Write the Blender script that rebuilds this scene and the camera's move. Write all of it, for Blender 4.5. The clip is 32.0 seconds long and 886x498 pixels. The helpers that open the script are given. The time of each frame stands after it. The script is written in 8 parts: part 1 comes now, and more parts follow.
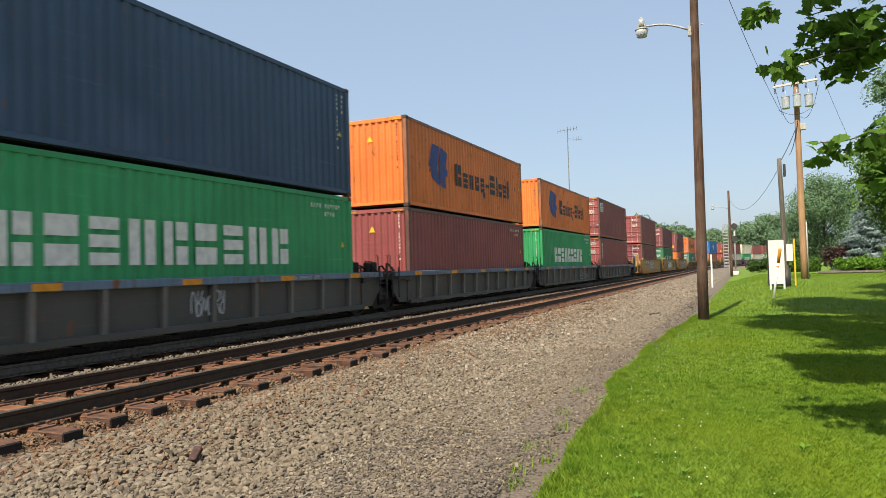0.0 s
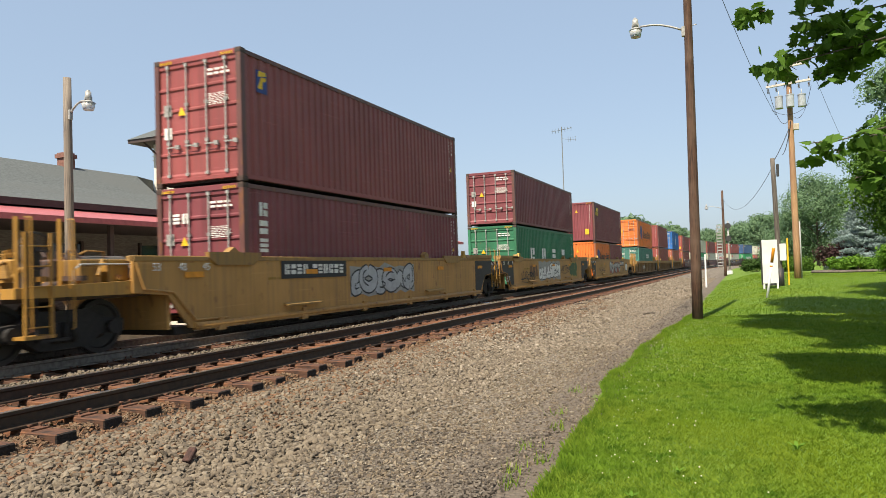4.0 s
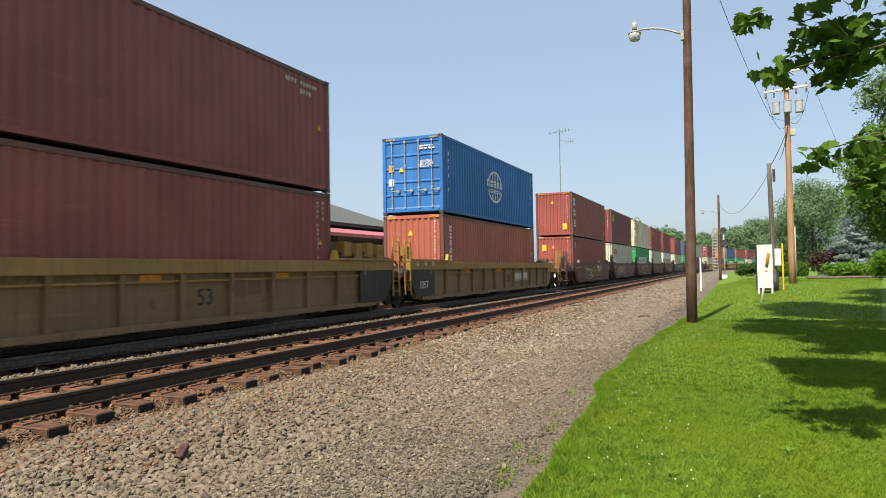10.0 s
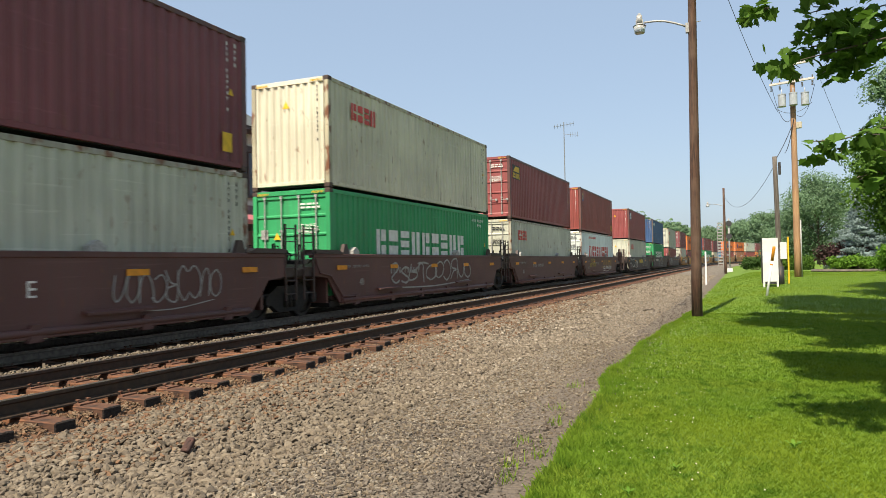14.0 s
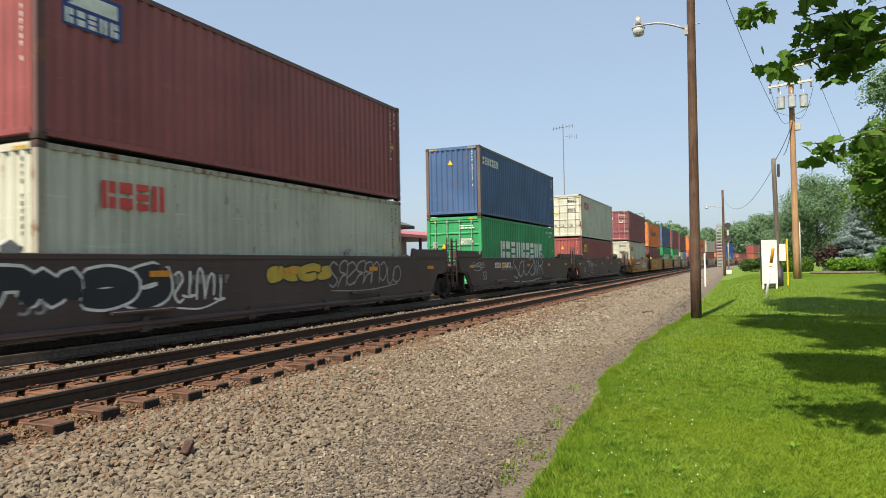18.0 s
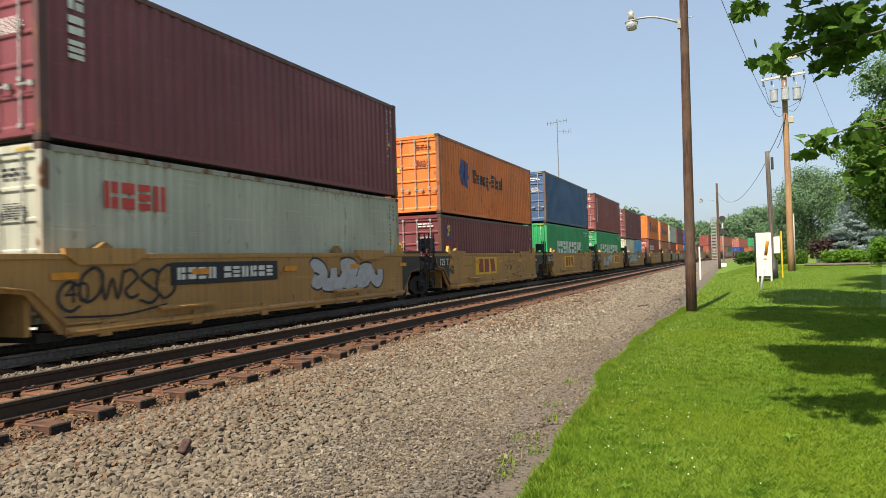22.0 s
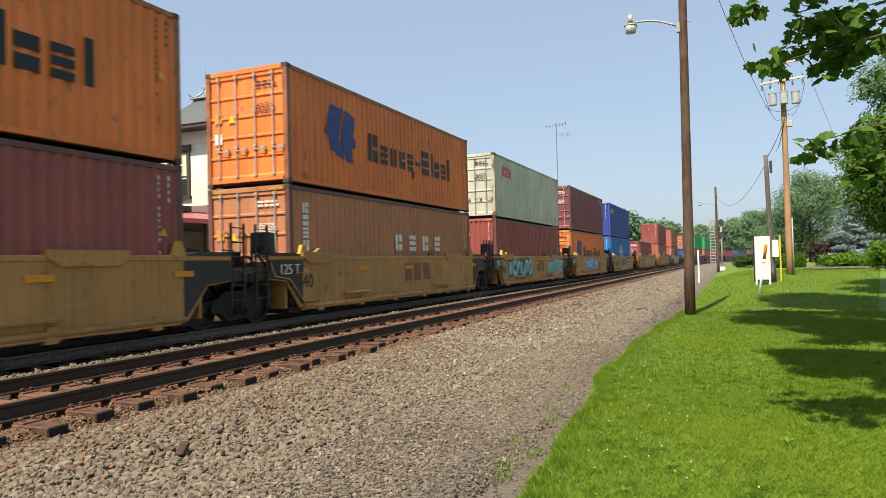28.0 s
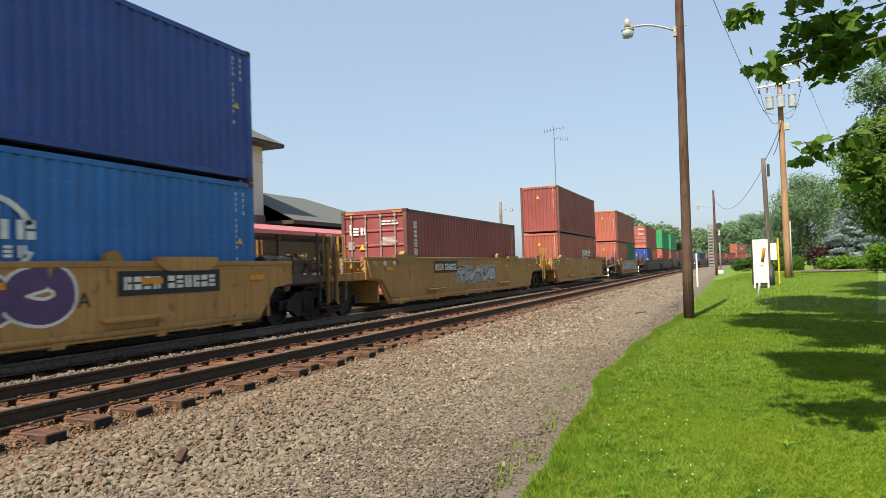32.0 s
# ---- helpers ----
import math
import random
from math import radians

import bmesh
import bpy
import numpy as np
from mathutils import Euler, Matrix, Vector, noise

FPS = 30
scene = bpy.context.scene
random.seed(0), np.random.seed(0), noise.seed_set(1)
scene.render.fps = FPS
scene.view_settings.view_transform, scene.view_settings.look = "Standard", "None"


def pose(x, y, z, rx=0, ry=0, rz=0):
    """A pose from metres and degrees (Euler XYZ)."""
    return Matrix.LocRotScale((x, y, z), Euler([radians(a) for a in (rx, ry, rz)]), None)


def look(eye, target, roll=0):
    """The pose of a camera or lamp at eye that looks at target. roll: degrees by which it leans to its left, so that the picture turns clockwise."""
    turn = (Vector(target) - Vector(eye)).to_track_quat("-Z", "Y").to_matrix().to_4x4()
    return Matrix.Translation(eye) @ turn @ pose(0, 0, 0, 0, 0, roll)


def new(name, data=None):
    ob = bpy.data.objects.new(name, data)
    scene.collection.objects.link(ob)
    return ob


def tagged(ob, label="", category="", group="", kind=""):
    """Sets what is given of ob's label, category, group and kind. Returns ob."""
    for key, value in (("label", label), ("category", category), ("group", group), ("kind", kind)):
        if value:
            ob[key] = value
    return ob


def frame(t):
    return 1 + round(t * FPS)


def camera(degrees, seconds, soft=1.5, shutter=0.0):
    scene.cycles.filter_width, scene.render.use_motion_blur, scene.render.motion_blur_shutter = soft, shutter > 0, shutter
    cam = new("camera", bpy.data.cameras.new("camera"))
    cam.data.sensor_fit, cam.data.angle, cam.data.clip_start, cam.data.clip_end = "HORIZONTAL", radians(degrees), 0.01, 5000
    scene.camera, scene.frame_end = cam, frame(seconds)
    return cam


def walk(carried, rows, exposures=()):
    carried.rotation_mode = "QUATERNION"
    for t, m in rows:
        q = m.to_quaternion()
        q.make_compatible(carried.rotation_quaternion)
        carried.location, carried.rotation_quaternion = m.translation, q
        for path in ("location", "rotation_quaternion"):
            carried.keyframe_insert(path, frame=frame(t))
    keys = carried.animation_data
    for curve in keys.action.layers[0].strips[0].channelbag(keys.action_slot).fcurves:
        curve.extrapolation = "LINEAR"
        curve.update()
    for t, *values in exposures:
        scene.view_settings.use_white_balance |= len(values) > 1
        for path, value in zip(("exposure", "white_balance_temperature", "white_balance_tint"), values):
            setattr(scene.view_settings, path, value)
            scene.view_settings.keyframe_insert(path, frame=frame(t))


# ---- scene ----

# Rail top of the train's track is z = 0. x points across the tracks, y along them.
EYE = (0.0, 0.0, 1.225)
TRAIN_X, NEAR_X = -10.89, -7.26      # centre lines of the two tracks
BEND_Y, BEND_R = 130.0, 540.0        # the line runs straight to here, then bends to the right

cam = camera(65.04, 32.0, soft=0.4, shutter=0.15)
AIM = [  # seconds, turn to the left of the track, tilt up, lean
    (0, 23.57, 1.72, -1.74), (0.5, 23.68, 1.74, -1.67), (1, 23.73, 1.76, -1.75), (1.5, 23.67, 1.74, -1.80), (2, 23.46, 1.72, -1.90),
    (2.5, 23.40, 1.69, -1.95), (3, 23.29, 1.65, -1.97), (3.5, 23.18, 1.69, -1.91), (5.5, 23.08, 1.76, -1.47), (6, 23.03, 1.80, -1.19),
    (6.5, 22.96, 1.82, -1.18), (7, 22.81, 1.88, -1.20), (7.5, 22.59, 1.93, -0.94), (8, 22.65, 2.06, -0.99), (8.5, 22.67, 2.07, -1.25),
    (9, 22.73, 1.95, -1.05), (9.5, 22.79, 1.80, -1.13), (10, 22.80, 1.69, -0.96), (10.5, 22.74, 1.46, -1.07), (11, 22.77, 1.37, -1.13),
    (11.5, 22.94, 1.31, -1.01), (12, 23.03, 1.36, -1.09), (12.5, 22.97, 1.15, -1.40), (13, 23.04, 1.16, -1.39), (13.5, 23.07, 1.28, -1.38),
    (14, 23.18, 1.22, -1.09), (14.5, 23.20, 1.23, -0.93), (16.5, 23.08, 1.26, -1.06), (17, 23.14, 1.31, -1.06), (17.5, 23.11, 1.35, -1.12),
    (18, 23.11, 1.38, -1.10), (18.5, 23.07, 1.37, -1.24), (19, 23.06, 1.37, -1.20), (19.5, 23.02, 1.34, -1.46), (20, 23.14, 1.25, -1.66),
    (20.5, 23.09, 1.23, -1.56), (21, 22.99, 1.19, -1.61), (21.5, 22.88, 1.10, -1.62), (22, 22.74, 1.05, -1.72), (22.5, 22.75, 1.00, -1.80),
    (23, 22.73, 0.99, -1.89), (23.5, 22.69, 1.03, -1.93), (24, 22.55, 1.10, -1.94), (24.5, 22.49, 1.13, -1.93), (25, 22.49, 1.12, -1.88),
    (25.5, 22.56, 1.09, -1.78), (27.5, 22.65, 1.25, -1.76), (28, 22.64, 1.27, -1.57), (28.5, 22.63, 1.29, -1.62), (29, 22.66, 1.27, -1.54),
    (29.5, 22.70, 1.25, -1.49), (30, 22.66, 1.24, -1.35), (30.5, 22.58, 1.23, -1.38), (31, 22.59, 1.30, -1.50), (31.5, 22.60, 1.50, -1.62),
    (32, 22.50, 1.65, -1.84),
]


def aim(turn, tilt, lean):
    a, b = radians(turn), radians(tilt)
    d = Vector((-math.sin(a) * math.cos(b), math.cos(a) * math.cos(b), math.sin(b)))
    return look(EYE, Vector(EYE) + d, lean)


walk(cam, [(t, aim(a, b, c)) for t, a, b, c in AIM], exposures=[(0, 0.88, 7100, 10), (31, 0.87, 7100, 10), (32, 0.93, 7100, 10)])

# ---- light ----
SUN_EL = radians(55)
SUN_DIR = Vector((-0.10, -0.995, 0)).normalized() * math.cos(SUN_EL) + Vector((0, 0, math.sin(SUN_EL)))
world = bpy.data.worlds.new("world")
scene.world = world
world.use_nodes = True
wn, wl = world.node_tree.nodes, world.node_tree.links
sky = wn.new("ShaderNodeTexSky")
sky.sky_type = "NISHITA"
sky.sun_disc = False
sky.sun_elevation = SUN_EL
sky.sun_rotation = math.atan2(SUN_DIR.x, SUN_DIR.y)
sky.air_density, sky.dust_density, sky.ozone_density = 1.0, 2.0, 1.5
haze = wn.new("ShaderNodeMix")            # even summer haze in the sky
haze.data_type = "RGBA"
haze.inputs["Factor"].default_value = 0.68
haze.inputs["B"].default_value = (1.76, 2.40, 3.36, 1)
wl.new(sky.outputs[0], haze.inputs["A"])
wl.new(haze.outputs["Result"], wn["Background"].inputs[0])
wn["Background"].inputs[1].default_value = 0.125
sun_data = bpy.data.lights.new("sun", "SUN")
sun_data.energy, sun_data.angle, sun_data.color = 4.6, radians(0.6), (1.0, 0.93, 0.82)
sun = new("sun", sun_data)
sun.matrix_basis = look(SUN_DIR * 100, (0, 0, 0))


# ---- materials ----
def material(name, rough=0.6, metal=0.0):
    m = bpy.data.materials.new(name)
    m.use_nodes = True
    n, l = m.node_tree.nodes, m.node_tree.links
    b = n["Principled BSDF"]
    b.inputs["Roughness"].default_value, b.inputs["Metallic"].default_value = rough, metal
    return m, n, l, b


def noise_node(n, l, scale, detail=4.0, stretch=None, space="Object", own=False):
    """Noise in a part's own space; own: shifted from part to part, so that no two wear alike."""
    co = n.new("ShaderNodeTexCoord")
    t = n.new("ShaderNodeTexNoise")
    t.inputs["Scale"].default_value, t.inputs["Detail"].default_value = scale, detail
    src = co.outputs[space]
    if own:
        rnd = n.new("ShaderNodeObjectInfo")
        far = n.new("ShaderNodeVectorMath")
        far.operation = "SCALE"
        far.inputs[0].default_value = (37.0, 91.0, 53.0)
        l.new(rnd.outputs["Random"], far.inputs["Scale"])
        add = n.new("ShaderNodeVectorMath")
        l.new(src, add.inputs[0]), l.new(far.outputs[0], add.inputs[1])
        src = add.outputs[0]
    if stretch:
        mp = n.new("ShaderNodeMapping")
        mp.inputs["Scale"].default_value = stretch
        l.new(src, mp.inputs[0])
        src = mp.outputs[0]
    l.new(src, t.inputs["Vector"])
    return t


def ramp(n, l, src, lo, hi, a=(0, 0, 0, 1), b=(1, 1, 1, 1)):
    r = n.new("ShaderNodeValToRGB")
    r.color_ramp.elements[0].position, r.color_ramp.elements[1].position = lo, hi
    r.color_ramp.elements[0].color, r.color_ramp.elements[1].color = a, b
    l.new(src, r.inputs[0])
    return r.outputs[0]


def mix(n, l, fac, a, b, how="MIX"):
    x = n.new("ShaderNodeMix")
    x.data_type, x.blend_type = "RGBA", how
    for sock, v in ((x.inputs["Factor"], fac), (x.inputs["A"], a), (x.inputs["B"], b)):
        if isinstance(v, bpy.types.NodeSocket):
            l.new(v, sock)
        elif isinstance(v, (int, float)):
            sock.default_value = v
        else:
            sock.default_value = (*v[:3], 1)
    return x.outputs["Result"]


def bump(n, l, b, src, strength, dist=0.01):
    u = n.new("ShaderNodeBump")
    u.inputs["Strength"].default_value, u.inputs["Distance"].default_value = strength, dist
    l.new(src, u.inputs["Height"])
    l.new(u.outputs[0], b.inputs["Normal"])


def painted(name, col, dirt=0.35, rust=0.1, rough=0.5, grime=(0.07, 0.06, 0.05)):
    """Weathered paint on steel: faded patches, streaks that run down, specks of rust."""
    m, n, l, b = material(name, rough)
    fade = noise_node(n, l, 0.6, 3, None, "Object", True)
    c = mix(n, l, ramp(n, l, fade.outputs[0], 0.35, 0.7), [v * 0.86 for v in col], [min(1, v * 1.1 + 0.008) for v in col])
    info = n.new("ShaderNodeObjectInfo")
    vary = n.new("ShaderNodeMath")
    vary.operation, vary.inputs[1].default_value, vary.inputs[2].default_value = "MULTIPLY_ADD", 0.16, 0.92
    l.new(info.outputs["Random"], vary.inputs[0])
    grey = n.new("ShaderNodeCombineColor")
    for k in range(3):
        l.new(vary.outputs[0], grey.inputs[k])
    c = mix(n, l, 1.0, c, grey.outputs[0], "MULTIPLY")
    streak = noise_node(n, l, 1.0, 6, (13, 13, 0.45), "Object", True)
    f = n.new("ShaderNodeMath")
    f.operation, f.inputs[1].default_value = "MULTIPLY", dirt
    l.new(ramp(n, l, streak.outputs[0], 0.45, 0.8), f.inputs[0])
    c = mix(n, l, f.outputs[0], c, grime)
    spots = noise_node(n, l, 3.0, 8, (2.0, 2.0, 0.9), "Object", True)
    scuff = noise_node(n, l, 1.0, 5, (2, 0.7, 17), "Object", True)
    k = n.new("ShaderNodeMath")
    k.operation, k.inputs[1].default_value = "MULTIPLY", 0.22
    l.new(ramp(n, l, scuff.outputs[0], 0.62, 0.72), k.inputs[0])
    c = mix(n, l, k.outputs[0], c, [min(0.8, v * 1.6 + 0.06) for v in col])
    g = n.new("ShaderNodeMath")
    g.operation, g.inputs[1].default_value = "MULTIPLY", min(1.0, rust * 6)
    l.new(ramp(n, l, spots.outputs[0], 0.66 - rust * 0.3, 0.74 - rust * 0.3), g.inputs[0])
    c = mix(n, l, g.outputs[0], c, (0.16, 0.065, 0.03))
    l.new(c, b.inputs["Base Color"])
    fine = noise_node(n, l, 40, 3)
    l.new(ramp(n, l, fine.outputs[0], 0.2, 0.8, (rough - 0.1,) * 3 + (1,), (rough + 0.15,) * 3 + (1,)), b.inputs["Roughness"])
    bump(n, l, b, spots.outputs[0], 0.12, 0.01)
    return m


def rough_stuff(name, c1, c2, scale, rough=0.85, stretch=None, bumpy=0.4, dist=0.01, c3=None, scale3=0.7):
    m, n, l, b = material(name, rough)
    t = noise_node(n, l, scale, 8, stretch)
    c = mix(n, l, ramp(n, l, t.outputs[0], 0.35, 0.65), c1, c2)
    if c3:
        u = noise_node(n, l, scale3, 4)
        c = mix(n, l, ramp(n, l, u.outputs[0], 0.42, 0.68), c, c3)
    l.new(c, b.inputs["Base Color"])
    bump(n, l, b, t.outputs[0], bumpy, dist)
    return m


PAINT = {k: painted("paint_" + k, c, d, r) for k, c, d, r in [
    ("navy", (0.030, 0.066, 0.140), 0.3, 0.06), ("evergreen", (0.015, 0.29, 0.10), 0.3, 0.04),
    ("orange", (0.76, 0.185, 0.033), 0.32, 0.12), ("maroon", (0.255, 0.058, 0.056), 0.3, 0.06),
    ("plum", (0.185, 0.041, 0.050), 0.3, 0.06), ("red", (0.275, 0.062, 0.052), 0.3, 0.08),
    ("teal", (0.038, 0.165, 0.13), 0.35, 0.06), ("pine", (0.0164, 0.143, 0.0683), 0.3, 0.06), ("cosco", (0.008, 0.135, 0.42), 0.3, 0.05),
    ("royal", (0.0192, 0.0615, 0.3), 0.3, 0.05), ("cream", (0.60, 0.56, 0.43), 0.3, 0.10), ("grey_white", (0.47, 0.48, 0.39), 0.3, 0.08),
    ("white", (0.656, 0.725, 0.697), 0.3, 0.05), ("umber", (0.40, 0.16, 0.072), 0.35, 0.08), ("blue", (0.0403, 0.0986, 0.224), 0.35, 0.12),
    ("brick", (0.37, 0.103, 0.066), 0.3, 0.06), ("sky_blue", (0.0683, 0.342, 0.615), 0.3, 0.05)]}
CAR = {k: painted("car_" + k, c, d, r, 0.6) for k, c, d, r in [
    ("steel_blue", (0.11, 0.17, 0.25), 0.6, 0.3), ("dark_web", (0.06, 0.058, 0.052), 0.6, 0.15),
    # the ribbed cars' tan web is darkened for shade under the top chord
    ("yellow", (0.40, 0.21, 0.055), 0.5, 0.12), ("ochre", (0.30, 0.17, 0.045), 0.6, 0.1), ("shaded_tan_web", (0.20, 0.125, 0.05), 0.6, 0.15),
    ("brown", (0.094, 0.035, 0.029), 0.45, 0.08), ("black_brown", (0.050, 0.030, 0.026), 0.3, 0.05),
    ("deck_yellow", (0.36, 0.185, 0.03), 0.7, 0.16), ("rust_deck", (0.062, 0.036, 0.029), 0.5, 0.2),
    ("black", (0.015, 0.016, 0.018), 0.4, 0.04), ("bright_yellow", (0.46, 0.26, 0.03), 0.3, 0.05), ("silver", (0.4, 0.42, 0.44), 0.35, 0.03), ("grey_rib", (0.15, 0.145, 0.13), 0.5, 0.1)]}
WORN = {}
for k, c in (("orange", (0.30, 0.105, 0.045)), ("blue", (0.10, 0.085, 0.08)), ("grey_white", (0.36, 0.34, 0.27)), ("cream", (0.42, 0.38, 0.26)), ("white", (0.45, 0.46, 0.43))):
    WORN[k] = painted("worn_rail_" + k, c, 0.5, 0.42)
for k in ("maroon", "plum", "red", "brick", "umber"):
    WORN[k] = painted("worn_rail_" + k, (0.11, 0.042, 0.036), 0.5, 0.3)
M_STEEL_DARK = rough_stuff("running_gear_steel", (0.007, 0.0065, 0.006), (0.018, 0.015, 0.013), 12, 0.75)
M_WHEEL = rough_stuff("wheel_steel", (0.012, 0.011, 0.010), (0.03, 0.022, 0.017), 9, 0.6)
M_TREAD = material("polished_tread", 0.25, 1.0)[0]
M_TREAD.node_tree.nodes["Principled BSDF"].inputs["Base Color"].default_value = (0.55, 0.55, 0.55, 1)
M_CASTING = rough_stuff("worn_casting_steel", (0.03, 0.02, 0.017), (0.085, 0.05, 0.036), 18, 0.7)
M_GALV = rough_stuff("galvanised_bar", (0.22, 0.22, 0.21), (0.38, 0.38, 0.365), 20, 0.45, None, 0.1)


def plain(name, col, rough=0.6):
    m, n, l, b = material(name, rough)
    t = noise_node(n, l, 6, 6)
    l.new(mix(n, l, ramp(n, l, t.outputs[0], 0.4, 0.75), col, [v * 0.72 for v in col]), b.inputs["Base Color"])
    return m


INK = {k: plain("ink_" + k, c) for k, c in [("white", (0.72, 0.72, 0.68)), ("black", (0.012, 0.014, 0.02)), ("navy", (0.02, 0.05, 0.22)),
       ("red", (0.6, 0.06, 0.05)), ("yellow", (0.75, 0.45, 0.02)), ("amber", (0.72, 0.28, 0.015)), ("pale_green", (0.35, 0.5, 0.12)),
       ("aqua", (0.16, 0.42, 0.42)), ("silver", (0.42, 0.44, 0.46)), ("rust_red", (0.28, 0.05, 0.03)), ("grey", (0.3, 0.3, 0.28)),
       ("dark_green", (0.03, 0.09, 0.03)), ("sky", (0.2, 0.4, 0.65)), ("olive", (0.3, 0.22, 0.03)), ("violet", (0.09, 0.05, 0.14)), ("dull_gold", (0.20, 0.10, 0.025)), ("gold", (0.5, 0.36, 0.04)), ("faded_brown", (0.17, 0.075, 0.035))]}


# ---- mesh helpers ----
def add_box(bm, x0, y0, z0, x1, y1, z1, bevel=0.0):
    v = [bm.verts.new(p) for p in ((x0, y0, z0), (x1, y0, z0), (x1, y1, z0), (x0, y1, z0), (x0, y0, z1), (x1, y0, z1), (x1, y1, z1), (x0, y1, z1))]
    fs = [bm.faces.new([v[i] for i in q]) for q in ((0, 3, 2, 1), (4, 5, 6, 7), (0, 1, 5, 4), (1, 2, 6, 5), (2, 3, 7, 6), (3, 0, 4, 7))]
    if bevel:
        bmesh.ops.bevel(bm, geom=list({e for f in fs for e in f.edges}), offset=bevel, segments=1, affect="EDGES", profile=0.5)
    return bm


def add_prism(bm, pts, axis, lo, hi):
    """Extrude a polygon (pairs in the two other axes, in order) along an axis from lo to hi."""
    def at(p, w):
        q = list(p)
        q.insert(axis, w)
        return q
    a, b = [bm.verts.new(at(p, lo)) for p in pts], [bm.verts.new(at(p, hi)) for p in pts]
    n = len(pts)
    fs = [bm.faces.new(a), bm.faces.new(b[::-1])] + [bm.faces.new((a[i], b[i], b[(i + 1) % n], a[(i + 1) % n])) for i in range(n)]
    bmesh.ops.recalc_face_normals(bm, faces=fs)
    return bm


def add_tube(bm, path, radius, seg=6, taper=None):
    """A round bar along a line of points."""
    pts = [Vector(p) for p in path]
    rings = []
    for i, p in enumerate(pts):
        d = (pts[min(i + 1, len(pts) - 1)] - pts[max(i - 1, 0)]).normalized()
        side = d.cross(Vector((0, 0, 1)) if abs(d.z) < 0.9 else Vector((1, 0, 0))).normalized()
        up = side.cross(d)
        r = radius if taper is None else radius + (taper - radius) * i / max(1, len(pts) - 1)
        rings.append([bm.verts.new(p + (side * math.cos(2 * math.pi * k / seg) + up * math.sin(2 * math.pi * k / seg)) * r) for k in range(seg)])
    for a, b in zip(rings, rings[1:]):
        for k in range(seg):
            bm.faces.new((a[k], a[(k + 1) % seg], b[(k + 1) % seg], b[k])).smooth = seg > 6
    bm.faces.new(rings[0][::-1]), bm.faces.new(rings[-1])
    return bm


def add_disc(bm, centre, axis, r, half, seg=24):
    """A short cylinder across an axis (0, 1 or 2)."""
    pts = [(r * math.cos(2 * math.pi * k / seg), r * math.sin(2 * math.pi * k / seg)) for k in range(seg)]
    o = [c for i, c in enumerate(centre) if i != axis]
    return add_prism(bm, [(p[0] + o[0], p[1] + o[1]) for p in pts], axis, centre[axis] - half, centre[axis] + half)


def mesh_of(bm, name="mesh"):
    bmesh.ops.recalc_face_normals(bm, faces=bm.faces[:])
    me = bpy.data.meshes.new(name)
    bm.to_mesh(me)
    bm.free()
    return me


def part(name, bm, mat, parent, label=""):
    """One mesh object under a thing or a part. bm may be a bmesh or a mesh that others share."""
    me = bm if isinstance(bm, bpy.types.Mesh) else mesh_of(bm, name)
    ob = new(name, me)
    if not me.materials:
        me.materials.append(mat)
    elif mat and me.materials[0] != mat:
        ob.material_slots[0].link = "OBJECT"
        ob.material_slots[0].material = mat
    ob.parent = parent
    if label:
        tagged(ob, label)
    if name in ("lettering", "owner_mark", "code_bars", "print_bars", "number_bars", "graffiti_scrawl", "graffiti_line", "graffiti_edge"):
        tagged(ob, kind="stuff")
    return ob


def thing(name, m, label, category, group="", kind=""):
    ob = new(name)
    ob.empty_display_size = 0.2
    ob.matrix_basis = m
    return tagged(ob, label, category, group, kind)


def solid(name, bm, mat, label, category, m=None, group="", kind=""):
    """A thing that is one mesh."""
    me = bm if isinstance(bm, bpy.types.Mesh) else mesh_of(bm, name)
    ob = new(name, me)
    if not me.materials:
        me.materials.append(mat)
    if m is not None:
        ob.matrix_basis = m
    return tagged(ob, label, category, group, kind)


CACHE = {}


def cached(key, make):
    if key not in CACHE:
        CACHE[key] = make()
    return CACHE[key]


def text_mesh(s, size):
    """Lettering in the built-in font, lying in the y-z plane and read from +x, starting at y = 0 and running to -y... mirrored to +y."""
    def make():
        c = bpy.data.curves.new("lettering", "FONT")
        c.body, c.size, c.extrude, c.align_x, c.align_y = s, size, 0.003, "CENTER", "CENTER"
        o = new("lettering", c)
        me = bpy.data.meshes.new_from_object(o.evaluated_get(bpy.context.evaluated_depsgraph_get()))
        bpy.data.objects.remove(o)
        me.transform(Matrix(((0, 0, 1, 0), (1, 0, 0, 0), (0, 1, 0, 0), (0, 0, 0, 1))))
        me.materials.clear()
        return me
    return cached(("text", s, size), make)


BARS = [((0, 0, 0.36, 1), (0.5, 0, 1, 0.43), (0.5, 0.57, 1, 1)), ((0, 0, 0.40, 1), (0.60, 0, 1, 1)),
        ((0, 0.74, 1, 1), (0, 0.37, 1, 0.63), (0, 0, 1, 0.26)), ((0, 0.58, 1, 1), (0, 0, 1, 0.42))]


def add_glyph(bm, x, y, z, w, h, k, out=0.004):
    """Plain bars that fill the place of one letter, on a wall that faces +x."""
    w *= 0.86
    for a, b, c, d in BARS[k * 7 % 4]:
        add_box(bm, x, y + a * w, z + b * h, x + out, y + c * w, z + d * h)


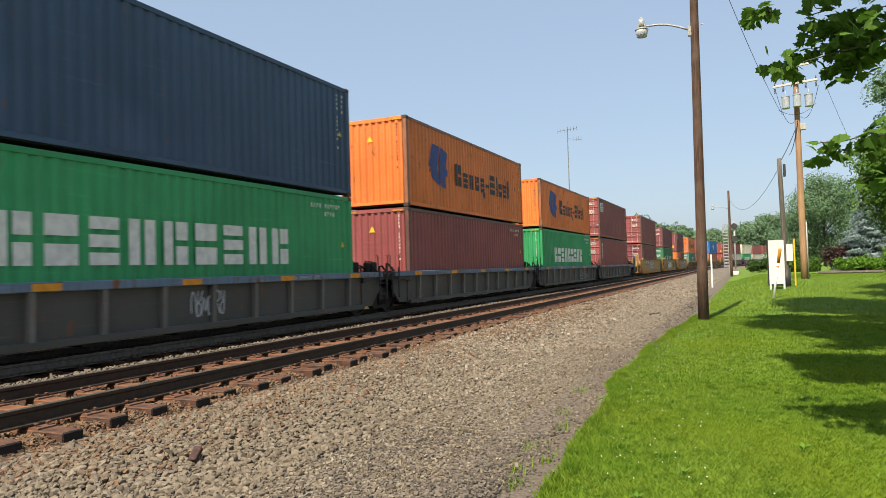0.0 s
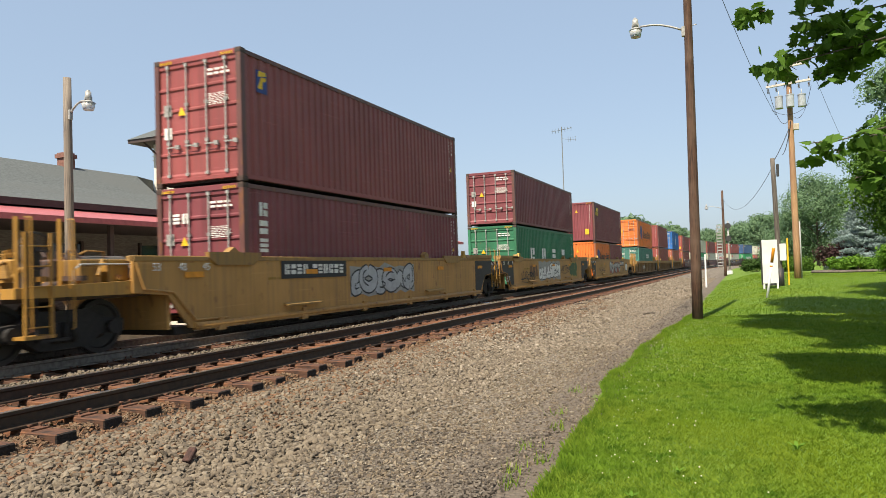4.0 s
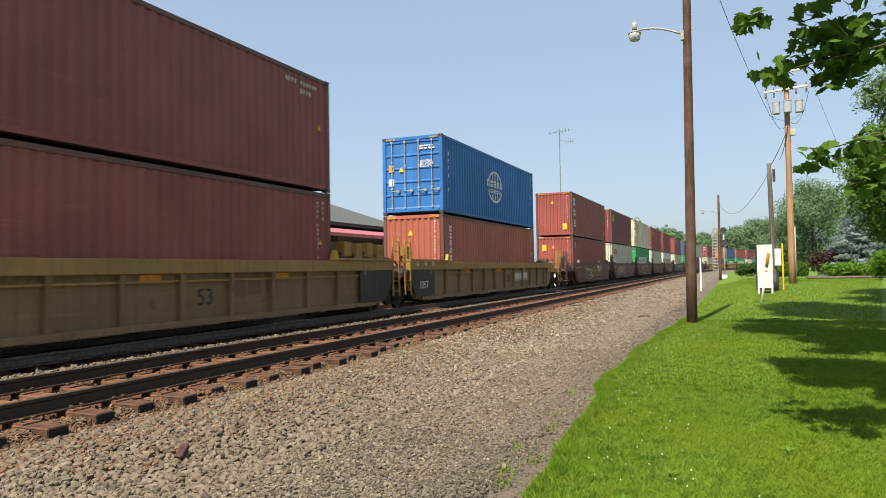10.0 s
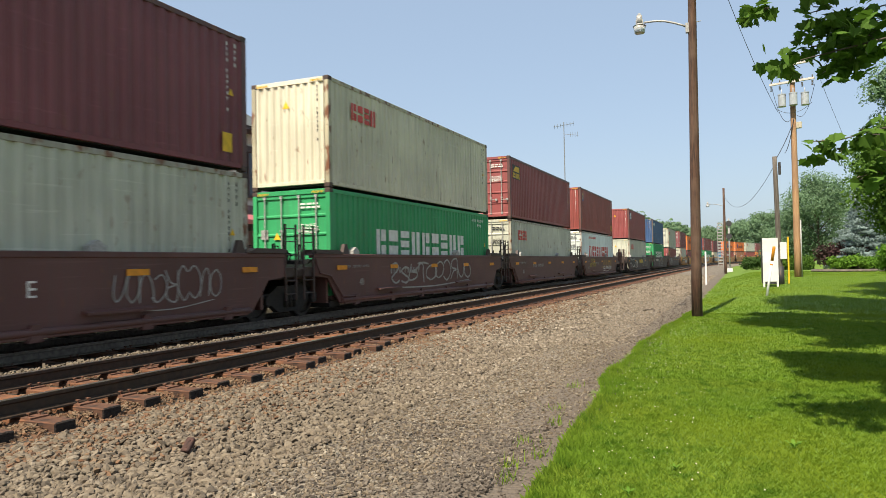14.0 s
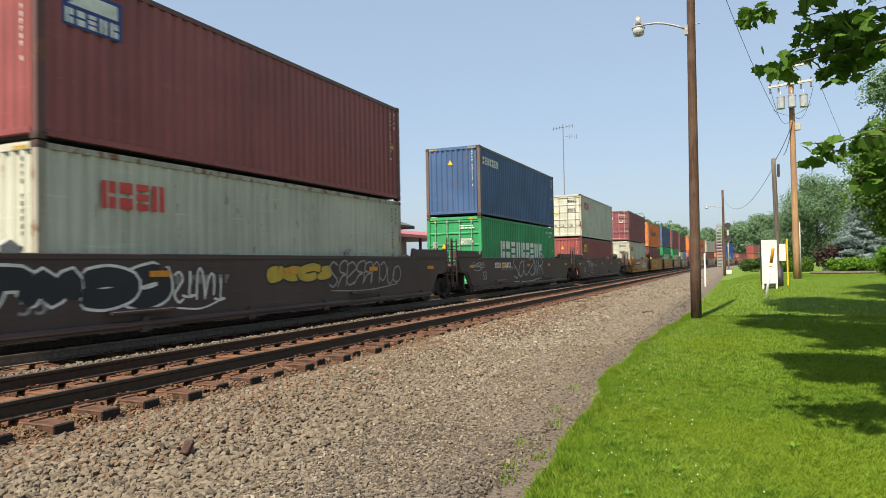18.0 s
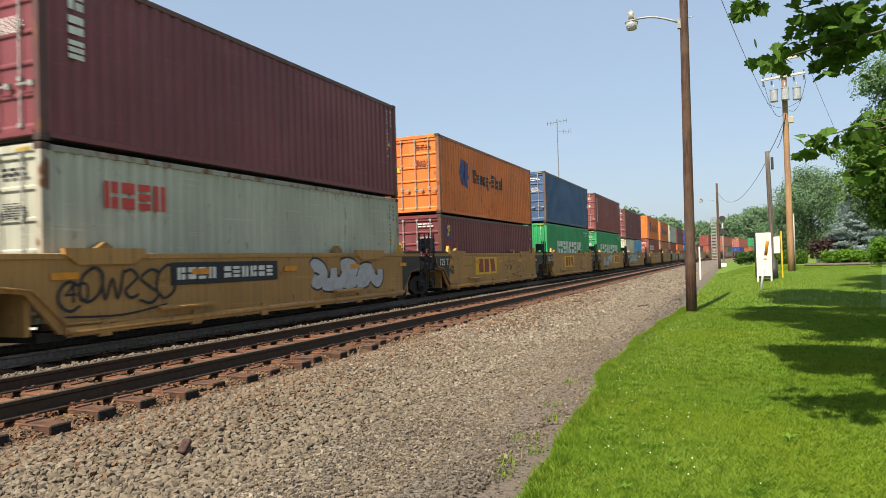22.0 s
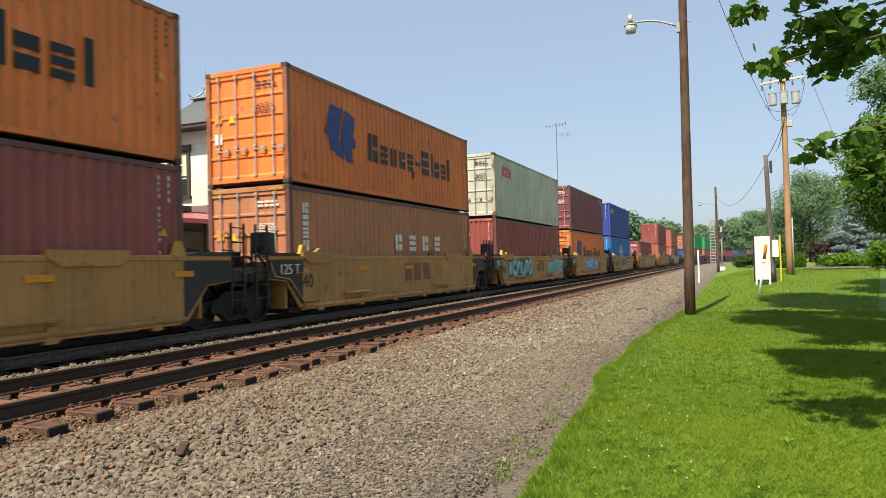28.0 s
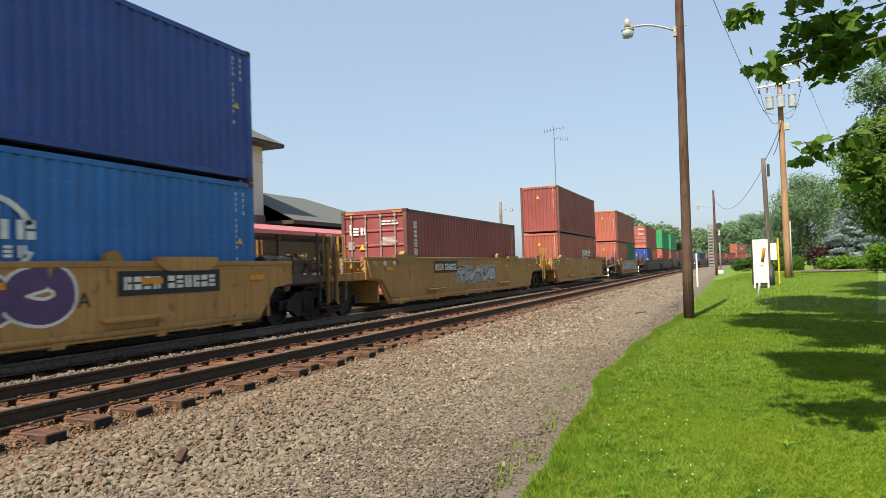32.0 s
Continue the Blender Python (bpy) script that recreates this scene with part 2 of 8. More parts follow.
def word_bars(code, h, gap=0.22, width=0):
    """Blocks of the size of a word's letters: U tall, x low, l narrow tall, g low with a tail, - a dash, a space. Centred on y, standing on z = 0."""
    def make():
        bm = bmesh.new()
        wid = {"U": 0.72, "x": 0.52, "l": 0.18, "g": 0.52, "-": 0.4, " ": 0.4, "W": 0.95}
        total = sum(wid[c] * h + gap * h * 0.6 for c in code) - gap * h * 0.6
        f = width / total if width else 1.0
        y = -total * f / 2
        for k, c in enumerate(code):
            w = wid[c] * h * f
            if c in "UW":
                add_glyph(bm, 0, y, 0, w, h, k)
            elif c == "x":
                add_glyph(bm, 0, y, 0, w, h * 0.7, k + 1)
            elif c == "l":
                add_box(bm, 0, y, 0, 0.004, y + w, h)
            elif c == "g":
                add_glyph(bm, 0, y, 0, w, h * 0.7, 2)
                add_box(bm, 0, y + w * 0.7, -h * 0.28, 0.004, y + w, 0)
            elif c == "-":
                add_box(bm, 0, y, h * 0.3, 0.004, y + w, h * 0.45)
            y += w + gap * h * 0.6 * f
        return mesh_of(bm, "lettering")
    return cached(("word", code, h, gap, width), make)


# ---- ground ----
LAWN_EDGE = -1.46


def smooth(a, b, x):
    t = min(1.0, max(0.0, (x - a) / (b - a)))
    return t * t * (3 - 2 * t)


def ground_z(x, y):
    """Ballast under the tracks, a gravel way beside them, a lawn that rises a little with distance."""
    z = -0.44
    z += 0.12 * (1 - smooth(-5.7, -4.2, x))
    z += 0.075 * (1 - smooth(-6.12, -5.90, x))
    z += 0.06 * smooth(9, 18, y) * smooth(-6.2, -5.95, x) * (1 - smooth(-5.6, -4.6, x))
    z += 0.085 * smooth(-9.4, -9.2, x) * (1 - smooth(-8.75, -8.55, x))
    if x < -12.9:
        z = -0.30
    z += 0.04 * smooth(-2.6, -1.6, x)
    z += smooth(-1.5, 1.2, x) * 0.022 * min(24.0, max(0.0, y - 21))
    return z


def bend(y):
    """Shift of the line to the right, past the start of the bend."""
    return 0 if y < BEND_Y else BEND_R - math.sqrt(max(1.0, BEND_R ** 2 - min(y - BEND_Y, 420.0) ** 2))


def ground_material():
    m, n, l, b = material("gravel_and_turf", 0.95)
    co = n.new("ShaderNodeTexCoord")
    stones = n.new("ShaderNodeTexVoronoi")
    stones.inputs["Scale"].default_value = 26
    l.new(co.outputs["Object"], stones.inputs["Vector"])
    big = noise_node(n, l, 0.5, 5)
    fine = noise_node(n, l, 60, 4)
    grey = mix(n, l, stones.outputs["Color"], (0.135, 0.112, 0.085), (0.34, 0.295, 0.235))
    grey = mix(n, l, ramp(n, l, big.outputs[0], 0.35, 0.65), grey, (0.20, 0.17, 0.13), "MIX")
    gravel = mix(n, l, 0.5, grey, mix(n, l, fine.outputs[0], (0.07, 0.057, 0.043), (0.27, 0.23, 0.18)))
    # shade in the gaps between stones, put into the colour
    gap = ramp(n, l, stones.outputs["Distance"], 0.42, 0.75)
    gravel = mix(n, l, gap, gravel, (0.0432, 0.0346, 0.0259))
    # shade between the coarse stones of the shoulder, put into the ground's colour
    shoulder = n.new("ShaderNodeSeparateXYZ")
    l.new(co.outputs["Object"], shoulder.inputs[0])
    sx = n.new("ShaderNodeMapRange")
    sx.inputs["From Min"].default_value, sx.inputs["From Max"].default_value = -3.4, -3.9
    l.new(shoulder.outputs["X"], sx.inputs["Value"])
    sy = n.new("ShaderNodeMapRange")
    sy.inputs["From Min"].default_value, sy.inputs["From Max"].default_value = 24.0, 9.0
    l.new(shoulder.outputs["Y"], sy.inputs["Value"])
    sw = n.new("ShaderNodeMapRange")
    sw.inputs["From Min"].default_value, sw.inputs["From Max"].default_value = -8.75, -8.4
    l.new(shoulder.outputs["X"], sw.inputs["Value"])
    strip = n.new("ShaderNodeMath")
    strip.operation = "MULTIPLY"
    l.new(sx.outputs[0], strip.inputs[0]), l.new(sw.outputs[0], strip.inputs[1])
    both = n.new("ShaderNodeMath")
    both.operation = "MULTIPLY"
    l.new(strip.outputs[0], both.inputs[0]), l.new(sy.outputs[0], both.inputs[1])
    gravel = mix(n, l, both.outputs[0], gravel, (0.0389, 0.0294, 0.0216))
    turf_n = noise_node(n, l, 1.3, 6)
    turf = mix(n, l, ramp(n, l, turf_n.outputs[0], 0.3, 0.7), (0.075, 0.145, 0.007), (0.115, 0.195, 0.012))
    sep = n.new("ShaderNodeSeparateXYZ")
    l.new(co.outputs["Object"], sep.inputs[0])
    wob = noise_node(n, l, 1.6, 5)
    s = n.new("ShaderNodeMath")
    s.operation = "MULTIPLY_ADD"
    l.new(wob.outputs[0], s.inputs[0])
    s.inputs[1].default_value = 0.4
    # the lawn's edge swings out a little, and follows the line round the bend
    past = n.new("ShaderNodeMath")
    past.operation, past.inputs[1].default_value = "SUBTRACT", BEND_Y
    l.new(sep.outputs["Y"], past.inputs[0])
    past2 = n.new("ShaderNodeMath")
    past2.operation, past2.inputs[1].default_value = "MAXIMUM", 0.0
    l.new(past.outputs[0], past2.inputs[0])
    sq = n.new("ShaderNodeMath")
    sq.operation = "MULTIPLY"
    l.new(past2.outputs[0], sq.inputs[0]), l.new(past2.outputs[0], sq.inputs[1])
    along = sep.outputs["X"]
    for y0, y1, by in ((4.8, 11.0, 0.40), (14.0, 24.0, -0.36)):
        swing = n.new("ShaderNodeMapRange")
        swing.interpolation_type = "SMOOTHSTEP"
        swing.inputs["From Min"].default_value, swing.inputs["From Max"].default_value, swing.inputs["To Max"].default_value = y0, y1, by
        l.new(sep.outputs["Y"], swing.inputs["Value"])
        total = n.new("ShaderNodeMath")
        l.new(along, total.inputs[0]), l.new(swing.outputs[0], total.inputs[1])
        along = total.outputs[0]
    off = n.new("ShaderNodeMath")
    off.operation, off.inputs[1].default_value = "MULTIPLY_ADD", -0.5 / BEND_R
    l.new(sq.outputs[0], off.inputs[0]), l.new(along, off.inputs[2])
    l.new(off.outputs[0], s.inputs[2])
    edge = n.new("ShaderNodeMapRange")
    edge.inputs["From Min"].default_value, edge.inputs["From Max"].default_value = LAWN_EDGE + 0.17, LAWN_EDGE + 0.27
    l.new(s.outputs[0], edge.inputs["Value"])
    dirt = n.new("ShaderNodeMapRange")
    dirt.inputs["From Min"].default_value, dirt.inputs["From Max"].default_value = LAWN_EDGE - 0.9, LAWN_EDGE + 0.25
    l.new(s.outputs[0], dirt.inputs["Value"])
    gravel = mix(n, l, dirt.outputs[0], gravel, (0.105, 0.083, 0.063))
    # far side of the tracks: packed pale platform ground, then grass
    west = n.new("ShaderNodeMapRange")
    west.inputs["From Min"].default_value, west.inputs["From Max"].default_value = -60.0, -66.0
    l.new(sep.outputs["X"], west.inputs["Value"])
    c = mix(n, l, edge.outputs[0], gravel, turf)
    c = mix(n, l, west.outputs[0], c, turf)
    l.new(c, b.inputs["Base Color"])
    bump(n, l, b, stones.outputs["Distance"], 0.6, 0.03)
    return m


def build_ground():
    xs = [-1500, -700, -300, -120, -60, -40, -30, -22, -16, -13.2, -12.6, -12, -9.4, -9.2, -8.75, -8.55, -6.0, -5.6, -5.2, -4.8, -4.4, -4.0, -3.2, -2.6, -2.2, -1.8, -1.5,
          -1.1, -0.7, -0.3, 0.2, 0.7, 1.2, 2, 3, 5, 8, 14, 25, 45, 80, 150, 400, 1500]
    ys = [-400, -100, -30, -10, -4, 0] + [k * 1.0 for k in range(2, 50, 2)] + [50, 60, 70, 80, 90, 100, 110, 120, 130] + [130 + 20 * k for k in range(1, 22)] + [700, 1000, 1500, 2500]
    verts = [(x + (bend(y) if -60 < x < 30 else 0), y, ground_z(x, y) + 0.012 * noise.noise(Vector((x * 1.3, y * 1.3, 0)))) for y in ys for x in xs]
    w = len(xs)
    faces = [(j * w + i, j * w + i + 1, (j + 1) * w + i + 1, (j + 1) * w + i) for j in range(len(ys) - 1) for i in range(w - 1)]
    me = bpy.data.meshes.new("ground")
    me.from_pydata(verts, [], faces)
    for p in me.polygons:
        p.use_smooth = True
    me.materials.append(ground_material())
    return tagged(new("ground", me), "grey gravel way beside rusty ballast and a green lawn", "ground", "", "structure")


build_ground()


# ---- tracks ----
M_RAIL = rough_stuff("rusty_rail_web", (0.017, 0.011, 0.006), (0.042, 0.023, 0.012), 14, 0.65)
# train track's rail web: grey, lightened to carry the sky it reflects
M_RAIL_USED = rough_stuff("sky_lightened_rail_web", (0.12, 0.10, 0.084), (0.20, 0.175, 0.145), 14, 0.7)
M_RAILTOP = material("worn_rail_top", 0.3, 0.9)[0]
M_RAILTOP.node_tree.nodes["Principled BSDF"].inputs["Base Color"].default_value = (0.42, 0.40, 0.38, 1)
M_TIE = rough_stuff("weathered_tie_wood", (0.022, 0.013, 0.010), (0.11, 0.048, 0.026), 6, 0.9, (1, 9, 9), 0.7, 0.012, (0.23, 0.092, 0.038), 1.9)
# tie ends: dark creosote, with their shade put into the colour as well
M_TIE_END = rough_stuff("shaded_creosote_tie_end", (0.006, 0.005, 0.0045), (0.022, 0.014, 0.010), 9, 0.95, (1, 4, 14), 1.0, 0.02)
M_PLATE = rough_stuff("rusty_tie_plate", (0.075, 0.036, 0.022), (0.15, 0.065, 0.036), 20, 0.85)


def rail_profile():
    half = [(0.037, 0.0), (0.037, -0.03), (0.010, -0.05), (0.009, -0.135), (0.07, -0.155), (0.07, -0.172)]
    return [(-x, z) for x, z in half][::-1] + half


def sweep(profile, x, ys):
    """A profile (x, z) drawn along the line of the track."""
    bm = bmesh.new()
    rows = [[bm.verts.new((x + bend(y) + p, y, z)) for p, z in profile] for y in ys]
    n = len(profile)
    for a, b in zip(rows, rows[1:]):
        for k in range(n):
            bm.faces.new((a[k], b[k], b[(k + 1) % n], a[(k + 1) % n]))
    return bm


LINE_YS = [-60, 0, 40, 80, 130] + [130 + 12 * k for k in range(1, 32)]
for track_x, tname in ((NEAR_X, "railway_track"), (TRAIN_X, "railway_track")):
    track = thing(tname, pose(0, 0, 0), "pair of rusty steel rails on weathered wooden ties", "railway track", "", "structure")
    for off in (-0.754, 0.754):
        rail = part("rail", sweep(rail_profile(), track_x + off, LINE_YS), M_RAIL if track_x == NEAR_X else M_RAIL_USED, track)
        part("rail_head", sweep([(-0.034, 0.001), (-0.034, 0.004), (0.034, 0.004), (0.034, 0.001)], track_x + off, LINE_YS), M_RAILTOP, rail, "polished running surface")
    tie_bm = add_box(bmesh.new(), -1.29, -0.115, -0.375, 1.29, 0.115, -0.19, 0.012)
    tie_me = mesh_of(tie_bm, "tie")
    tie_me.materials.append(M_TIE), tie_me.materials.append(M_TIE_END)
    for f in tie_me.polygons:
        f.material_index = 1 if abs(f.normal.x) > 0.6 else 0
    plate_bm = bmesh.new()
    for off in (-0.754, 0.754):
        add_box(plate_bm, off - 0.18, -0.10, -0.19, off + 0.18, 0.10, -0.173)
        for sx in (-0.105, 0.105):
            for sy in (-0.06, 0.06):
                add_tube(plate_bm, [(off + sx, sy, -0.18), (off + sx, sy, -0.14)], 0.009, 5)
                add_box(plate_bm, off + sx - 0.02, sy - 0.016, -0.145, off + sx + 0.02, sy + 0.016, -0.133)
    plate_me = mesh_of(plate_bm, "tie_plate")
    rnd = random.Random(4)
    for k in range(150):
        y = -2 + k * 0.56 + rnd.uniform(-0.045, 0.045)
        tie = part("tie", tie_me, M_TIE, track)
        tie.matrix_basis = pose(track_x + rnd.uniform(-0.07, 0.09), y, rnd.uniform(-0.015, 0.01), 0, 0, rnd.uniform(-1.5, 1.5))
        pl = part("tie_plate", plate_me, M_PLATE, tie, "rusty tie plates with spikes")
    far = bmesh.new()
    for k in range(150, 700):
        y = -2 + k * 0.56
        add_box(far, track_x - 1.29 + bend(y), y - 0.115, -0.375, track_x + 1.29 + bend(y), y + 0.115, -0.19)
    tagged(part("far_ties", far, M_TIE, track, "row of distant wooden ties"), kind="stuff")


# ---- shipping containers ----
CW = 2.438                      # width of every container
BED = 0.35                      # height of a well's floor over the rails
HC, STD = 2.896, 2.591          # tall and standard boxes


def corrugated(length, height, pitch, depth, slope=0.068):
    """A corrugated steel wall in the y-z plane that faces +x, centred on y, standing on z = 0."""
    bm = bmesh.new()
    n = max(1, round(length / pitch))
    p = length / n
    flat = p / 2 - slope
    prof = []
    for k in range(n):
        y = -length / 2 + k * p
        prof += [(0, y), (0, y + flat), (-depth, y + flat + slope), (-depth, y + 2 * flat + slope)]
    prof.append((0, length / 2))
    lo, hi = [bm.verts.new((x, y, 0)) for x, y in prof], [bm.verts.new((x, y, height)) for x, y in prof]
    for i in range(len(prof) - 1):
        bm.faces.new((lo[i], lo[i + 1], hi[i + 1], hi[i]))
    return mesh_of(bm, "corrugated_wall")


def door_leaf_mesh(w, h):
    """A pressed steel door leaf that faces -y, hinge side at x = 0, with shallow sunk panels."""
    bm = bmesh.new()
    prof = [(0.06, 0), (0, 0), (0, 0.07)]
    for k in range(5):
        a, b = 0.07 + k * (h - 0.14) / 5, 0.07 + (k + 1) * (h - 0.14) / 5
        prof += [(0.034, a + 0.05), (0.034, b - 0.05), (0.004 if k < 4 else 0, b - 0.02), (0.004 if k < 4 else 0, b + 0.02)]
    prof += [(0, h), (0.06, h)]
    add_prism(bm, prof, 0, 0, w)
    return mesh_of(bm, "door_leaf")


def bar_mesh(h):
    bm = bmesh.new()
    add_tube(bm, [(0, 0, 0.05), (0, 0, h - 0.05)], 0.019, 6)
    for z in (0.06, h * 0.3, h * 0.62, h - 0.1):
        add_box(bm, -0.04, -0.02, z, 0.04, 0.035, z + 0.07)
    add_box(bm, -0.02, -0.045, h * 0.27, 0.30, -0.02, h * 0.27 + 0.03)
    add_box(bm, 0.22, -0.04, h * 0.27 - 0.03, 0.32, 0.03, h * 0.27 + 0.06)
    return mesh_of(bm, "locking_bar")


def casting_mesh():
    bm = add_box(bmesh.new(), -0.081, -0.089, -0.059, 0.081, 0.089, 0.059, 0.008)
    return mesh_of(bm, "corner_casting")


def triangle_mesh(s):
    bm = bmesh.new()
    add_prism(bm, [(-s / 2, 0), (s / 2, 0), (0, s * 0.9)], 0, 0, 0.004)
    return mesh_of(bm, "warning_label")


def hazard_mesh(w, h):
    bm = bmesh.new()
    n = 8
    for k in range(n):
        a = k * w / n
        add_prism(bm, [(a, 0), (a + w / n * 0.42, 0), (a + w / n * 0.42 + h * 0.6, h), (a + h * 0.6, h)], 1, -0.004, 0)
    return mesh_of(bm, "hazard_stripes")


def code_bars_mesh(n, size, vertical):
    """A row of small unreadable character bars on a wall facing +x."""
    bm = bmesh.new()
    for k in range(n):
        if k in (4, 11):
            continue
        y, z = (0, -k * size * 1.35) if vertical else (k * size * 0.95, 0)
        add_box(bm, 0, y, z, 0.003, y + size * 0.17, z + size * 0.85)
        add_box(bm, 0, y + size * 0.27, z + size * (0.4 if k % 3 else 0), 0.003, y + size * 0.45, z + size * 0.85)
    return mesh_of(bm, "code_bars")


def text_rows_mesh(rows, w, h):
    """Small lines of print as bars, facing -y."""
    bm = bmesh.new()
    r = random.Random(rows)
    for k in range(rows):
        x = 0
        while x < w - 0.06:
            q = r.uniform(0.05, 0.16)
            add_box(bm, x, -0.004, -k * h * 1.9, min(w, x + q), 0, -k * h * 1.9 + h)
            x += q + 0.04
    return mesh_of(bm, "print_bars")


def face_minus_y(ob, x, y, z):
    """Turn a decal made for a wall that faces +x so that it lies on a wall that faces -y."""
    ob.matrix_basis = pose(x, y, z, 0, 0, -90)


def container(col, length, height, end, marks, ink="white", label="", group=""):
    """A steel shipping container: origin at the middle of its floor. end: doors or front, the wall that faces -y."""
    mat = PAINT[col]
    L, H = length, height
    box = thing("shipping_container", Matrix(), label, "shipping container", group)
    hw, hl = CW / 2, L / 2
    side = cached(("side", L, H), lambda: corrugated(L - 0.30, H - 0.27, 0.278, 0.036, 0.05))
    for s in (1, -1):
        p = part("side_wall", side, mat, box)
        p.matrix_basis = pose(s * (hw - 0.012), 0, 0.16, 0, 0, 0 if s > 0 else 180)
    if end == "front":
        wall = cached(("end", H), lambda: corrugated(CW - 0.30, H - 0.30, 0.25, 0.045, 0.05))
        part("front_wall", wall, mat, box).matrix_basis = pose(0, -hl + 0.012, 0.19, 0, 0, -90)
        bulk = cached(("leaf2", H), lambda: mesh_of(add_box(bmesh.new(), -hw + 0.1, -0.03, 0.15, hw - 0.1, 0, H - 0.13), "door_panel"))
        part("rear_doors", bulk, mat, box).matrix_basis = pose(0, hl - 0.02, 0)
    else:
        leaf = cached(("leaf", H), lambda: door_leaf_mesh((CW - 0.26) / 2, H - 0.30))
        bar = cached(("bar", H), lambda: bar_mesh(H - 0.28))
        for s in (1, -1):
            d = part("door", leaf, mat, box)
            d.matrix_basis = pose(-hw + 0.13 if s > 0 else 0.0, -hl + 0.03, 0.17)
            for bx in (0.27, 0.80):
                b = part("locking_bar", bar, M_GALV, d, "galvanised locking bar")
                b.matrix_basis = pose(bx, -0.035, -0.01)
            if s < 0:
                part("print_bars", cached("print", lambda: text_rows_mesh(7, 0.55, 0.02)), INK[ink], d).matrix_basis = pose(0.32, -0.006, H * 0.62)
                part("code_bars", cached("doorcode", lambda: text_rows_mesh(2, 0.6, 0.048)), INK[ink], d).matrix_basis = pose(0.30, -0.006, H * 0.80)
        wall = cached(("back", H), lambda: corrugated(CW - 0.30, H - 0.30, 0.25, 0.045, 0.05))
        part("front_wall", wall, mat, box).matrix_basis = pose(0, hl - 0.012, 0.19, 0, 0, 90)
    post = cached(("post", H), lambda: mesh_of(add_box(bmesh.new(), -0.065, -0.075, 0.11, 0.065, 0.075, H - 0.11, 0.006), "corner_post"))
    cast = cached("cast", casting_mesh)
    for sx in (1, -1):
        for sy in (1, -1):
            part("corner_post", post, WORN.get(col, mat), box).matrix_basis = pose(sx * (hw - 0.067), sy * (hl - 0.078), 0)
            for z in (0.059, H - 0.059):
                part("corner_casting", cast, M_CASTING, box).matrix_basis = pose(sx * (hw - 0.081), sy * (hl - 0.089), z)
    for s in (1, -1):
        low = cached(("lowrail", L), lambda: mesh_of(add_box(bmesh.new(), -0.05, -hl + 0.17, 0.065, 0.03, hl - 0.17, 0.17, 0.005), "bottom_rail"))
        top = cached(("toprail", L), lambda: mesh_of(add_box(bmesh.new(), -0.03, -hl + 0.17, -0.12, 0.03, hl - 0.17, -0.02, 0.005), "top_rail"))
        part("bottom_rail", low, mat, box).matrix_basis = pose(s * (hw - 0.052), 0, 0)
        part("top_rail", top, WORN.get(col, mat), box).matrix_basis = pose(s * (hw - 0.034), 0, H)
        sill = cached("sill", lambda: mesh_of(add_box(bmesh.new(), -hw + 0.16, -0.05, 0.10, hw - 0.16, 0.05, 0.19, 0.005), "end_sill"))
        head = cached("head", lambda: mesh_of(add_box(bmesh.new(), -hw + 0.16, -0.05, -0.13, hw - 0.16, 0.05, -0.01, 0.005), "end_header"))
        part("end_sill", sill, mat, box).matrix_basis = pose(0, s * (hl - 0.055), 0)
        part("end_header", head, mat, box).matrix_basis = pose(0, s * (hl - 0.055), H)
    floor = cached(("floor", L), lambda: mesh_of(add_box(bmesh.new(), -hw + 0.1, -hl + 0.1, 0.05, hw - 0.1, hl - 0.1, 0.17), "underframe"))
    part("underframe", floor, M_STEEL_DARK, box)
    roof = cached(("roof", L), lambda: mesh_of(add_box(bmesh.new(), -hw + 0.05, -hl + 0.1, -0.05, hw - 0.05, hl - 0.1, -0.025), "roof"))
    part("roof", roof, mat, box).matrix_basis = pose(0, 0, H)
    # codes and small labels at the far end of the near side, and on the near end
    codes = cached("sidecode", lambda: code_bars_mesh(13, 0.085, True))
    style = marks.get("code", "v") if marks else "v"
    if style == "v":
        part("code_bars", codes, INK[ink], box).matrix_basis = pose(hw - 0.008, hl - 0.62, H - 0.32)
        part("code_bars", cached("sidecode2", lambda: code_bars_mesh(4, 0.1, True)), INK[ink], box).matrix_basis = pose(hw - 0.008, hl - 0.38, H - 0.32)
    else:
        part("code_bars", cached("sidecodeh", lambda: code_bars_mesh(11, 0.13, False)), INK[ink], box).matrix_basis = pose(hw - 0.008, hl - 1.9, H - 0.38)
        part("code_bars", cached("sidecodeh2", lambda: code_bars_mesh(4, 0.13, False)), INK[ink], box).matrix_basis = pose(hw - 0.008, hl - 1.3, H - 0.58)
    tri = cached("tri", lambda: triangle_mesh(0.16))
    part("warning_label", tri, INK["yellow"], box).matrix_basis = pose(hw - 0.006, hl - 0.5, H - 1.35)
    if end == "front":
        face_minus_y(part("code_bars", codes, INK[ink], box), 0.86, -hl + 0.006, H - 0.30)
        big = cached("tri2", lambda: triangle_mesh(0.22))
        face_minus_y(part("warning_label", big, INK["yellow"], box), -0.1, -hl + 0.006, H - 0.75)
    else:
        big = cached("tri2", lambda: triangle_mesh(0.22))
        face_minus_y(part("warning_label", big, INK["yellow"], box), -0.45, -hl + 0.028, H * 0.55)
        note = cached("note", lambda: mesh_of(add_box(bmesh.new(), 0, -0.11, -0.13, 0.004, 0.11, 0.13), "placard"))
        face_minus_y(part("placard", note, INK["white" if col not in ("cream", "grey_white", "white") else "grey"], box), -0.86, -hl + 0.028, H * 0.42)
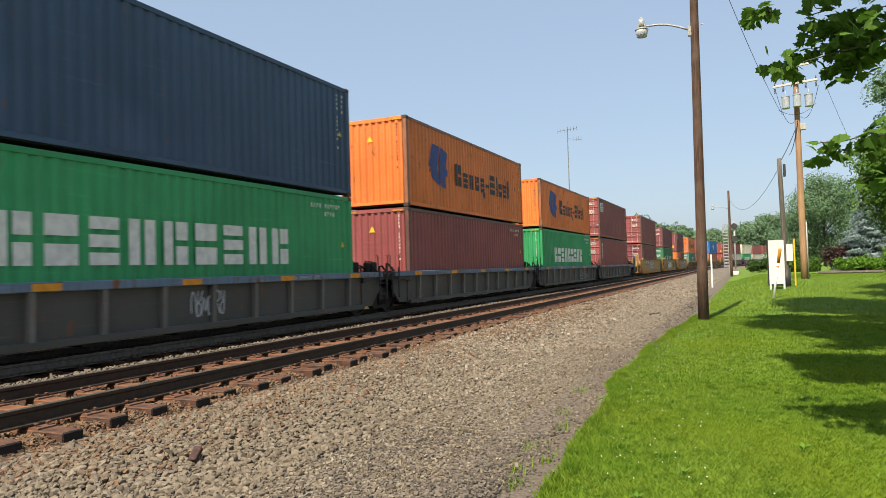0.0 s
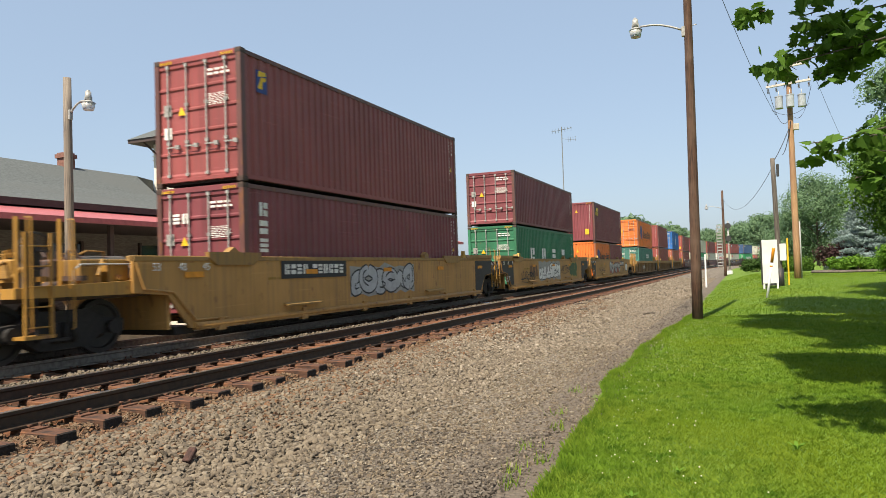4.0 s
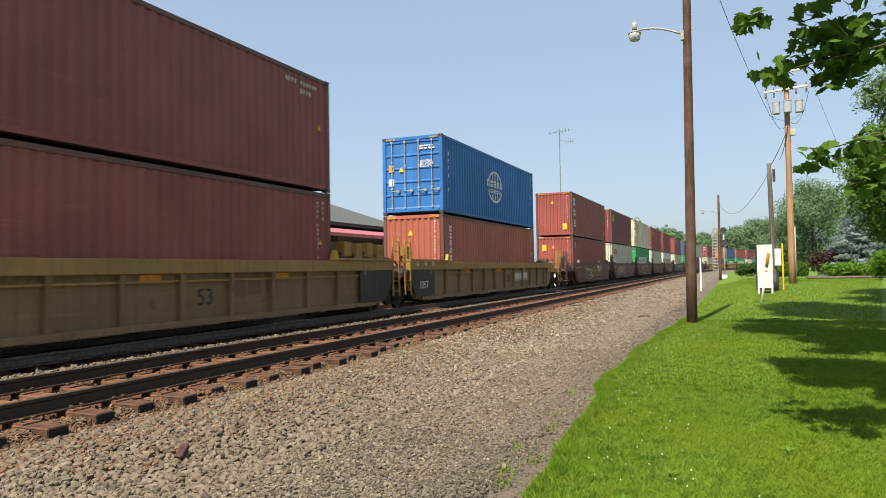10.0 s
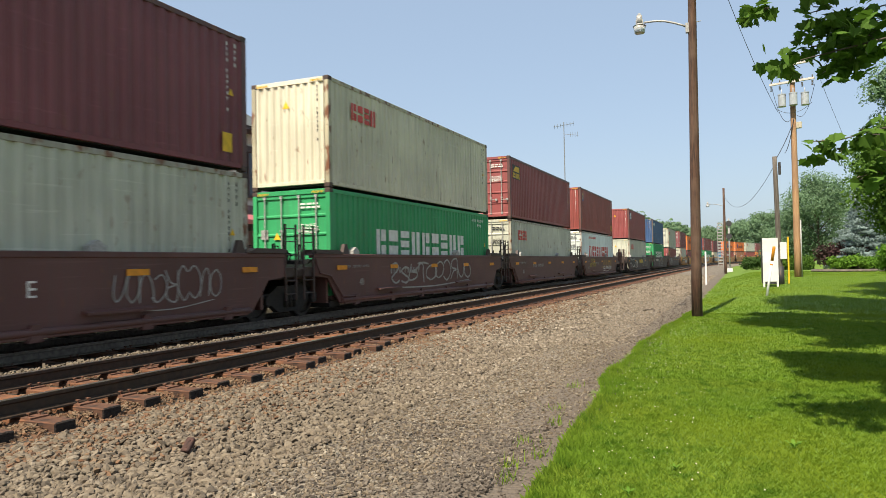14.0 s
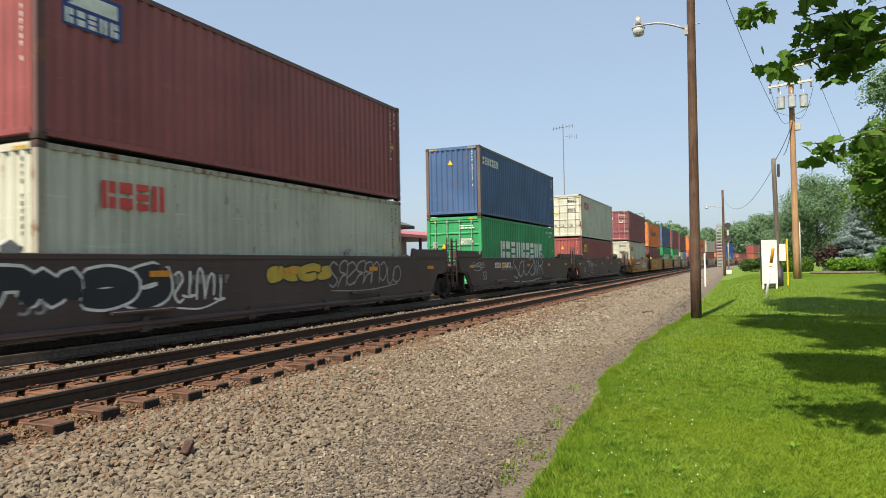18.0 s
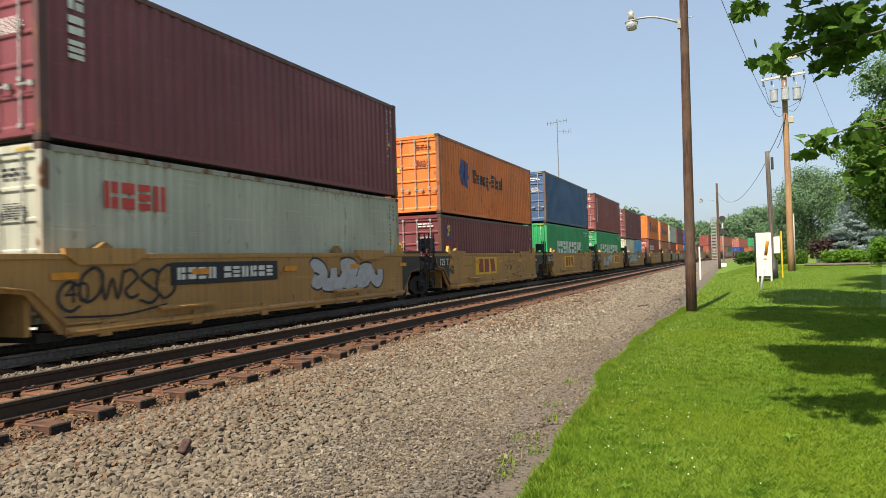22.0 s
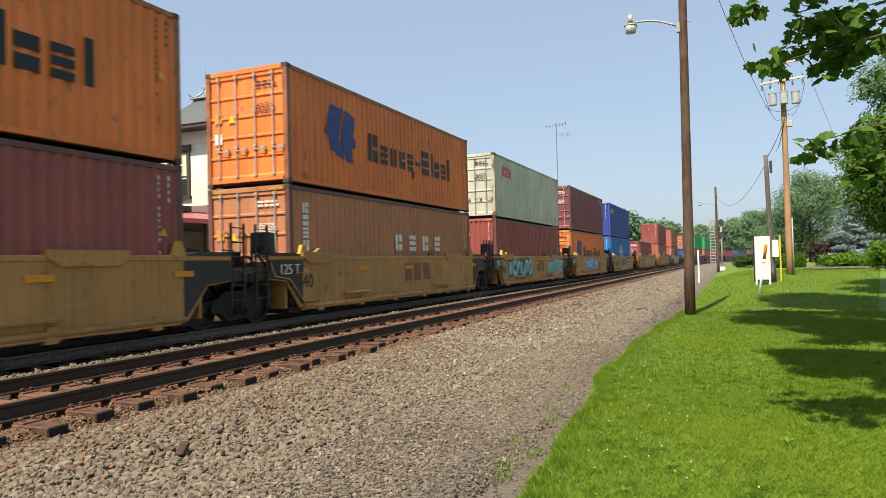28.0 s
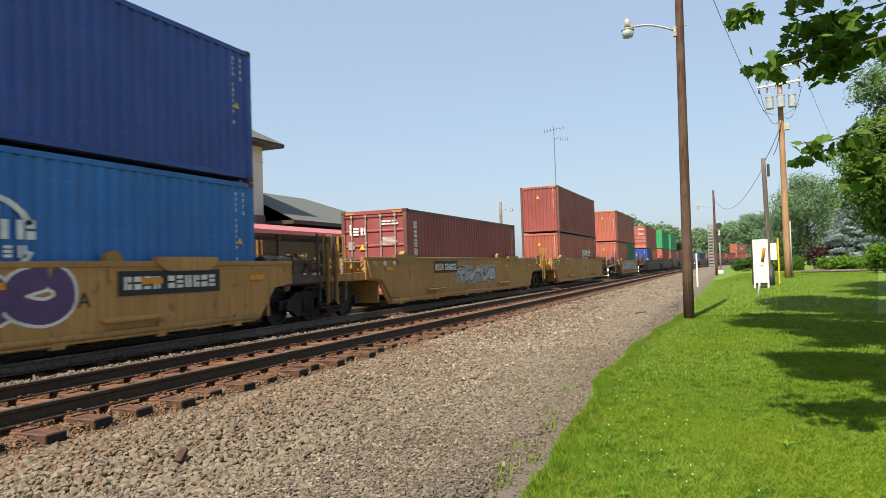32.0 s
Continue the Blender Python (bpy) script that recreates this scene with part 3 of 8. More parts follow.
        face_minus_y(part("placard", note, INK["amber" if sum(map(ord, label)) % 2 else "grey"], box), -0.86, -hl + 0.028, H * 0.60)
    for sx in ((-1.05, 0.66) if height > 2.7 else ()):
        part("hazard_stripes", cached("haz", lambda: hazard_mesh(0.36, 0.06)), INK["yellow"], box).matrix_basis = pose(sx, -hl + 0.0, H - 0.115)
    for k, v in (marks or {}).items():
        add_mark(box, k, v, hw, hl, L, H, end)
    return box


def emblem_mesh(kind):
    """Plain shapes in the colours of the owners' marks."""
    bm = bmesh.new()
    o = 0.004
    if kind == "wing":
        add_prism(bm, [(-0.35, 0.60), (0.10, 0.56), (0.0, 0.15), (-0.08, -0.10), (0.10, -0.45), (0.12, -0.58), (-0.15, -0.50), (-0.45, -0.35), (-0.50, -0.10), (-0.62, -0.05), (-0.52, 0.12), (-0.50, 0.30)], 0, 0, o)
        add_prism(bm, [(0.17, 0.58), (0.60, 0.46), (0.55, 0.2), (0.50, 0.0), (0.62, -0.05), (0.60, -0.25), (0.42, -0.22), (0.50, -0.62), (0.20, -0.58), (0.07, -0.30), (0.03, -0.05), (0.10, 0.2)], 0, 0, o)
    elif kind == "globe":
        for r in (0.62,):
            for a in range(20):
                t0, t1 = 2 * math.pi * a / 20, 2 * math.pi * (a + 1) / 20
                if abs(math.sin((t0 + t1) / 2)) < 0.35:
                    continue
                add_prism(bm, [(r * math.cos(t0), r * math.sin(t0)), (r * math.cos(t1), r * math.sin(t1)), ((r - 0.07) * math.cos(t1), (r - 0.07) * math.sin(t1)), ((r - 0.07) * math.cos(t0), (r - 0.07) * math.sin(t0))], 0, 0, o)
        for y in (-0.22, 0.0, 0.22):
            add_box(bm, 0, y - 0.03, 0.28, o, y + 0.03, 0.52), add_box(bm, 0, y - 0.03, -0.52, o, y + 0.03, -0.3)
        for k in range(5):
            add_glyph(bm, 0, -0.66 + k * 0.27, -0.02, 0.22, 0.26, k)
        for k in range(8):
            add_glyph(bm, 0, -0.55 + k * 0.14, -0.26, 0.1, 0.16, k)
    elif kind == "panel":
        add_box(bm, 0, -0.19, -0.25, o, 0.19, 0.25)
    elif kind == "leaf":
        add_prism(bm, [(-0.15, -0.2), (0.02, -0.2), (0.04, -0.02), (0.15, 0.0), (0.15, 0.09), (-0.02, 0.06), (-0.04, 0.02)], 0, o, 2 * o)
        add_prism(bm, [(-0.13, 0.06), (0.15, 0.12), (0.15, 0.2), (-0.1, 0.2)], 0, o, 2 * o)
    elif kind == "flag":
        add_box(bm, 0, -0.4, -0.6, o, 0.4, 0.5)
    elif kind == "flag_v":
        add_prism(bm, [(-0.3, 0.4), (-0.1, 0.4), (0.0, 0.1), (0.1, 0.4), (0.3, 0.4), (0.08, -0.1), (0.08, -0.55), (-0.08, -0.55), (-0.08, -0.1)], 0, o, 2 * o)
    elif kind == "sign":
        add_box(bm, 0, -0.36, -0.3, o, 0.36, 0.3)
    elif kind == "sign_bar":
        add_prism(bm, [(-0.3, 0.02), (0.3, 0.02), (0.3, 0.24), (-0.1, 0.24)], 0, o, 2 * o)
        for k in range(5):
            add_glyph(bm, o, -0.33 + k * 0.135, -0.26, 0.11, 0.22, k)
    elif kind == "sticker":
        add_box(bm, 0, -0.14, -0.2, o, 0.14, 0.2)
    elif kind == "patch":
        add_box(bm, 0, -0.9, -0.45, 0.002, 0.9, 0.45)
    return mesh_of(bm, "emblem")


def add_mark(box, k, v, hw, hl, L, H, end):
    x = hw - 0.008

    def put(name, me, ink, y, z):
        p = part(name, me, INK[ink], box)
        p.matrix_basis = pose(x, y, z)
        return p

    def emb(kind):
        return cached(("emblem", kind), lambda: emblem_mesh(kind))
    if k == "word":                    # code, height, ink, middle from the -y end, z, width
        code, h, ink, my, z, wd = v
        put("lettering", word_bars(code, h, 0.22, wd), ink, -hl + my, z)
    elif k == "hapag":
        if v == 2:
            put("emblem", emb("wing"), "navy", -hl + 2.5, 1.7).scale = (1, 0.82, 0.9)
            put("lettering", word_bars("Uxxxg-Ulxxl", 0.55, 0.2, 3.86), "black", -hl + 5.42, 1.42)
        else:
            put("emblem", emb("wing"), "navy", -hl + 2.45, H * 0.54).scale = (1, 1.3, 1.2)
            put("lettering", word_bars("Uxxxg-Ulxxl", 0.8, 0.2, 6.25), "black", -hl + 7.1, H * 0.36)
    elif k == "hapag_short":
        put("emblem", emb("wing"), "navy", -hl + 1.1, H * 0.6).scale = (1, 0.8, 0.8)
        put("lettering", word_bars("Uxxxg-Ulxxl", 0.5, 0.2, 3.9), "black", -hl + 3.7, H * 0.5)
    elif k == "evergreen":
        put("lettering", word_bars("UUUUUUUUU", 0.8 if v == 1 else 0.95, 0.2, 6.95 if v == 1 else 8.6), "white", -hl + 5.95, 1.12 if v == 1 else 0.95)
    elif k == "cosco":
        put("lettering", emb("globe"), "white", -hl + v, H * 0.53).scale = (1, 1.6, 1.12)
        put("code_bars", cached("cjk", lambda: code_bars_mesh(6, 0.2, True)), "white", -hl + 0.55, H - 0.75)
    elif k == "vertical":              # upright word near the -y end: letters, size, pitch
        put("lettering", word_column(v[0], v[1], v[2]), "white", -hl + 0.7, H - 0.4)
    elif k == "crest":
        put("emblem", emb("panel"), "navy", -hl + 0.72, H - 0.62)
        put("emblem", emb("leaf"), "yellow", -hl + 0.72, H - 0.58)
    elif k == "sign":
        put("emblem", emb("sign"), v, -hl + 1.02, H - 0.68).scale = (1, 1.6, 1.1)
        put("lettering", emb("sign_bar"), "yellow" if v == "black" else "grey" if v == "white" else "white", -hl + 1.02, H - 0.68).scale = (1, 1.6, 1.1)
    elif k == "loops":                 # a short red mark
        put("lettering", word_bars("UUUU", 0.46, 0.12, 1.4), "red", -hl + v, H - 0.95)
    elif k == "flag":
        put("emblem", emb("flag"), "red", -hl + 2.83, 1.42)
        put("emblem", emb("flag_v"), "white", -hl + 2.83, 1.46)
        put("lettering", word_bars("UUUU", 0.72, 0.2, 3.15), "red", -hl + 5.14, 1.2)
        put("lettering", word_bars("UUUU", 0.72, 0.2, 2.75), "red", -hl + 8.48, 1.2)
        put("lettering", word_bars("xxxxxxxxxxxxx", 0.2, 0.2, 2.6), "red", -hl + 3.7, H - 0.45)
    elif k == "sticker":
        face_minus_y(part("placard", emb("sticker"), INK["yellow"], box), v[0], -hl + 0.008, v[1] * H)
        put("placard", emb("sticker"), "yellow", hl - 0.62, 0.55)
    elif k == "patches":
        put("faded_patch", emb("patch"), v, 1.2, H * 0.3).scale = (1, 0.35, 0.8)
        put("faded_patch", emb("patch"), v, 2.6, H * 0.33).scale = (1, 0.3, 0.8)
        put("faded_patch", emb("patch"), v, 5.2, H * 0.7).scale = (1, 0.2, 0.7)
    elif k == "door_word":
        p = part("lettering", word_bars(v[0], v[1], 0.2, v[3]), INK[v[2]], box)
        p.matrix_basis = pose(-0.58, -hl + 0.02, H * 0.72, 0, 0, -90)
    elif k == "rust_band":             # an unpainted rusty corner post and header on the -y end
        face_minus_y(part("rust_patch", emb("patch"), INK["rust_red"], box), -0.2, -hl + 0.008, 0.6)


def word_column(n, h, pitch):
    def make():
        bm = bmesh.new()
        for k in range(n):
            add_glyph(bm, 0, -h * 0.55, -k * pitch - h, h * 1.1, h, k)
        return mesh_of(bm, "lettering")
    return cached(("column", n, h, pitch), make)


# ---- well cars ----
def truck(parent, y):
    """A three-piece freight truck: two wheelsets, side frames, bolster."""
    fr = cached("sideframe", lambda: mesh_of(truck_frame(), "truck_frame"))
    f = part("truck", fr, M_STEEL_DARK, parent, "dark cast steel truck frame")
    f.matrix_basis = pose(0, y, 0)
    wh = cached("wheel", lambda: mesh_of(wheel_bm(), "wheel"))
    tr = cached("tread", lambda: mesh_of(tread_bm(), "tread"))
    ax = cached("axle", lambda: mesh_of(add_tube(bmesh.new(), [(-0.9, 0, 0), (0.9, 0, 0)], 0.085, 10), "axle"))
    for a in (-0.89, 0.89):
        part("axle", ax, M_STEEL_DARK, f).matrix_basis = pose(0, a, 0.46)
        for s in (1, -1):
            part("wheel", wh, M_WHEEL, f, "worn steel wheel").matrix_basis = pose(s * 0.76, a, 0.46, 0, 0, 0 if s > 0 else 180)
            part("wheel_tread", tr, M_TREAD, f).matrix_basis = pose(s * 0.76, a, 0.46, 0, 0, 0 if s > 0 else 180)


def tread_bm():
    """The worn bright running band round a wheel."""
    bm = bmesh.new()
    a, b = [[bm.verts.new((x, r * math.cos(2 * math.pi * k / 28), r * math.sin(2 * math.pi * k / 28))) for k in range(28)] for x, r in ((-0.03, 0.4625), (0.05, 0.459))]
    for k in range(28):
        bm.faces.new((a[k], a[(k + 1) % 28], b[(k + 1) % 28], b[k]))
    return bm


def wheel_bm():
    bm = bmesh.new()
    prof = [(-0.06, 0.46), (0.06, 0.455), (0.06, 0.38), (0.02, 0.36), (0.0, 0.2), (0.05, 0.14), (0.09, 0.13), (0.09, 0.0)]
    seg = 28
    rings = []
    for x, r in prof:
        rings.append([bm.verts.new((x, r * math.cos(2 * math.pi * k / seg), r * math.sin(2 * math.pi * k / seg))) for k in range(seg)] if r > 0 else [bm.verts.new((x, 0, 0))] * seg)
    for a, b in zip(rings, rings[1:]):
        for k in range(seg):
            q = [a[k], a[(k + 1) % seg], b[(k + 1) % seg], b[k]]
            if b[0] == b[1]:
                q = q[:3]
            bm.faces.new(q)
    add_disc(bm, (-0.06, 0, 0), 0, 0.485, 0.012, seg)
    return bm


def truck_frame():
    bm = bmesh.new()
    for s in (1, -1):
        x0, x1 = sorted((s * 0.93, s * 1.08))
        add_prism(bm, [(-1.15, 0.36), (-1.15, 0.58), (-0.75, 0.62), (-0.45, 0.78), (0.45, 0.78), (0.75, 0.62), (1.15, 0.58), (1.15, 0.36), (0.7, 0.36), (0.42, 0.18), (-0.42, 0.18), (-0.7, 0.36)], 0, x0, x1)
        for a in (-0.89, 0.89):
            add_disc(bm, (s * 1.12, a, 0.46), 0, 0.12, 0.06, 12)
        for q in (-0.16, 0, 0.16):
            add_tube(bm, [(s * 1.1, q, 0.28), (s * 1.1, q, 0.6)], 0.06, 8)
    add_box(bm, -1.05, -0.2, 0.5, 1.05, 0.2, 0.72, 0.02)
    return bm


def side_plate(L, z0, z1, x, thick, cut):
    """A ribbed car's side, with its lower corners cut back over the trucks."""
    h = L / 2
    return add_prism(bmesh.new(), [(-h, z1), (-h, z0 + cut), (-h + cut * 1.1, z0), (h - cut * 1.1, z0), (h, z0 + cut), (h, z1)], 0, x - thick, x)


def smooth_plate(L, well, z0, z1, x, thick):
    """A smooth car's side: it rises over the trucks past the ends of the well."""
    h, q = L / 2, well / 2
    return add_prism(bmesh.new(), [(-h, z1), (-h, 1.0), (-q - 0.15, 0.93), (-q + 0.4, z0), (q - 0.4, z0), (q + 0.15, 0.93), (h, 1.0), (h, z1)], 0, x - thick, x)


def ladder_bm(h, w):
    bm = bmesh.new()
    for y in (0, w):
        add_box(bm, -0.02, y - 0.02, 0, 0.02, y + 0.02, h)
    k = 0.15
    while k < h:
        add_tube(bm, [(0, 0, k), (0, w, k)], 0.012, 5)
        k += 0.3
    return bm


def grab_bm(h):
    return add_tube(bmesh.new(), [(0, 0, 0), (0.05, 0, 0.02), (0.05, 0, h - 0.02), (0, 0, h)], 0.014, 5)


def brake_wheel_bm():
    bm = bmesh.new()
    n = 16
    add_tube(bm, [(0, 0.28 * math.cos(2 * math.pi * k / n), 0.28 * math.sin(2 * math.pi * k / n)) for k in range(n + 1)], 0.016, 5)
    for k in range(5):
        a = 2 * math.pi * k / 5
        add_tube(bm, [(0, 0, 0), (0, 0.28 * math.cos(a), 0.28 * math.sin(a))], 0.012, 4)
    return bm


STYLE = {  # kind: web paint, chord paint, deck paint, sill height, pitch, what it is
    "B": ("dark_web", "steel_blue", "steel_blue", 1.225, 15.55, "well car unit with a blue-grey sill over a dark ribbed web"),
    "Y": ("yellow", "yellow", "rust_deck", 1.52, 15.55, "yellow well car unit with smooth sides and a black end panel"),
    "S": ("yellow", "ochre", "deck_yellow", 1.63, 19.6, "long yellow well car unit with smooth sides"),
    "R": ("shaded_tan_web", "ochre", "deck_yellow", 1.50, 19.65, "long ochre well car unit with ribbed sides"),
    "K": ("brown", "brown", "black_brown", 1.52, 15.4, "red-brown well car unit with smooth sides"),
    "L": ("black_brown", "black_brown", "black_brown", 1.52, 19.7, "long dark brown well car unit with smooth sides")}


def well_unit(kind, first, last):
    """One unit of a well car, its origin at rail height in its middle. first and last: whether its -y and +y ends are ends of the whole car."""
    web, chord, deck, top, pitch, what = STYLE[kind]
    u = thing("well_car", Matrix(), what, "rail car", "well cars of the train")
    W = 1.40
    well = 12.75 if pitch < 17 else 16.6
    body = pitch - (1.15 if kind != "B" else 0.7)
    lo = 0.29
    beam = cached("floorb", lambda: mesh_of(add_box(bmesh.new(), -1.25, -0.25, 0.18, 1.25, 0.25, 0.33), "floor_beam"))
    for k in range(7):
        part("floor_beam", beam, M_STEEL_DARK, u).matrix_basis = pose(0, -well / 2 + 0.4 + k * (well - 0.8) / 6, 0)
    for s in (1, -1):
        if kind in "BR":
            webx, zt = 1.27, top - (0.15 if kind == "B" else 0.27)
            p = part("side_web", cached(("web", kind), lambda: mesh_of(side_plate(body, lo, zt + 0.02, webx, 0.03, 0.42), "side_web")), CAR[web], u)
            p.matrix_basis = pose(0, 0, 0, 0, 0, 0 if s > 0 else 180)
            c = part("top_chord", cached(("chord", kind), lambda: mesh_of(add_box(bmesh.new(), 1.2, -body / 2, zt, W, body / 2, top, 0.012), "top_chord")), CAR[chord], u)
            c.matrix_basis = pose(0, 0, 0, 0, 0, 0 if s > 0 else 180)
            b = part("bottom_chord", cached(("bchord", kind), lambda: mesh_of(add_box(bmesh.new(), 1.2, -well / 2, lo - 0.06, W - 0.04, well / 2, lo + 0.06, 0.01), "bottom_chord")), CAR[web], u)
            b.matrix_basis = pose(0, 0, 0, 0, 0, 0 if s > 0 else 180)
            if kind == "R":
                stiff = cached("stiffener", lambda: mesh_of(add_box(bmesh.new(), 1.27, -body / 2 + 0.6, zt - 0.16, 1.33, body / 2 - 0.6, zt - 0.12), "stiffener"))
                part("stiffener", stiff, CAR[chord], u).matrix_basis = pose(0, 0, 0, 0, 0, 0 if s > 0 else 180)
            rib = cached(("rib", kind), lambda: mesh_of(add_prism(bmesh.new(), [(1.27, lo), (W - 0.05, lo), (W - 0.02, zt), (1.27, zt)], 1, -0.05, 0.05), "rib"))
            n = 10 if kind == "B" else 12
            for k in range(n):
                part("rib", rib, CAR["grey_rib" if kind == "B" else web], u).matrix_basis = pose(0, (-well / 2 + 0.7 + k * (well - 1.4) / (n - 1)) * (1 if s > 0 else -1), 0, 0, 0, 0 if s > 0 else 180)
        else:
            p = part("side_plate", cached(("plate", kind), lambda: mesh_of(smooth_plate(body, well, lo, top, W, 0.06), "side_plate")), CAR[web], u)
            p.matrix_basis = pose(0, 0, 0, 0, 0, 0 if s > 0 else 180)
            c = part("top_chord", cached(("chord", kind), lambda: mesh_of(add_box(bmesh.new(), 1.24, -body / 2, top - 0.09, W + 0.02, body / 2, top + 0.01, 0.012), "top_chord")), CAR[chord], u)
            c.matrix_basis = pose(0, 0, 0, 0, 0, 0 if s > 0 else 180)
            b = part("bottom_flange", cached(("bflange", kind), lambda: mesh_of(add_box(bmesh.new(), 1.2, -well / 2 + 0.6, lo - 0.05, W + 0.05, well / 2 - 0.6, lo, 0.01), "bottom_flange")), CAR[web], u)
            b.matrix_basis = pose(0, 0, 0, 0, 0, 0 if s > 0 else 180)
            tube = cached(("btube", kind), lambda: mesh_of(add_tube(bmesh.new(), [(W + 0.01, -well / 2 + 0.5, lo + 0.04), (W + 0.01, 0, lo + 0.04), (W + 0.01, well / 2 - 0.5, lo + 0.04)], 0.065, 8), "bottom_chord"))
            part("bottom_chord", tube, CAR[web], u).matrix_basis = pose(0, 0, 0, 0, 0, 0 if s > 0 else 180)
            if s > 0:
                ledge = cached(("ledge", kind), lambda: mesh_of(add_prism(bmesh.new(), [(W, lo + 0.26), (W + 0.12, lo + 0.23), (W + 0.12, lo + 0.27), (W, lo + 0.31)], 1, -0.7, 0.7), "side_ledge"))
                for y in (-well * 0.26, well * 0.2):
                    part("side_ledge", ledge, CAR[chord], u).matrix_basis = pose(0, y, 0)
                hood = cached(("hood", kind), lambda: mesh_of(add_prism(bmesh.new(), [(-0.16, top), (0.16, top), (0.16, top + 0.1), (0.0, top + 0.2), (-0.16, top + 0.1)], 0, W - 0.16, W + 0.0), "corner_guide"))
                for y in (-well * 0.40, well * 0.17):
                    part("corner_guide", hood, M_GALV if kind in "KL" else CAR["ochre"], u).matrix_basis = pose(0, y, 0)
                pipe = cached(("pipe", kind), lambda: mesh_of(add_tube(bmesh.new(), [(W + 0.02, -body / 2 + 0.05, top - 0.1), (W + 0.04, -body / 2 + 0.1, top - 0.3), (W + 0.04, -body / 2 + 0.2, 1.06), (W + 0.03, -well / 2 - 0.05, 0.98), (W + 0.03, -well / 2 + 0.5, 0.44), (W + 0.03, -well / 2 + 1.4, 0.42)], 0.022, 6), "air_pipe"))
                part("air_pipe", pipe, CAR[web], u).matrix_basis = pose(0, 0, 0)
            lug = cached(("lug", kind), lambda: mesh_of(add_prism(bmesh.new(), [(-0.12, lo - 0.1), (0.12, lo - 0.1), (0.07, lo + 0.16), (-0.07, lo + 0.16)], 0, W - 0.02, W + 0.06), "jacking_lug"))
            for k in range(6):
                part("jacking_lug", lug, CAR[web], u).matrix_basis = pose(0, (-well / 2 + 1.2 + k * (well - 2.4) / 5), 0, 0, 0, 0 if s > 0 else 180)
            guide = cached(("guide", kind), lambda: mesh_of(add_prism(bmesh.new(), [(-0.8, top + 0.09), (0.8, top + 0.09), (0.78, top - 0.02), (0.55, top - 0.17), (-0.55, top - 0.17), (-0.78, top - 0.02)], 0, W - 0.04, W + 0.05), "container_guide"))
            for y in (-well * 0.40, well * 0.3) if kind in "YS" else ():
                part("container_guide", guide, CAR[chord], u).matrix_basis = pose(0, y, 0, 0, 0, 0 if s > 0 else 180)
    # reflectors along the near side
    refl = cached("refl", lambda: mesh_of(add_box(bmesh.new(), 0, -0.24, -0.055, 0.006, 0.24, 0.055), "reflector"))
    rz = top - 0.08 if kind == "B" else top - 0.34
    for k in range(5):
        part("reflector", refl, INK["amber"], u).matrix_basis = pose(W + 0.024 if kind not in "BR" else (W + 0.002 if kind == "B" else 1.272), -well / 2 + 0.5 + k * (well - 1.0) / 4, rz)
    # ends: bulkhead, sloping deck over the truck
    for s, is_end in ((-1, first), (1, last)):
        reach = pitch / 2 + (1.5 if is_end else 0.0)
        rz = 180 if s > 0 else 0
        dk = cached(("deck", kind, is_end), lambda: mesh_of(deck_bm(well, reach, top), "end_deck"))
        part("end_deck", dk, CAR["rust_deck"] if is_end else CAR["black_brown" if kind in "KL" else "black"], u).matrix_basis = pose(0, 0, 0, 0, 0, rz)
        ed = cached(("deckedge", kind, is_end), lambda: mesh_of(deck_edge_bm(well, reach, top), "deck_edge"))
        for shift in (0, -2.41):
            part("deck_edge", ed, CAR[deck] if is_end else CAR["black_brown" if kind in "KL" else "black"], u).matrix_basis = pose(0, 0, 0, 0, 0, rz) @ pose(shift, 0, 0)
        bk = cached(("bulk", well), lambda: mesh_of(add_box(bmesh.new(), -1.3, -well / 2 - 0.08, 0.3, 1.3, -well / 2, 1.15), "bulkhead"))
        part("bulkhead", bk, CAR[web], u).matrix_basis = pose(0, 0, 0, 0, 0, rz)
        if s < 0 or is_end:
            truck(u, s * (pitch / 2 + (0.5 if is_end else 0)))
        if is_end:
            end_fittings(u, s, reach, kind)
        else:
            between_units(u, s, kind, pitch, body, top, W)
            hose = cached("hose", lambda: mesh_of(add_tube(bmesh.new(), [(1.1, 0, 1.2), (1.15, 0.35, 0.95), (1.1, 0.7, 0.9), (1.1, 1.1, 1.05), (1.0, 1.3, 1.2)], 0.025, 5), "air_hose"))
            part("air_hose", hose, CAR["black"], u).matrix_basis = pose(0, s * pitch / 2 - 0.6, 0.0)
    panel(u, kind, well, body, top, W, first, last)
    return u


def rigging_bm(seed):
    """Bent air pipes, rods and a valve over the end of a unit, as one linked piece."""
    q = random.Random(seed)
    bm = bmesh.new()
    add_box(bm, -1.15, -0.05, 1.16, 1.15, 0.05, 1.24)
    for k in range(9):
        x, h = -1.0 + k * 0.25, q.uniform(0.12, 0.5)
        y1 = q.uniform(-0.55, 0.55)
        add_tube(bm, [(x, 0, 1.2), (x, 0.02, 1.2 + h), (x + q.uniform(-0.1, 0.1), y1 * 0.6, 1.22 + h), (x + q.uniform(-0.2, 0.2), y1, 1.15 + h * q.uniform(0.0, 1.0))], q.choice((0.016, 0.022, 0.03)), 5)
    add_box(bm, 0.3, -0.16, 1.2, 0.62, 0.16, 1.52, 0.03)
    add_tube(bm, [(-0.7, -0.2, 1.42), (-0.7, 0.22, 1.42)], 0.13, 10)
    return bm


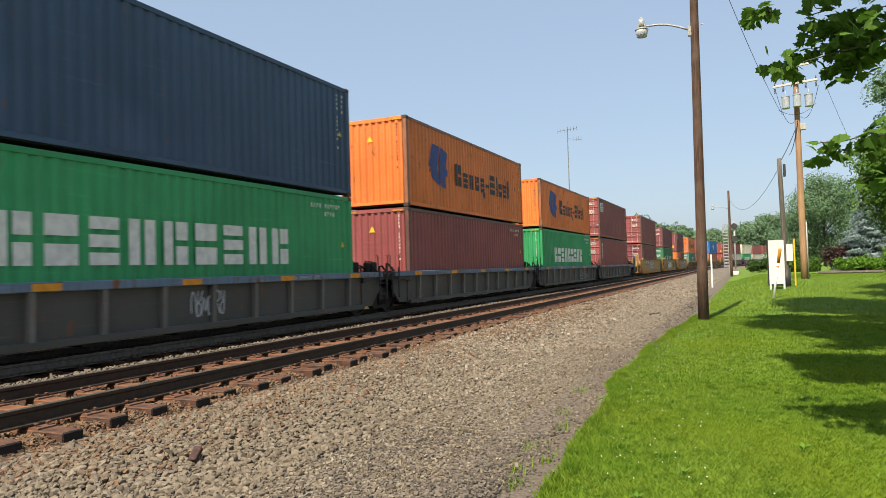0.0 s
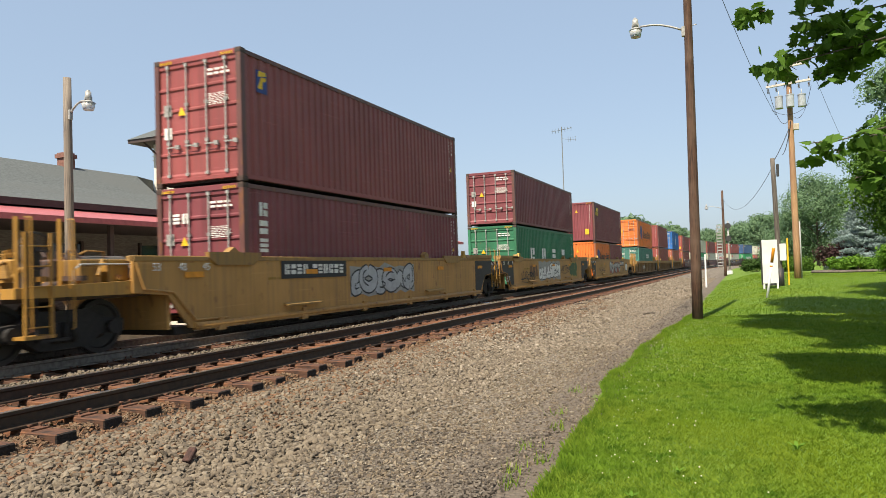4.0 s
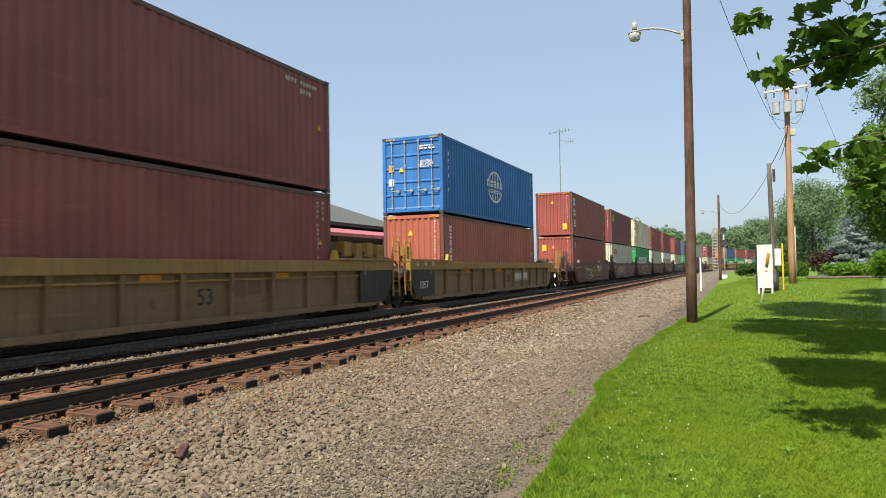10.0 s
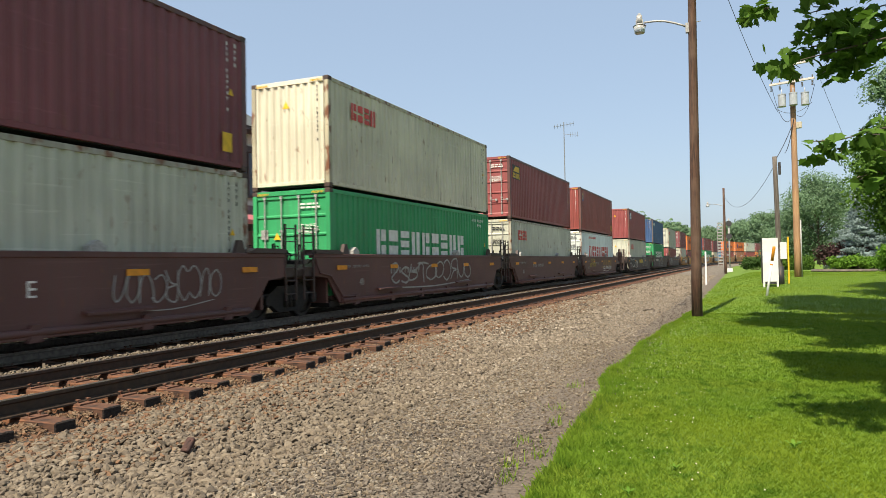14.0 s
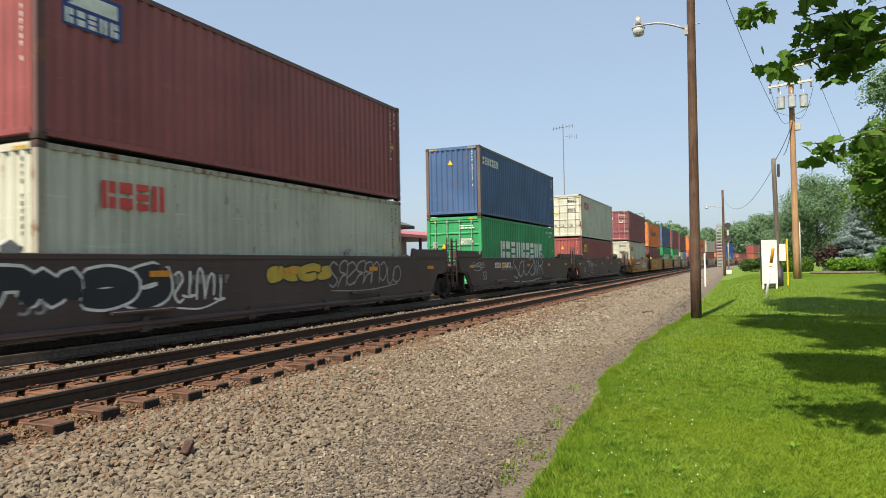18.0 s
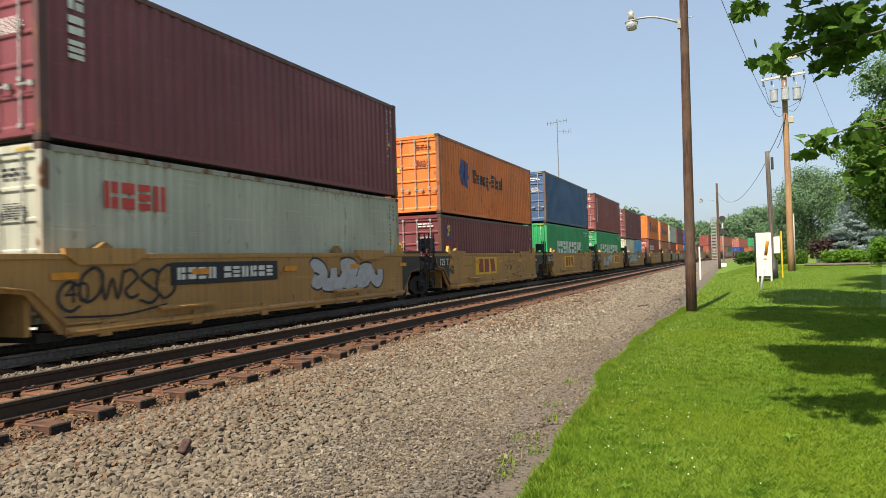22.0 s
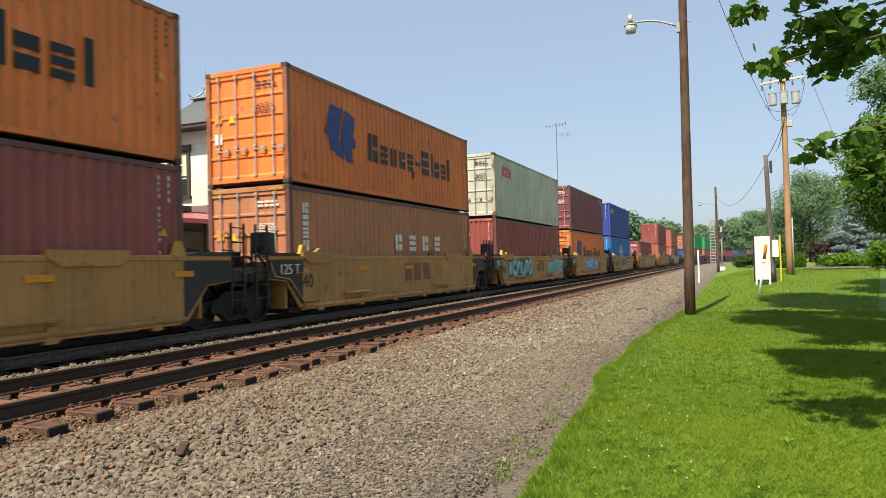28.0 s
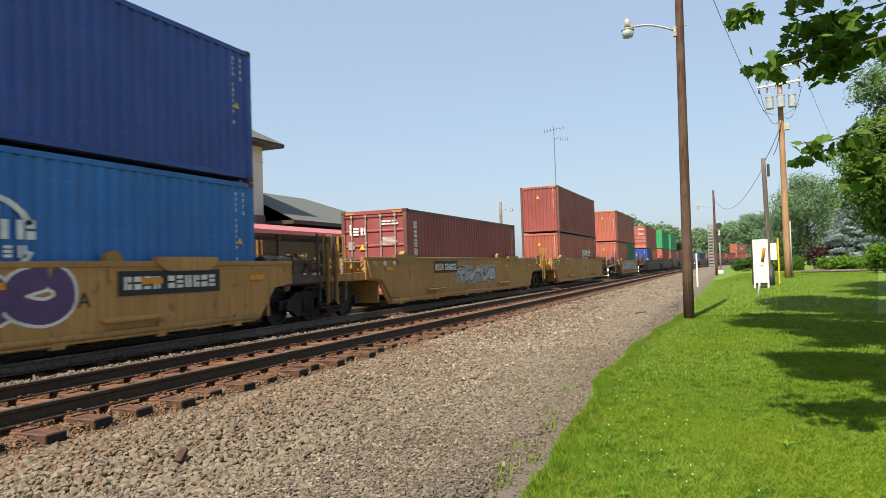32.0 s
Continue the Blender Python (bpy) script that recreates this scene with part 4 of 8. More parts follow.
def tray_bm(y0, y1, z, x0, x1, h):
    """A raised lip of the side with a sloping inner end. Built for the -y end."""
    return add_prism(bmesh.new(), [(y0, z), (y0, z + h), (y1 - 0.25, z + h), (y1, z + 0.02), (y1, z)], 0, x0, x1)


def between_units(u, s, kind, pitch, body, top, W):
    """Ladders, posts, raised lips and brake gear where two units of a car meet."""
    paint = {"R": "deck_yellow", "S": "deck_yellow", "K": "black_brown", "L": "black_brown"}.get(kind, "black")
    turn = 0 if s < 0 else 180
    y = s * (pitch / 2 - 0.35)
    tall = kind in "RYKL"
    ld = cached(("ladder", tall), lambda: mesh_of(ladder_bm(1.75 if tall else 0.9, 0.4), "ladder"))
    part("ladder", ld, CAR[paint], u).matrix_basis = pose(1.40, y - 0.2, 0.45)
    gb = cached("grabt", lambda: mesh_of(grab_bm(0.75), "grab_iron"))
    for q in (0.05, 0.62):
        part("grab_iron", gb, CAR[paint], u).matrix_basis = pose(1.34, s * (pitch / 2 - q), 1.25 if kind != "B" else 0.95)
    part("brake_rigging", cached(("rig", kind in "KL"), lambda: mesh_of(rigging_bm(5 if kind in "KL" else 8), "brake_rigging")), M_STEEL_DARK, u, "dark brake pipes and valve").matrix_basis = pose(0, s * (pitch / 2 - 0.5), 0.0 if kind == "B" else 0.12)
    if kind == "B":
        return
    reach = {"R": 3.0, "S": 2.8, "L": 2.4, "K": 1.3, "Y": 1.2}[kind]
    lip = {"R": 0.06, "S": 0.12, "L": 0.24, "K": 0.1, "Y": 0.06}[kind]
    tr = cached(("tray", kind), lambda: mesh_of(tray_bm(-body / 2 + 0.03, -body / 2 + reach, top + 0.012, 1.12, W + 0.05, lip), "raised_lip"))
    p = part("raised_lip", tr, CAR["ochre" if kind in "RS" else paint], u)
    p.matrix_basis = pose(0, 0, 0) if s < 0 else Matrix.Scale(-1, 4, (0, 1, 0))
    if kind in "RY":
        bx = cached(("bin", kind), lambda: mesh_of(bin_bm(0.34 if kind == "R" else 0.4), "storage_bin"))
        for k in range((4 if s > 0 else 1) if kind == "R" else (1 if s < 0 else 0)):
            part("storage_bin", bx, CAR["deck_yellow" if kind == "R" else "black"], u).matrix_basis = pose(1.0, s * (body / 2 - 0.35 - k * 0.62), top + 0.08 + 0.05 * (k % 2))
    fin = cached(("fin", kind), lambda: mesh_of(add_prism(bmesh.new(), [(-0.16, 0), (0.16, 0), (0.05, 0.26), (-0.05, 0.26)], 0, -0.1, 0.0), "corner_guide"))
    part("corner_guide", fin, CAR["bright_yellow" if kind in "RSY" else paint], u).matrix_basis = pose(W, s * (body / 2 - reach - 0.2), top + 0.012)


def bin_bm(w):
    """An open-fronted steel bin."""
    bm = bmesh.new()
    add_box(bm, -w / 2, -w / 2, 0.1, w / 2, w / 2, w + 0.06, 0.012)
    for x in (-w / 2, w / 2 - 0.06):
        add_box(bm, x, -w / 2, 0, x + 0.06, w / 2, 0.11)
    return bm


def deck_bm(well, reach, top):
    """The sloping end of a well: a platform over the truck with deep edges. Built for the -y end."""
    bm = bmesh.new()
    a, b = -well / 2, -reach
    add_prism(bm, [(a, top - 0.12), (a, 0.95), (a - 0.5, 0.93), (b, 0.93), (b, 1.08), (a - 0.9, 1.1), (a - 0.35, top - 0.12)], 0, -1.05, 1.05)
    return bm


def deck_edge_bm(well, reach, top):
    """The deep edge beam of an end deck, on the +x side. Built for the -y end."""
    a, b = -well / 2, -reach
    return add_prism(bmesh.new(), [(a, top - 0.05), (a, 0.93), (a - 0.5, 0.98), (b, 1.0), (b, 1.15), (a - 0.7, 1.22)], 0, 1.05, 1.36)


def end_fittings(u, s, reach, kind):
    """Coupler, ladder, posts, grab irons, brake wheel and valve gear at the end of a whole car."""
    deck = {"B": "steel_blue", "K": "brown", "L": "black_brown", "Y": "rust_deck"}.get(kind, "deck_yellow")
    y = s * reach
    cp = cached("coupler", lambda: mesh_of(add_prism(add_tube(bmesh.new(), [(0, 0, 0.86), (0, 0.75, 0.86)], 0.11, 8), [(-0.16, 0.6), (0.2, 0.6), (0.22, 0.95), (0.0, 1.02), (-0.16, 0.9)], 2, 0.72, 1.0), "coupler"))
    part("coupler", cp, M_STEEL_DARK, u, "rusty steel coupler").matrix_basis = pose(0, y, 0, 0, 0, 0 if s > 0 else 180)
    ld = cached("ladder_end", lambda: mesh_of(ladder_bm(1.55, 0.42), "ladder"))
    part("ladder", ld, CAR[deck], u).matrix_basis = pose(1.38, y - s * 0.35 - 0.2, 0.42)
    post = cached("endpost", lambda: mesh_of(add_box(add_box(bmesh.new(), -0.04, -0.035, 1.0, 0.03, -0.022, 2.2), -0.04, -0.035, 1.0, -0.026, 0.035, 2.2), "end_post"))
    gb = cached("grabend", lambda: mesh_of(grab_bm(1.1), "grab_iron"))
    for x, dy in ((1.3, 0.1), (1.3, 0.8), (-1.3, 0.1), (-1.3, 0.8)) if kind != "B" else ((1.3, 0.2), (-1.3, 0.2)):
        part("end_post", post, CAR[deck], u).matrix_basis = pose(x, y - s * dy, 0 if kind != "B" else -0.7)
        part("grab_iron", gb, CAR[deck], u).matrix_basis = pose(x + 0.02, y - s * (dy + 0.1), 1.1 if kind != "B" else 0.5)
    box = cached("gearbox", lambda: mesh_of(bin_bm(0.42), "storage_bin"))
    for x, q in ((0.95, 1.45), (-0.95, 1.45), (0.95, 2.0)) if kind != "B" else ():
        part("storage_bin", box, CAR[deck], u).matrix_basis = pose(x, y - s * q, 1.1)
    for k, q in enumerate((0.55, 1.25, 1.95)):
        rig = cached(("rig_end", k), lambda: mesh_of(rigging_bm(13 + k), "brake_rigging"))
        part("brake_rigging", rig, (CAR[deck] if k != 1 else CAR["rust_deck"]) if kind != "B" else M_STEEL_DARK, u, "grimy brake pipes and valve").matrix_basis = pose(0.1, y - s * q, 0.08)
    rail = cached("handrail", lambda: mesh_of(add_tube(bmesh.new(), [(0, 0, 1.15), (0, 0, 1.42), (0, 0.12, 1.5), (0, 1.9, 1.5), (0, 2.02, 1.42), (0, 2.02, 1.15)], 0.018, 6), "handrail"))
    for x in (1.2, -1.2):
        part("handrail", rail, M_GALV if kind in "SR" else CAR[deck], u).matrix_basis = pose(x, y - s * 1.1, 0, 0, 0, 0 if s < 0 else 180)
    wire = cached("grabtall", lambda: mesh_of(grab_bm(1.7), "grab_iron"))
    for q in (0.22, 0.92):
        part("grab_iron", wire, CAR[deck], u).matrix_basis = pose(1.38, y - s * q, 0.5)
    stirrup = cached("stirrup", lambda: mesh_of(add_box(add_tube(bmesh.new(), [(0, -0.26, 1.0), (0, -0.26, 0.36), (0, 0.26, 0.36), (0, 0.26, 1.0)], 0.022, 6), -0.07, -0.26, 0.34, 0.05, 0.26, 0.38), "stirrup_step"))
    part("stirrup_step", stirrup, M_STEEL_DARK, u, "dark hanging step").matrix_basis = pose(1.36, y - s * 0.6, 0)
    tank = cached("tank", lambda: mesh_of(add_tube(bmesh.new(), [(0, -0.5, 0), (0, -0.45, 0), (0, 0.45, 0), (0, 0.5, 0)], 0.21, 14), "air_reservoir"))
    part("air_reservoir", tank, CAR["dark_web"] if kind != "B" else CAR["steel_blue"], u).matrix_basis = pose(0.75, y - s * 1.9, 1.78 if kind in "KL" else 1.45)
    if s < 0:
        bw = cached("bw", lambda: mesh_of(brake_wheel_bm(), "brake_wheel"))
        part("brake_wheel", bw, CAR["black"], u).matrix_basis = pose(1.2, y - s * 0.45, 1.7)
        st = cached("bwpost", lambda: mesh_of(add_box(bmesh.new(), -0.1, -0.14, 1.0, 0.05, 0.14, 1.8, 0.02), "brake_housing"))
        part("brake_housing", st, CAR["black"], u).matrix_basis = pose(1.1, y - s * 0.45, 0)
    step = cached("step", lambda: mesh_of(add_box(bmesh.new(), -0.15, -0.25, 0.40, 0.12, 0.25, 0.45), "sill_step"))
    part("sill_step", step, CAR[deck], u).matrix_basis = pose(1.3, y - s * 0.35, 0)


def panel(u, kind, well, body, top, W, first, last):
    """Painted panels, numbers and small print on the near side."""
    if kind in "YSR":
        w = 1.3 if kind == "Y" else 1.9
        bx = W + 0.002 if kind != "R" else W - 0.03
        q = body / 2 - well / 2 - w / 2 - 0.02
        pl = cached(("blackpanel", kind), lambda: mesh_of(add_prism(bmesh.new(), [(-w / 2, top - 0.1), (-w / 2, 1.02), (q - 0.13, 0.95), (q + 0.42, 0.38), (w / 2, 0.38), (w / 2, top - 0.1)] if kind != "R" else
                                                                  [(-w / 2, top - 0.1), (-w / 2, 0.9), (-w / 2 + 0.4, 0.36), (w / 2, 0.36), (w / 2, top - 0.1)], 0, 0, 0.006), "end_panel"))
        flap = cached(("flap", kind), lambda: mesh_of(add_box(bmesh.new(), 0, -w / 2, 1.14, 0.035, w / 2, top - 0.1, 0.008), "number_panel"))
        if not first:
            part("end_panel", pl, CAR["black"], u, "black end panel").matrix_basis = pose(bx, -body / 2 + w / 2 + 0.02, 0)
            if kind == "Y":
                part("number_panel", flap, CAR["black"], u, "raised black panel").matrix_basis = pose(bx + 0.007, -body / 2 + w / 2 + 0.02, 0)
            part("lettering", text_mesh("125T" if kind != "Y" else "125 T", 0.34), INK["white"], u).matrix_basis = pose(bx + (0.046 if kind == "Y" else 0.008), -body / 2 + w / 2 + 0.1, top - 0.32 if kind == "Y" else 0.72)
        if not last:
            part("end_panel", pl, CAR["black"], u, "black end panel").matrix_basis = pose(bx + 0.006, body / 2 - w / 2 - 0.02, 0, 0, 0, 180)
        part("lettering", text_mesh("40" if kind == "Y" else "53", 0.46), INK["black"], u).matrix_basis = pose(bx + 0.004 if kind != "R" else 1.276, -5.65 if kind == "Y" else 1.38 if kind == "R" else 0.7, top - 0.62 if kind != "R" else 0.75)
        if kind != "Y":
            for q, n in enumerate(("53", "48", "45")):
                part("lettering", text_mesh(n, 0.2), INK["white"], u).matrix_basis = pose(W + 0.03 if kind == "S" else W + 0.006, -body / 2 + 0.5 + q * 0.62, top - 0.2 if kind == "S" else top - 0.08)
    if kind in "KL":
        part("lettering", text_mesh("53" if kind == "L" else "40", 0.5 if kind == "L" else 0.26), INK["grey"], u).matrix_basis = pose(W + 0.006, -body * 0.34, top - 0.75)
        part("print_bars", cached("carprint", lambda: code_bars_mesh(11, 0.2, False)), INK["grey"], u).matrix_basis = pose(W + 0.002, -body * 0.22, top - 0.55)
        part("print_bars", cached("carprint2", lambda: code_bars_mesh(16, 0.085, False)), INK["grey"], u).matrix_basis = pose(W + 0.002, -body * 0.4, top - 0.35)
    elif kind != "B":
        part("print_bars", cached("carprint3", lambda: code_bars_mesh(14, 0.07, False)), INK["olive"], u).matrix_basis = pose(W + 0.004 if kind != "R" else 1.277, -body * 0.3, top - 0.5)
    else:
        part("print_bars", cached("carprint4", lambda: code_bars_mesh(15, 0.09, False)), INK["silver"], u).matrix_basis = pose(W + 0.002, body * 0.2, top - 0.12)


# ---- the train ----
C40, C20 = 12.192, 6.058
MOVERS = []          # (object, distance of its middle along the line at 0 s, height)


def stack(a, kind, first, last, *boxes):
    """One unit of the train with the boxes in it. a: where the near end of its boxes stands at 0 s."""
    mid = a + C40 / 2
    unit = well_unit(kind, first, last)
    MOVERS.append((unit, mid, 0.0))
    z = BED
    for level in boxes:
        for b, off in level:
            MOVERS.append((b, mid + off, z))
        z += level[0][0]["height"] + 0.022
    return unit


WORDS = {"navy": "dark navy blue", "evergreen": "green", "orange": "orange", "maroon": "dull maroon", "plum": "dark plum red", "red": "red-brown", "teal": "blue-green",
         "pine": "dark green", "cosco": "bright blue", "royal": "deep blue", "cream": "cream", "grey_white": "pale grey-green", "white": "white", "umber": "brown", "blue": "faded blue", "brick": "orange-red", "sky_blue": "light blue"}


def box(col, H=HC, end="front", L=C40, **marks):
    lab = "%s corrugated steel container, %s" % (WORDS[col], "barred doors at one end" if end == "doors" else "ribbed blind end wall")
    c = container(col, L, H, end, marks, "black" if col in ("orange", "cream", "grey_white", "white") else "white", lab, "shipping containers on the train")
    c["height"] = H
    return c


def one(*args, **kw):
    return [(box(*args, **kw), 0.0)]


def pair20(c1, c2, H, m1=None, m2=None):
    return [(box(c1, H, "front", C20, **(m1 or {})), -C20 / 2 - 0.04), (box(c2, H, "front", C20, **(m2 or {})), C20 / 2 + 0.04)]


UNITS = {}
UNITS[1] = stack(3.92, "B", False, False, one("evergreen", HC, "front", evergreen=1, code="h"), one("navy"))
UNITS[2] = stack(19.54, "B", False, False, one("maroon", code="h"), one("orange", hapag=1))
UNITS[3] = stack(35.08, "B", False, False, one("evergreen", HC, "front", evergreen=1, code="h"), one("orange", STD, hapag=1))
UNITS[4] = stack(50.79, "B", False, True, one("maroon", HC, "doors", vertical=(3, 0.3, 0.4), sticker=(0.5, 0.2)), one("maroon", HC, "doors", sign="white", patches="rust_red"))
UNITS[5] = stack(72.60, "S", True, False, one("plum", HC, "doors", vertical=(3, 0.3, 0.4), door_word=("lxx", 0.32, "white", 0.6)), one("maroon", HC, "doors", crest=1))
UNITS[6] = stack(92.16, "S", False, False, one("pine", HC, "doors", word=("U  U  U  U", 0.8, "white", 6.1, 1.05, 7.4)), one("plum", STD, "doors"))
UNITS[7] = stack(111.66, "S", False, True, pair20("orange", "plum", STD, {"hapag_short": 1}), one("plum", HC, "front", sign="black", sticker=(0.65, 0.25)))
UNITS[8] = stack(135.22, "R", True, False, one("teal", STD, "doors", word=("UUUUUUU", 0.42, "white", 7.1, 1.45, 2.2), door_word=("UUUUUUU", 0.16, "white", 0.7)), one("orange", HC, "doors", hapag=1))
UNITS[9] = stack(154.86, "R", False, False, one("red", HC, "front", crest=1, sticker=(-0.8, 0.7)), one("maroon", code="h"))
UNITS[10] = stack(174.63, "R", False, True, one("brick", HC, "front", vertical=(6, 0.22, 0.27)), one("cosco", HC, "doors", cosco=6.0))
UNITS[11] = stack(196.34, "K", True, False, one("red", HC, "front", crest=1, sticker=(-0.7, 0.75)), one("red", HC, "front", vertical=(3, 0.46, 0.7), sticker=(0.7, 0.22)))
UNITS[12] = stack(211.77, "K", False, False, one("grey_white", HC, "front", loops=1.86), one("plum", HC, "front", sign="black", sticker=(0.5, 0.22)))
UNITS[13] = stack(227.19, "K", False, False, one("evergreen", HC, "doors", evergreen=1, code="h"), one("cream", HC, "front", loops=1.86))
UNITS[14] = stack(242.51, "K", False, False, one("grey_white", HC, "doors", loops=1.86), one("maroon", HC, "doors", sign="black"))
UNITS[15] = stack(257.91, "K", False, True, one("white", HC, "doors", flag=1), one("red", HC, "front", crest=1, sticker=(-0.8, 0.8)))
UNITS[16] = stack(279.59, "L", True, False, one("grey_white", HC, "front", loops=1.86), one("maroon", HC, "front", sign="navy"))
UNITS[17] = stack(299.09, "L", False, False, one("evergreen", HC, "doors", evergreen=1, code="h"), one("blue", HC, "front", word=("xxxxxxx", 0.45, "white", 1.35, 2.15, 2.0)))
UNITS[18] = stack(318.76, "L", False, True, one("maroon", STD, "front", sign="black"), one("grey_white", HC, "doors", loops=1.86))
UNITS[19] = stack(340.56, "Y", True, False, one("grey_white", HC, "doors", loops=1.86), one("plum", HC, "doors", vertical=(3, 0.3, 0.4), door_word=("lxx", 0.32, "white", 0.6)))
UNITS[20] = stack(356.15, "Y", False, False, one("plum", STD, "doors", crest=1), one("orange", HC, "doors", hapag=2))
UNITS[21] = stack(371.40, "Y", False, False, one("evergreen", HC, "front", evergreen=1, code="h"), one("blue", HC, "doors"))
UNITS[22] = stack(386.68, "Y", False, False, one("evergreen", HC, "doors", evergreen=2, code="h"), one("maroon", HC, "doors", vertical=(6, 0.26, 0.31)))
UNITS[23] = stack(402.30, "Y", False, True, pair20("cream", "sky_blue", STD), one("plum", HC, "doors", crest=1))
UNITS[24] = stack(421.91, "Y", True, False, one("red", HC, "doors", word=("UUUUUUU", 0.55, "white", 3.2, 1.6, 4.2)), one("orange", HC, "front", hapag=1))
UNITS[25] = stack(437.55, "Y", False, False, one("umber", HC, "doors", vertical=(6, 0.26, 0.31), word=("U U U U", 0.5, "white", 7.4, 1.35, 3.6)), one("orange", HC, "doors", hapag=1))
UNITS[26] = stack(453.13, "Y", False, False, one("red", HC, "front"), one("grey_white", HC, "doors", loops=1.86))
UNITS[27] = stack(468.71, "Y", False, False, one("orange", HC, "doors", hapag=1), one("plum", HC, "doors", code="h"))
UNITS[28] = stack(484.42, "Y", False, True, one("cosco", HC, "front", cosco=6.0), one("royal", HC, "front", word=("xxxxx", 0.5, "yellow", 1.4, 2.05, 1.7)))
UNITS[29] = stack(504.40, "S", True, True, one("maroon", HC, "doors", vertical=(6, 0.24, 0.3), door_word=("lxx", 0.36, "white", 0.65)))
UNITS[30] = stack(526.27, "S", True, False, one("brick", HC, "front", word=("UUU", 0.9, "white", 8.3, 1.0, 3.0)), one("red", HC, "front"))
UNITS[31] = stack(549.9, "Y", True, False, pair20("brick", "pine", HC), one("brick", HC, "front"))
UNITS[32] = stack(574.0, "L", True, False, pair20("royal", "orange", STD), one("brick", HC, "doors"))
UNITS[33] = stack(595.3, "L", False, False, one("brick", HC, "front"), one("evergreen", HC, "front"))
UNITS[34] = stack(612.0, "K", False, False, one("brick", HC, "doors"), one("evergreen", HC, "front"))
UNITS[35] = stack(627.5, "K", False, False, one("red", HC, "front"))
UNITS[36] = stack(643.0, "K", False, True, one("maroon", HC, "front"))
UNITS[37] = stack(664.5, "K", True, False, one("navy", HC, "front"))
UNITS[38] = stack(680.0, "K", False, False, one("maroon", HC, "front"))
UNITS[39] = stack(695.5, "K", False, False, one("red", HC, "front"))
UNITS[40] = stack(711.0, "K", False, False, one("red", HC, "front"))
UNITS[41] = stack(726.5, "K", False, False, one("brick", HC, "front"), one("brick", HC, "front", word=("UUUU", 0.6, "white", 6.0, 1.2, 3.0)))
UNITS[42] = stack(742.0, "K", False, True, one("brick", HC, "front"))

RUN = [(0, 0.00), (1, 15.11), (2, 30.33), (3, 45.54), (3.5, 53.10), (5.5, 83.43), (6, 90.93), (7, 106.02), (7.5, 113.50), (8, 121.11), (9, 136.31), (10, 151.55), (10.5, 159.14), (11, 166.72), (12, 181.82), (13, 196.84), (14, 211.94), (16.5, 249.82), (17, 257.37), (17.5, 264.85), (19, 287.66), (20, 302.84), (21, 318.12), (22, 333.20), (23, 348.29), (24, 363.36), (25, 378.52), (28, 423.76), (29, 438.81), (30, 454.05), (31, 469.10), (32, 484.07)]  # seconds, metres run


def on_line(s, z):
    """The pose on the train's track at s metres along it from the camera's foot."""
    if s < BEND_Y:
        return pose(TRAIN_X, s, z)
    a = (s - BEND_Y) / BEND_R
    return pose(TRAIN_X + BEND_R * (1 - math.cos(a)), BEND_Y + BEND_R * math.sin(a), z, 0, 0, -math.degrees(a))


def motions():
    for ob, mid, z in MOVERS:
        walk(ob, [(t, on_line(mid - run, z)) for t, run in RUN])


# ---- poles, lamps and signs ----
M_POLE = rough_stuff("creosoted_pole_wood", (0.020, 0.011, 0.008), (0.115, 0.056, 0.033), 3, 0.85, (22, 22, 0.7), 0.9, 0.015, (0.11, 0.068, 0.047), 1.6)
M_POLE_NEW = rough_stuff("fresh_pole_wood", (0.27, 0.145, 0.068), (0.42, 0.255, 0.135), 3, 0.8, (14, 14, 0.6), 0.4, 0.01, (0.22, 0.125, 0.075), 0.35)
M_POLE_DARK = rough_stuff("dark_weathered_pole_wood", (0.055, 0.047, 0.04), (0.14, 0.12, 0.10), 3, 0.9, (14, 14, 0.6), 0.5)
M_POLE_GREY = rough_stuff("grey_pole_wood", (0.12, 0.10, 0.085), (0.24, 0.20, 0.16), 3, 0.9, (14, 14, 0.6), 0.5)
M_WHITE = rough_stuff("white_paint", (0.66, 0.67, 0.68), (0.60, 0.61, 0.62), 2.5, 0.5, None, 0.05, 0.002, (0.55, 0.55, 0.54), 1.2)
M_CLEAR = material("lamp_refractor_plastic", 0.25)[0]
M_CLEAR.node_tree.nodes["Principled BSDF"].inputs["Transmission Weight"].default_value = 0.5
M_CLEAR.node_tree.nodes["Principled BSDF"].inputs["Base Color"].default_value = (0.7, 0.72, 0.72, 1)
M_WIRE = plain("black_cable", (0.03, 0.031, 0.034), 0.6)


def pole_bm(h, r0, r1, lean=(0, 0), seg=14):
    return add_tube(bmesh.new(), [(lean[0] * k / 6, lean[1] * k / 6, -0.5 + (h + 0.5) * k / 6) for k in range(7)], r0, seg, r1)


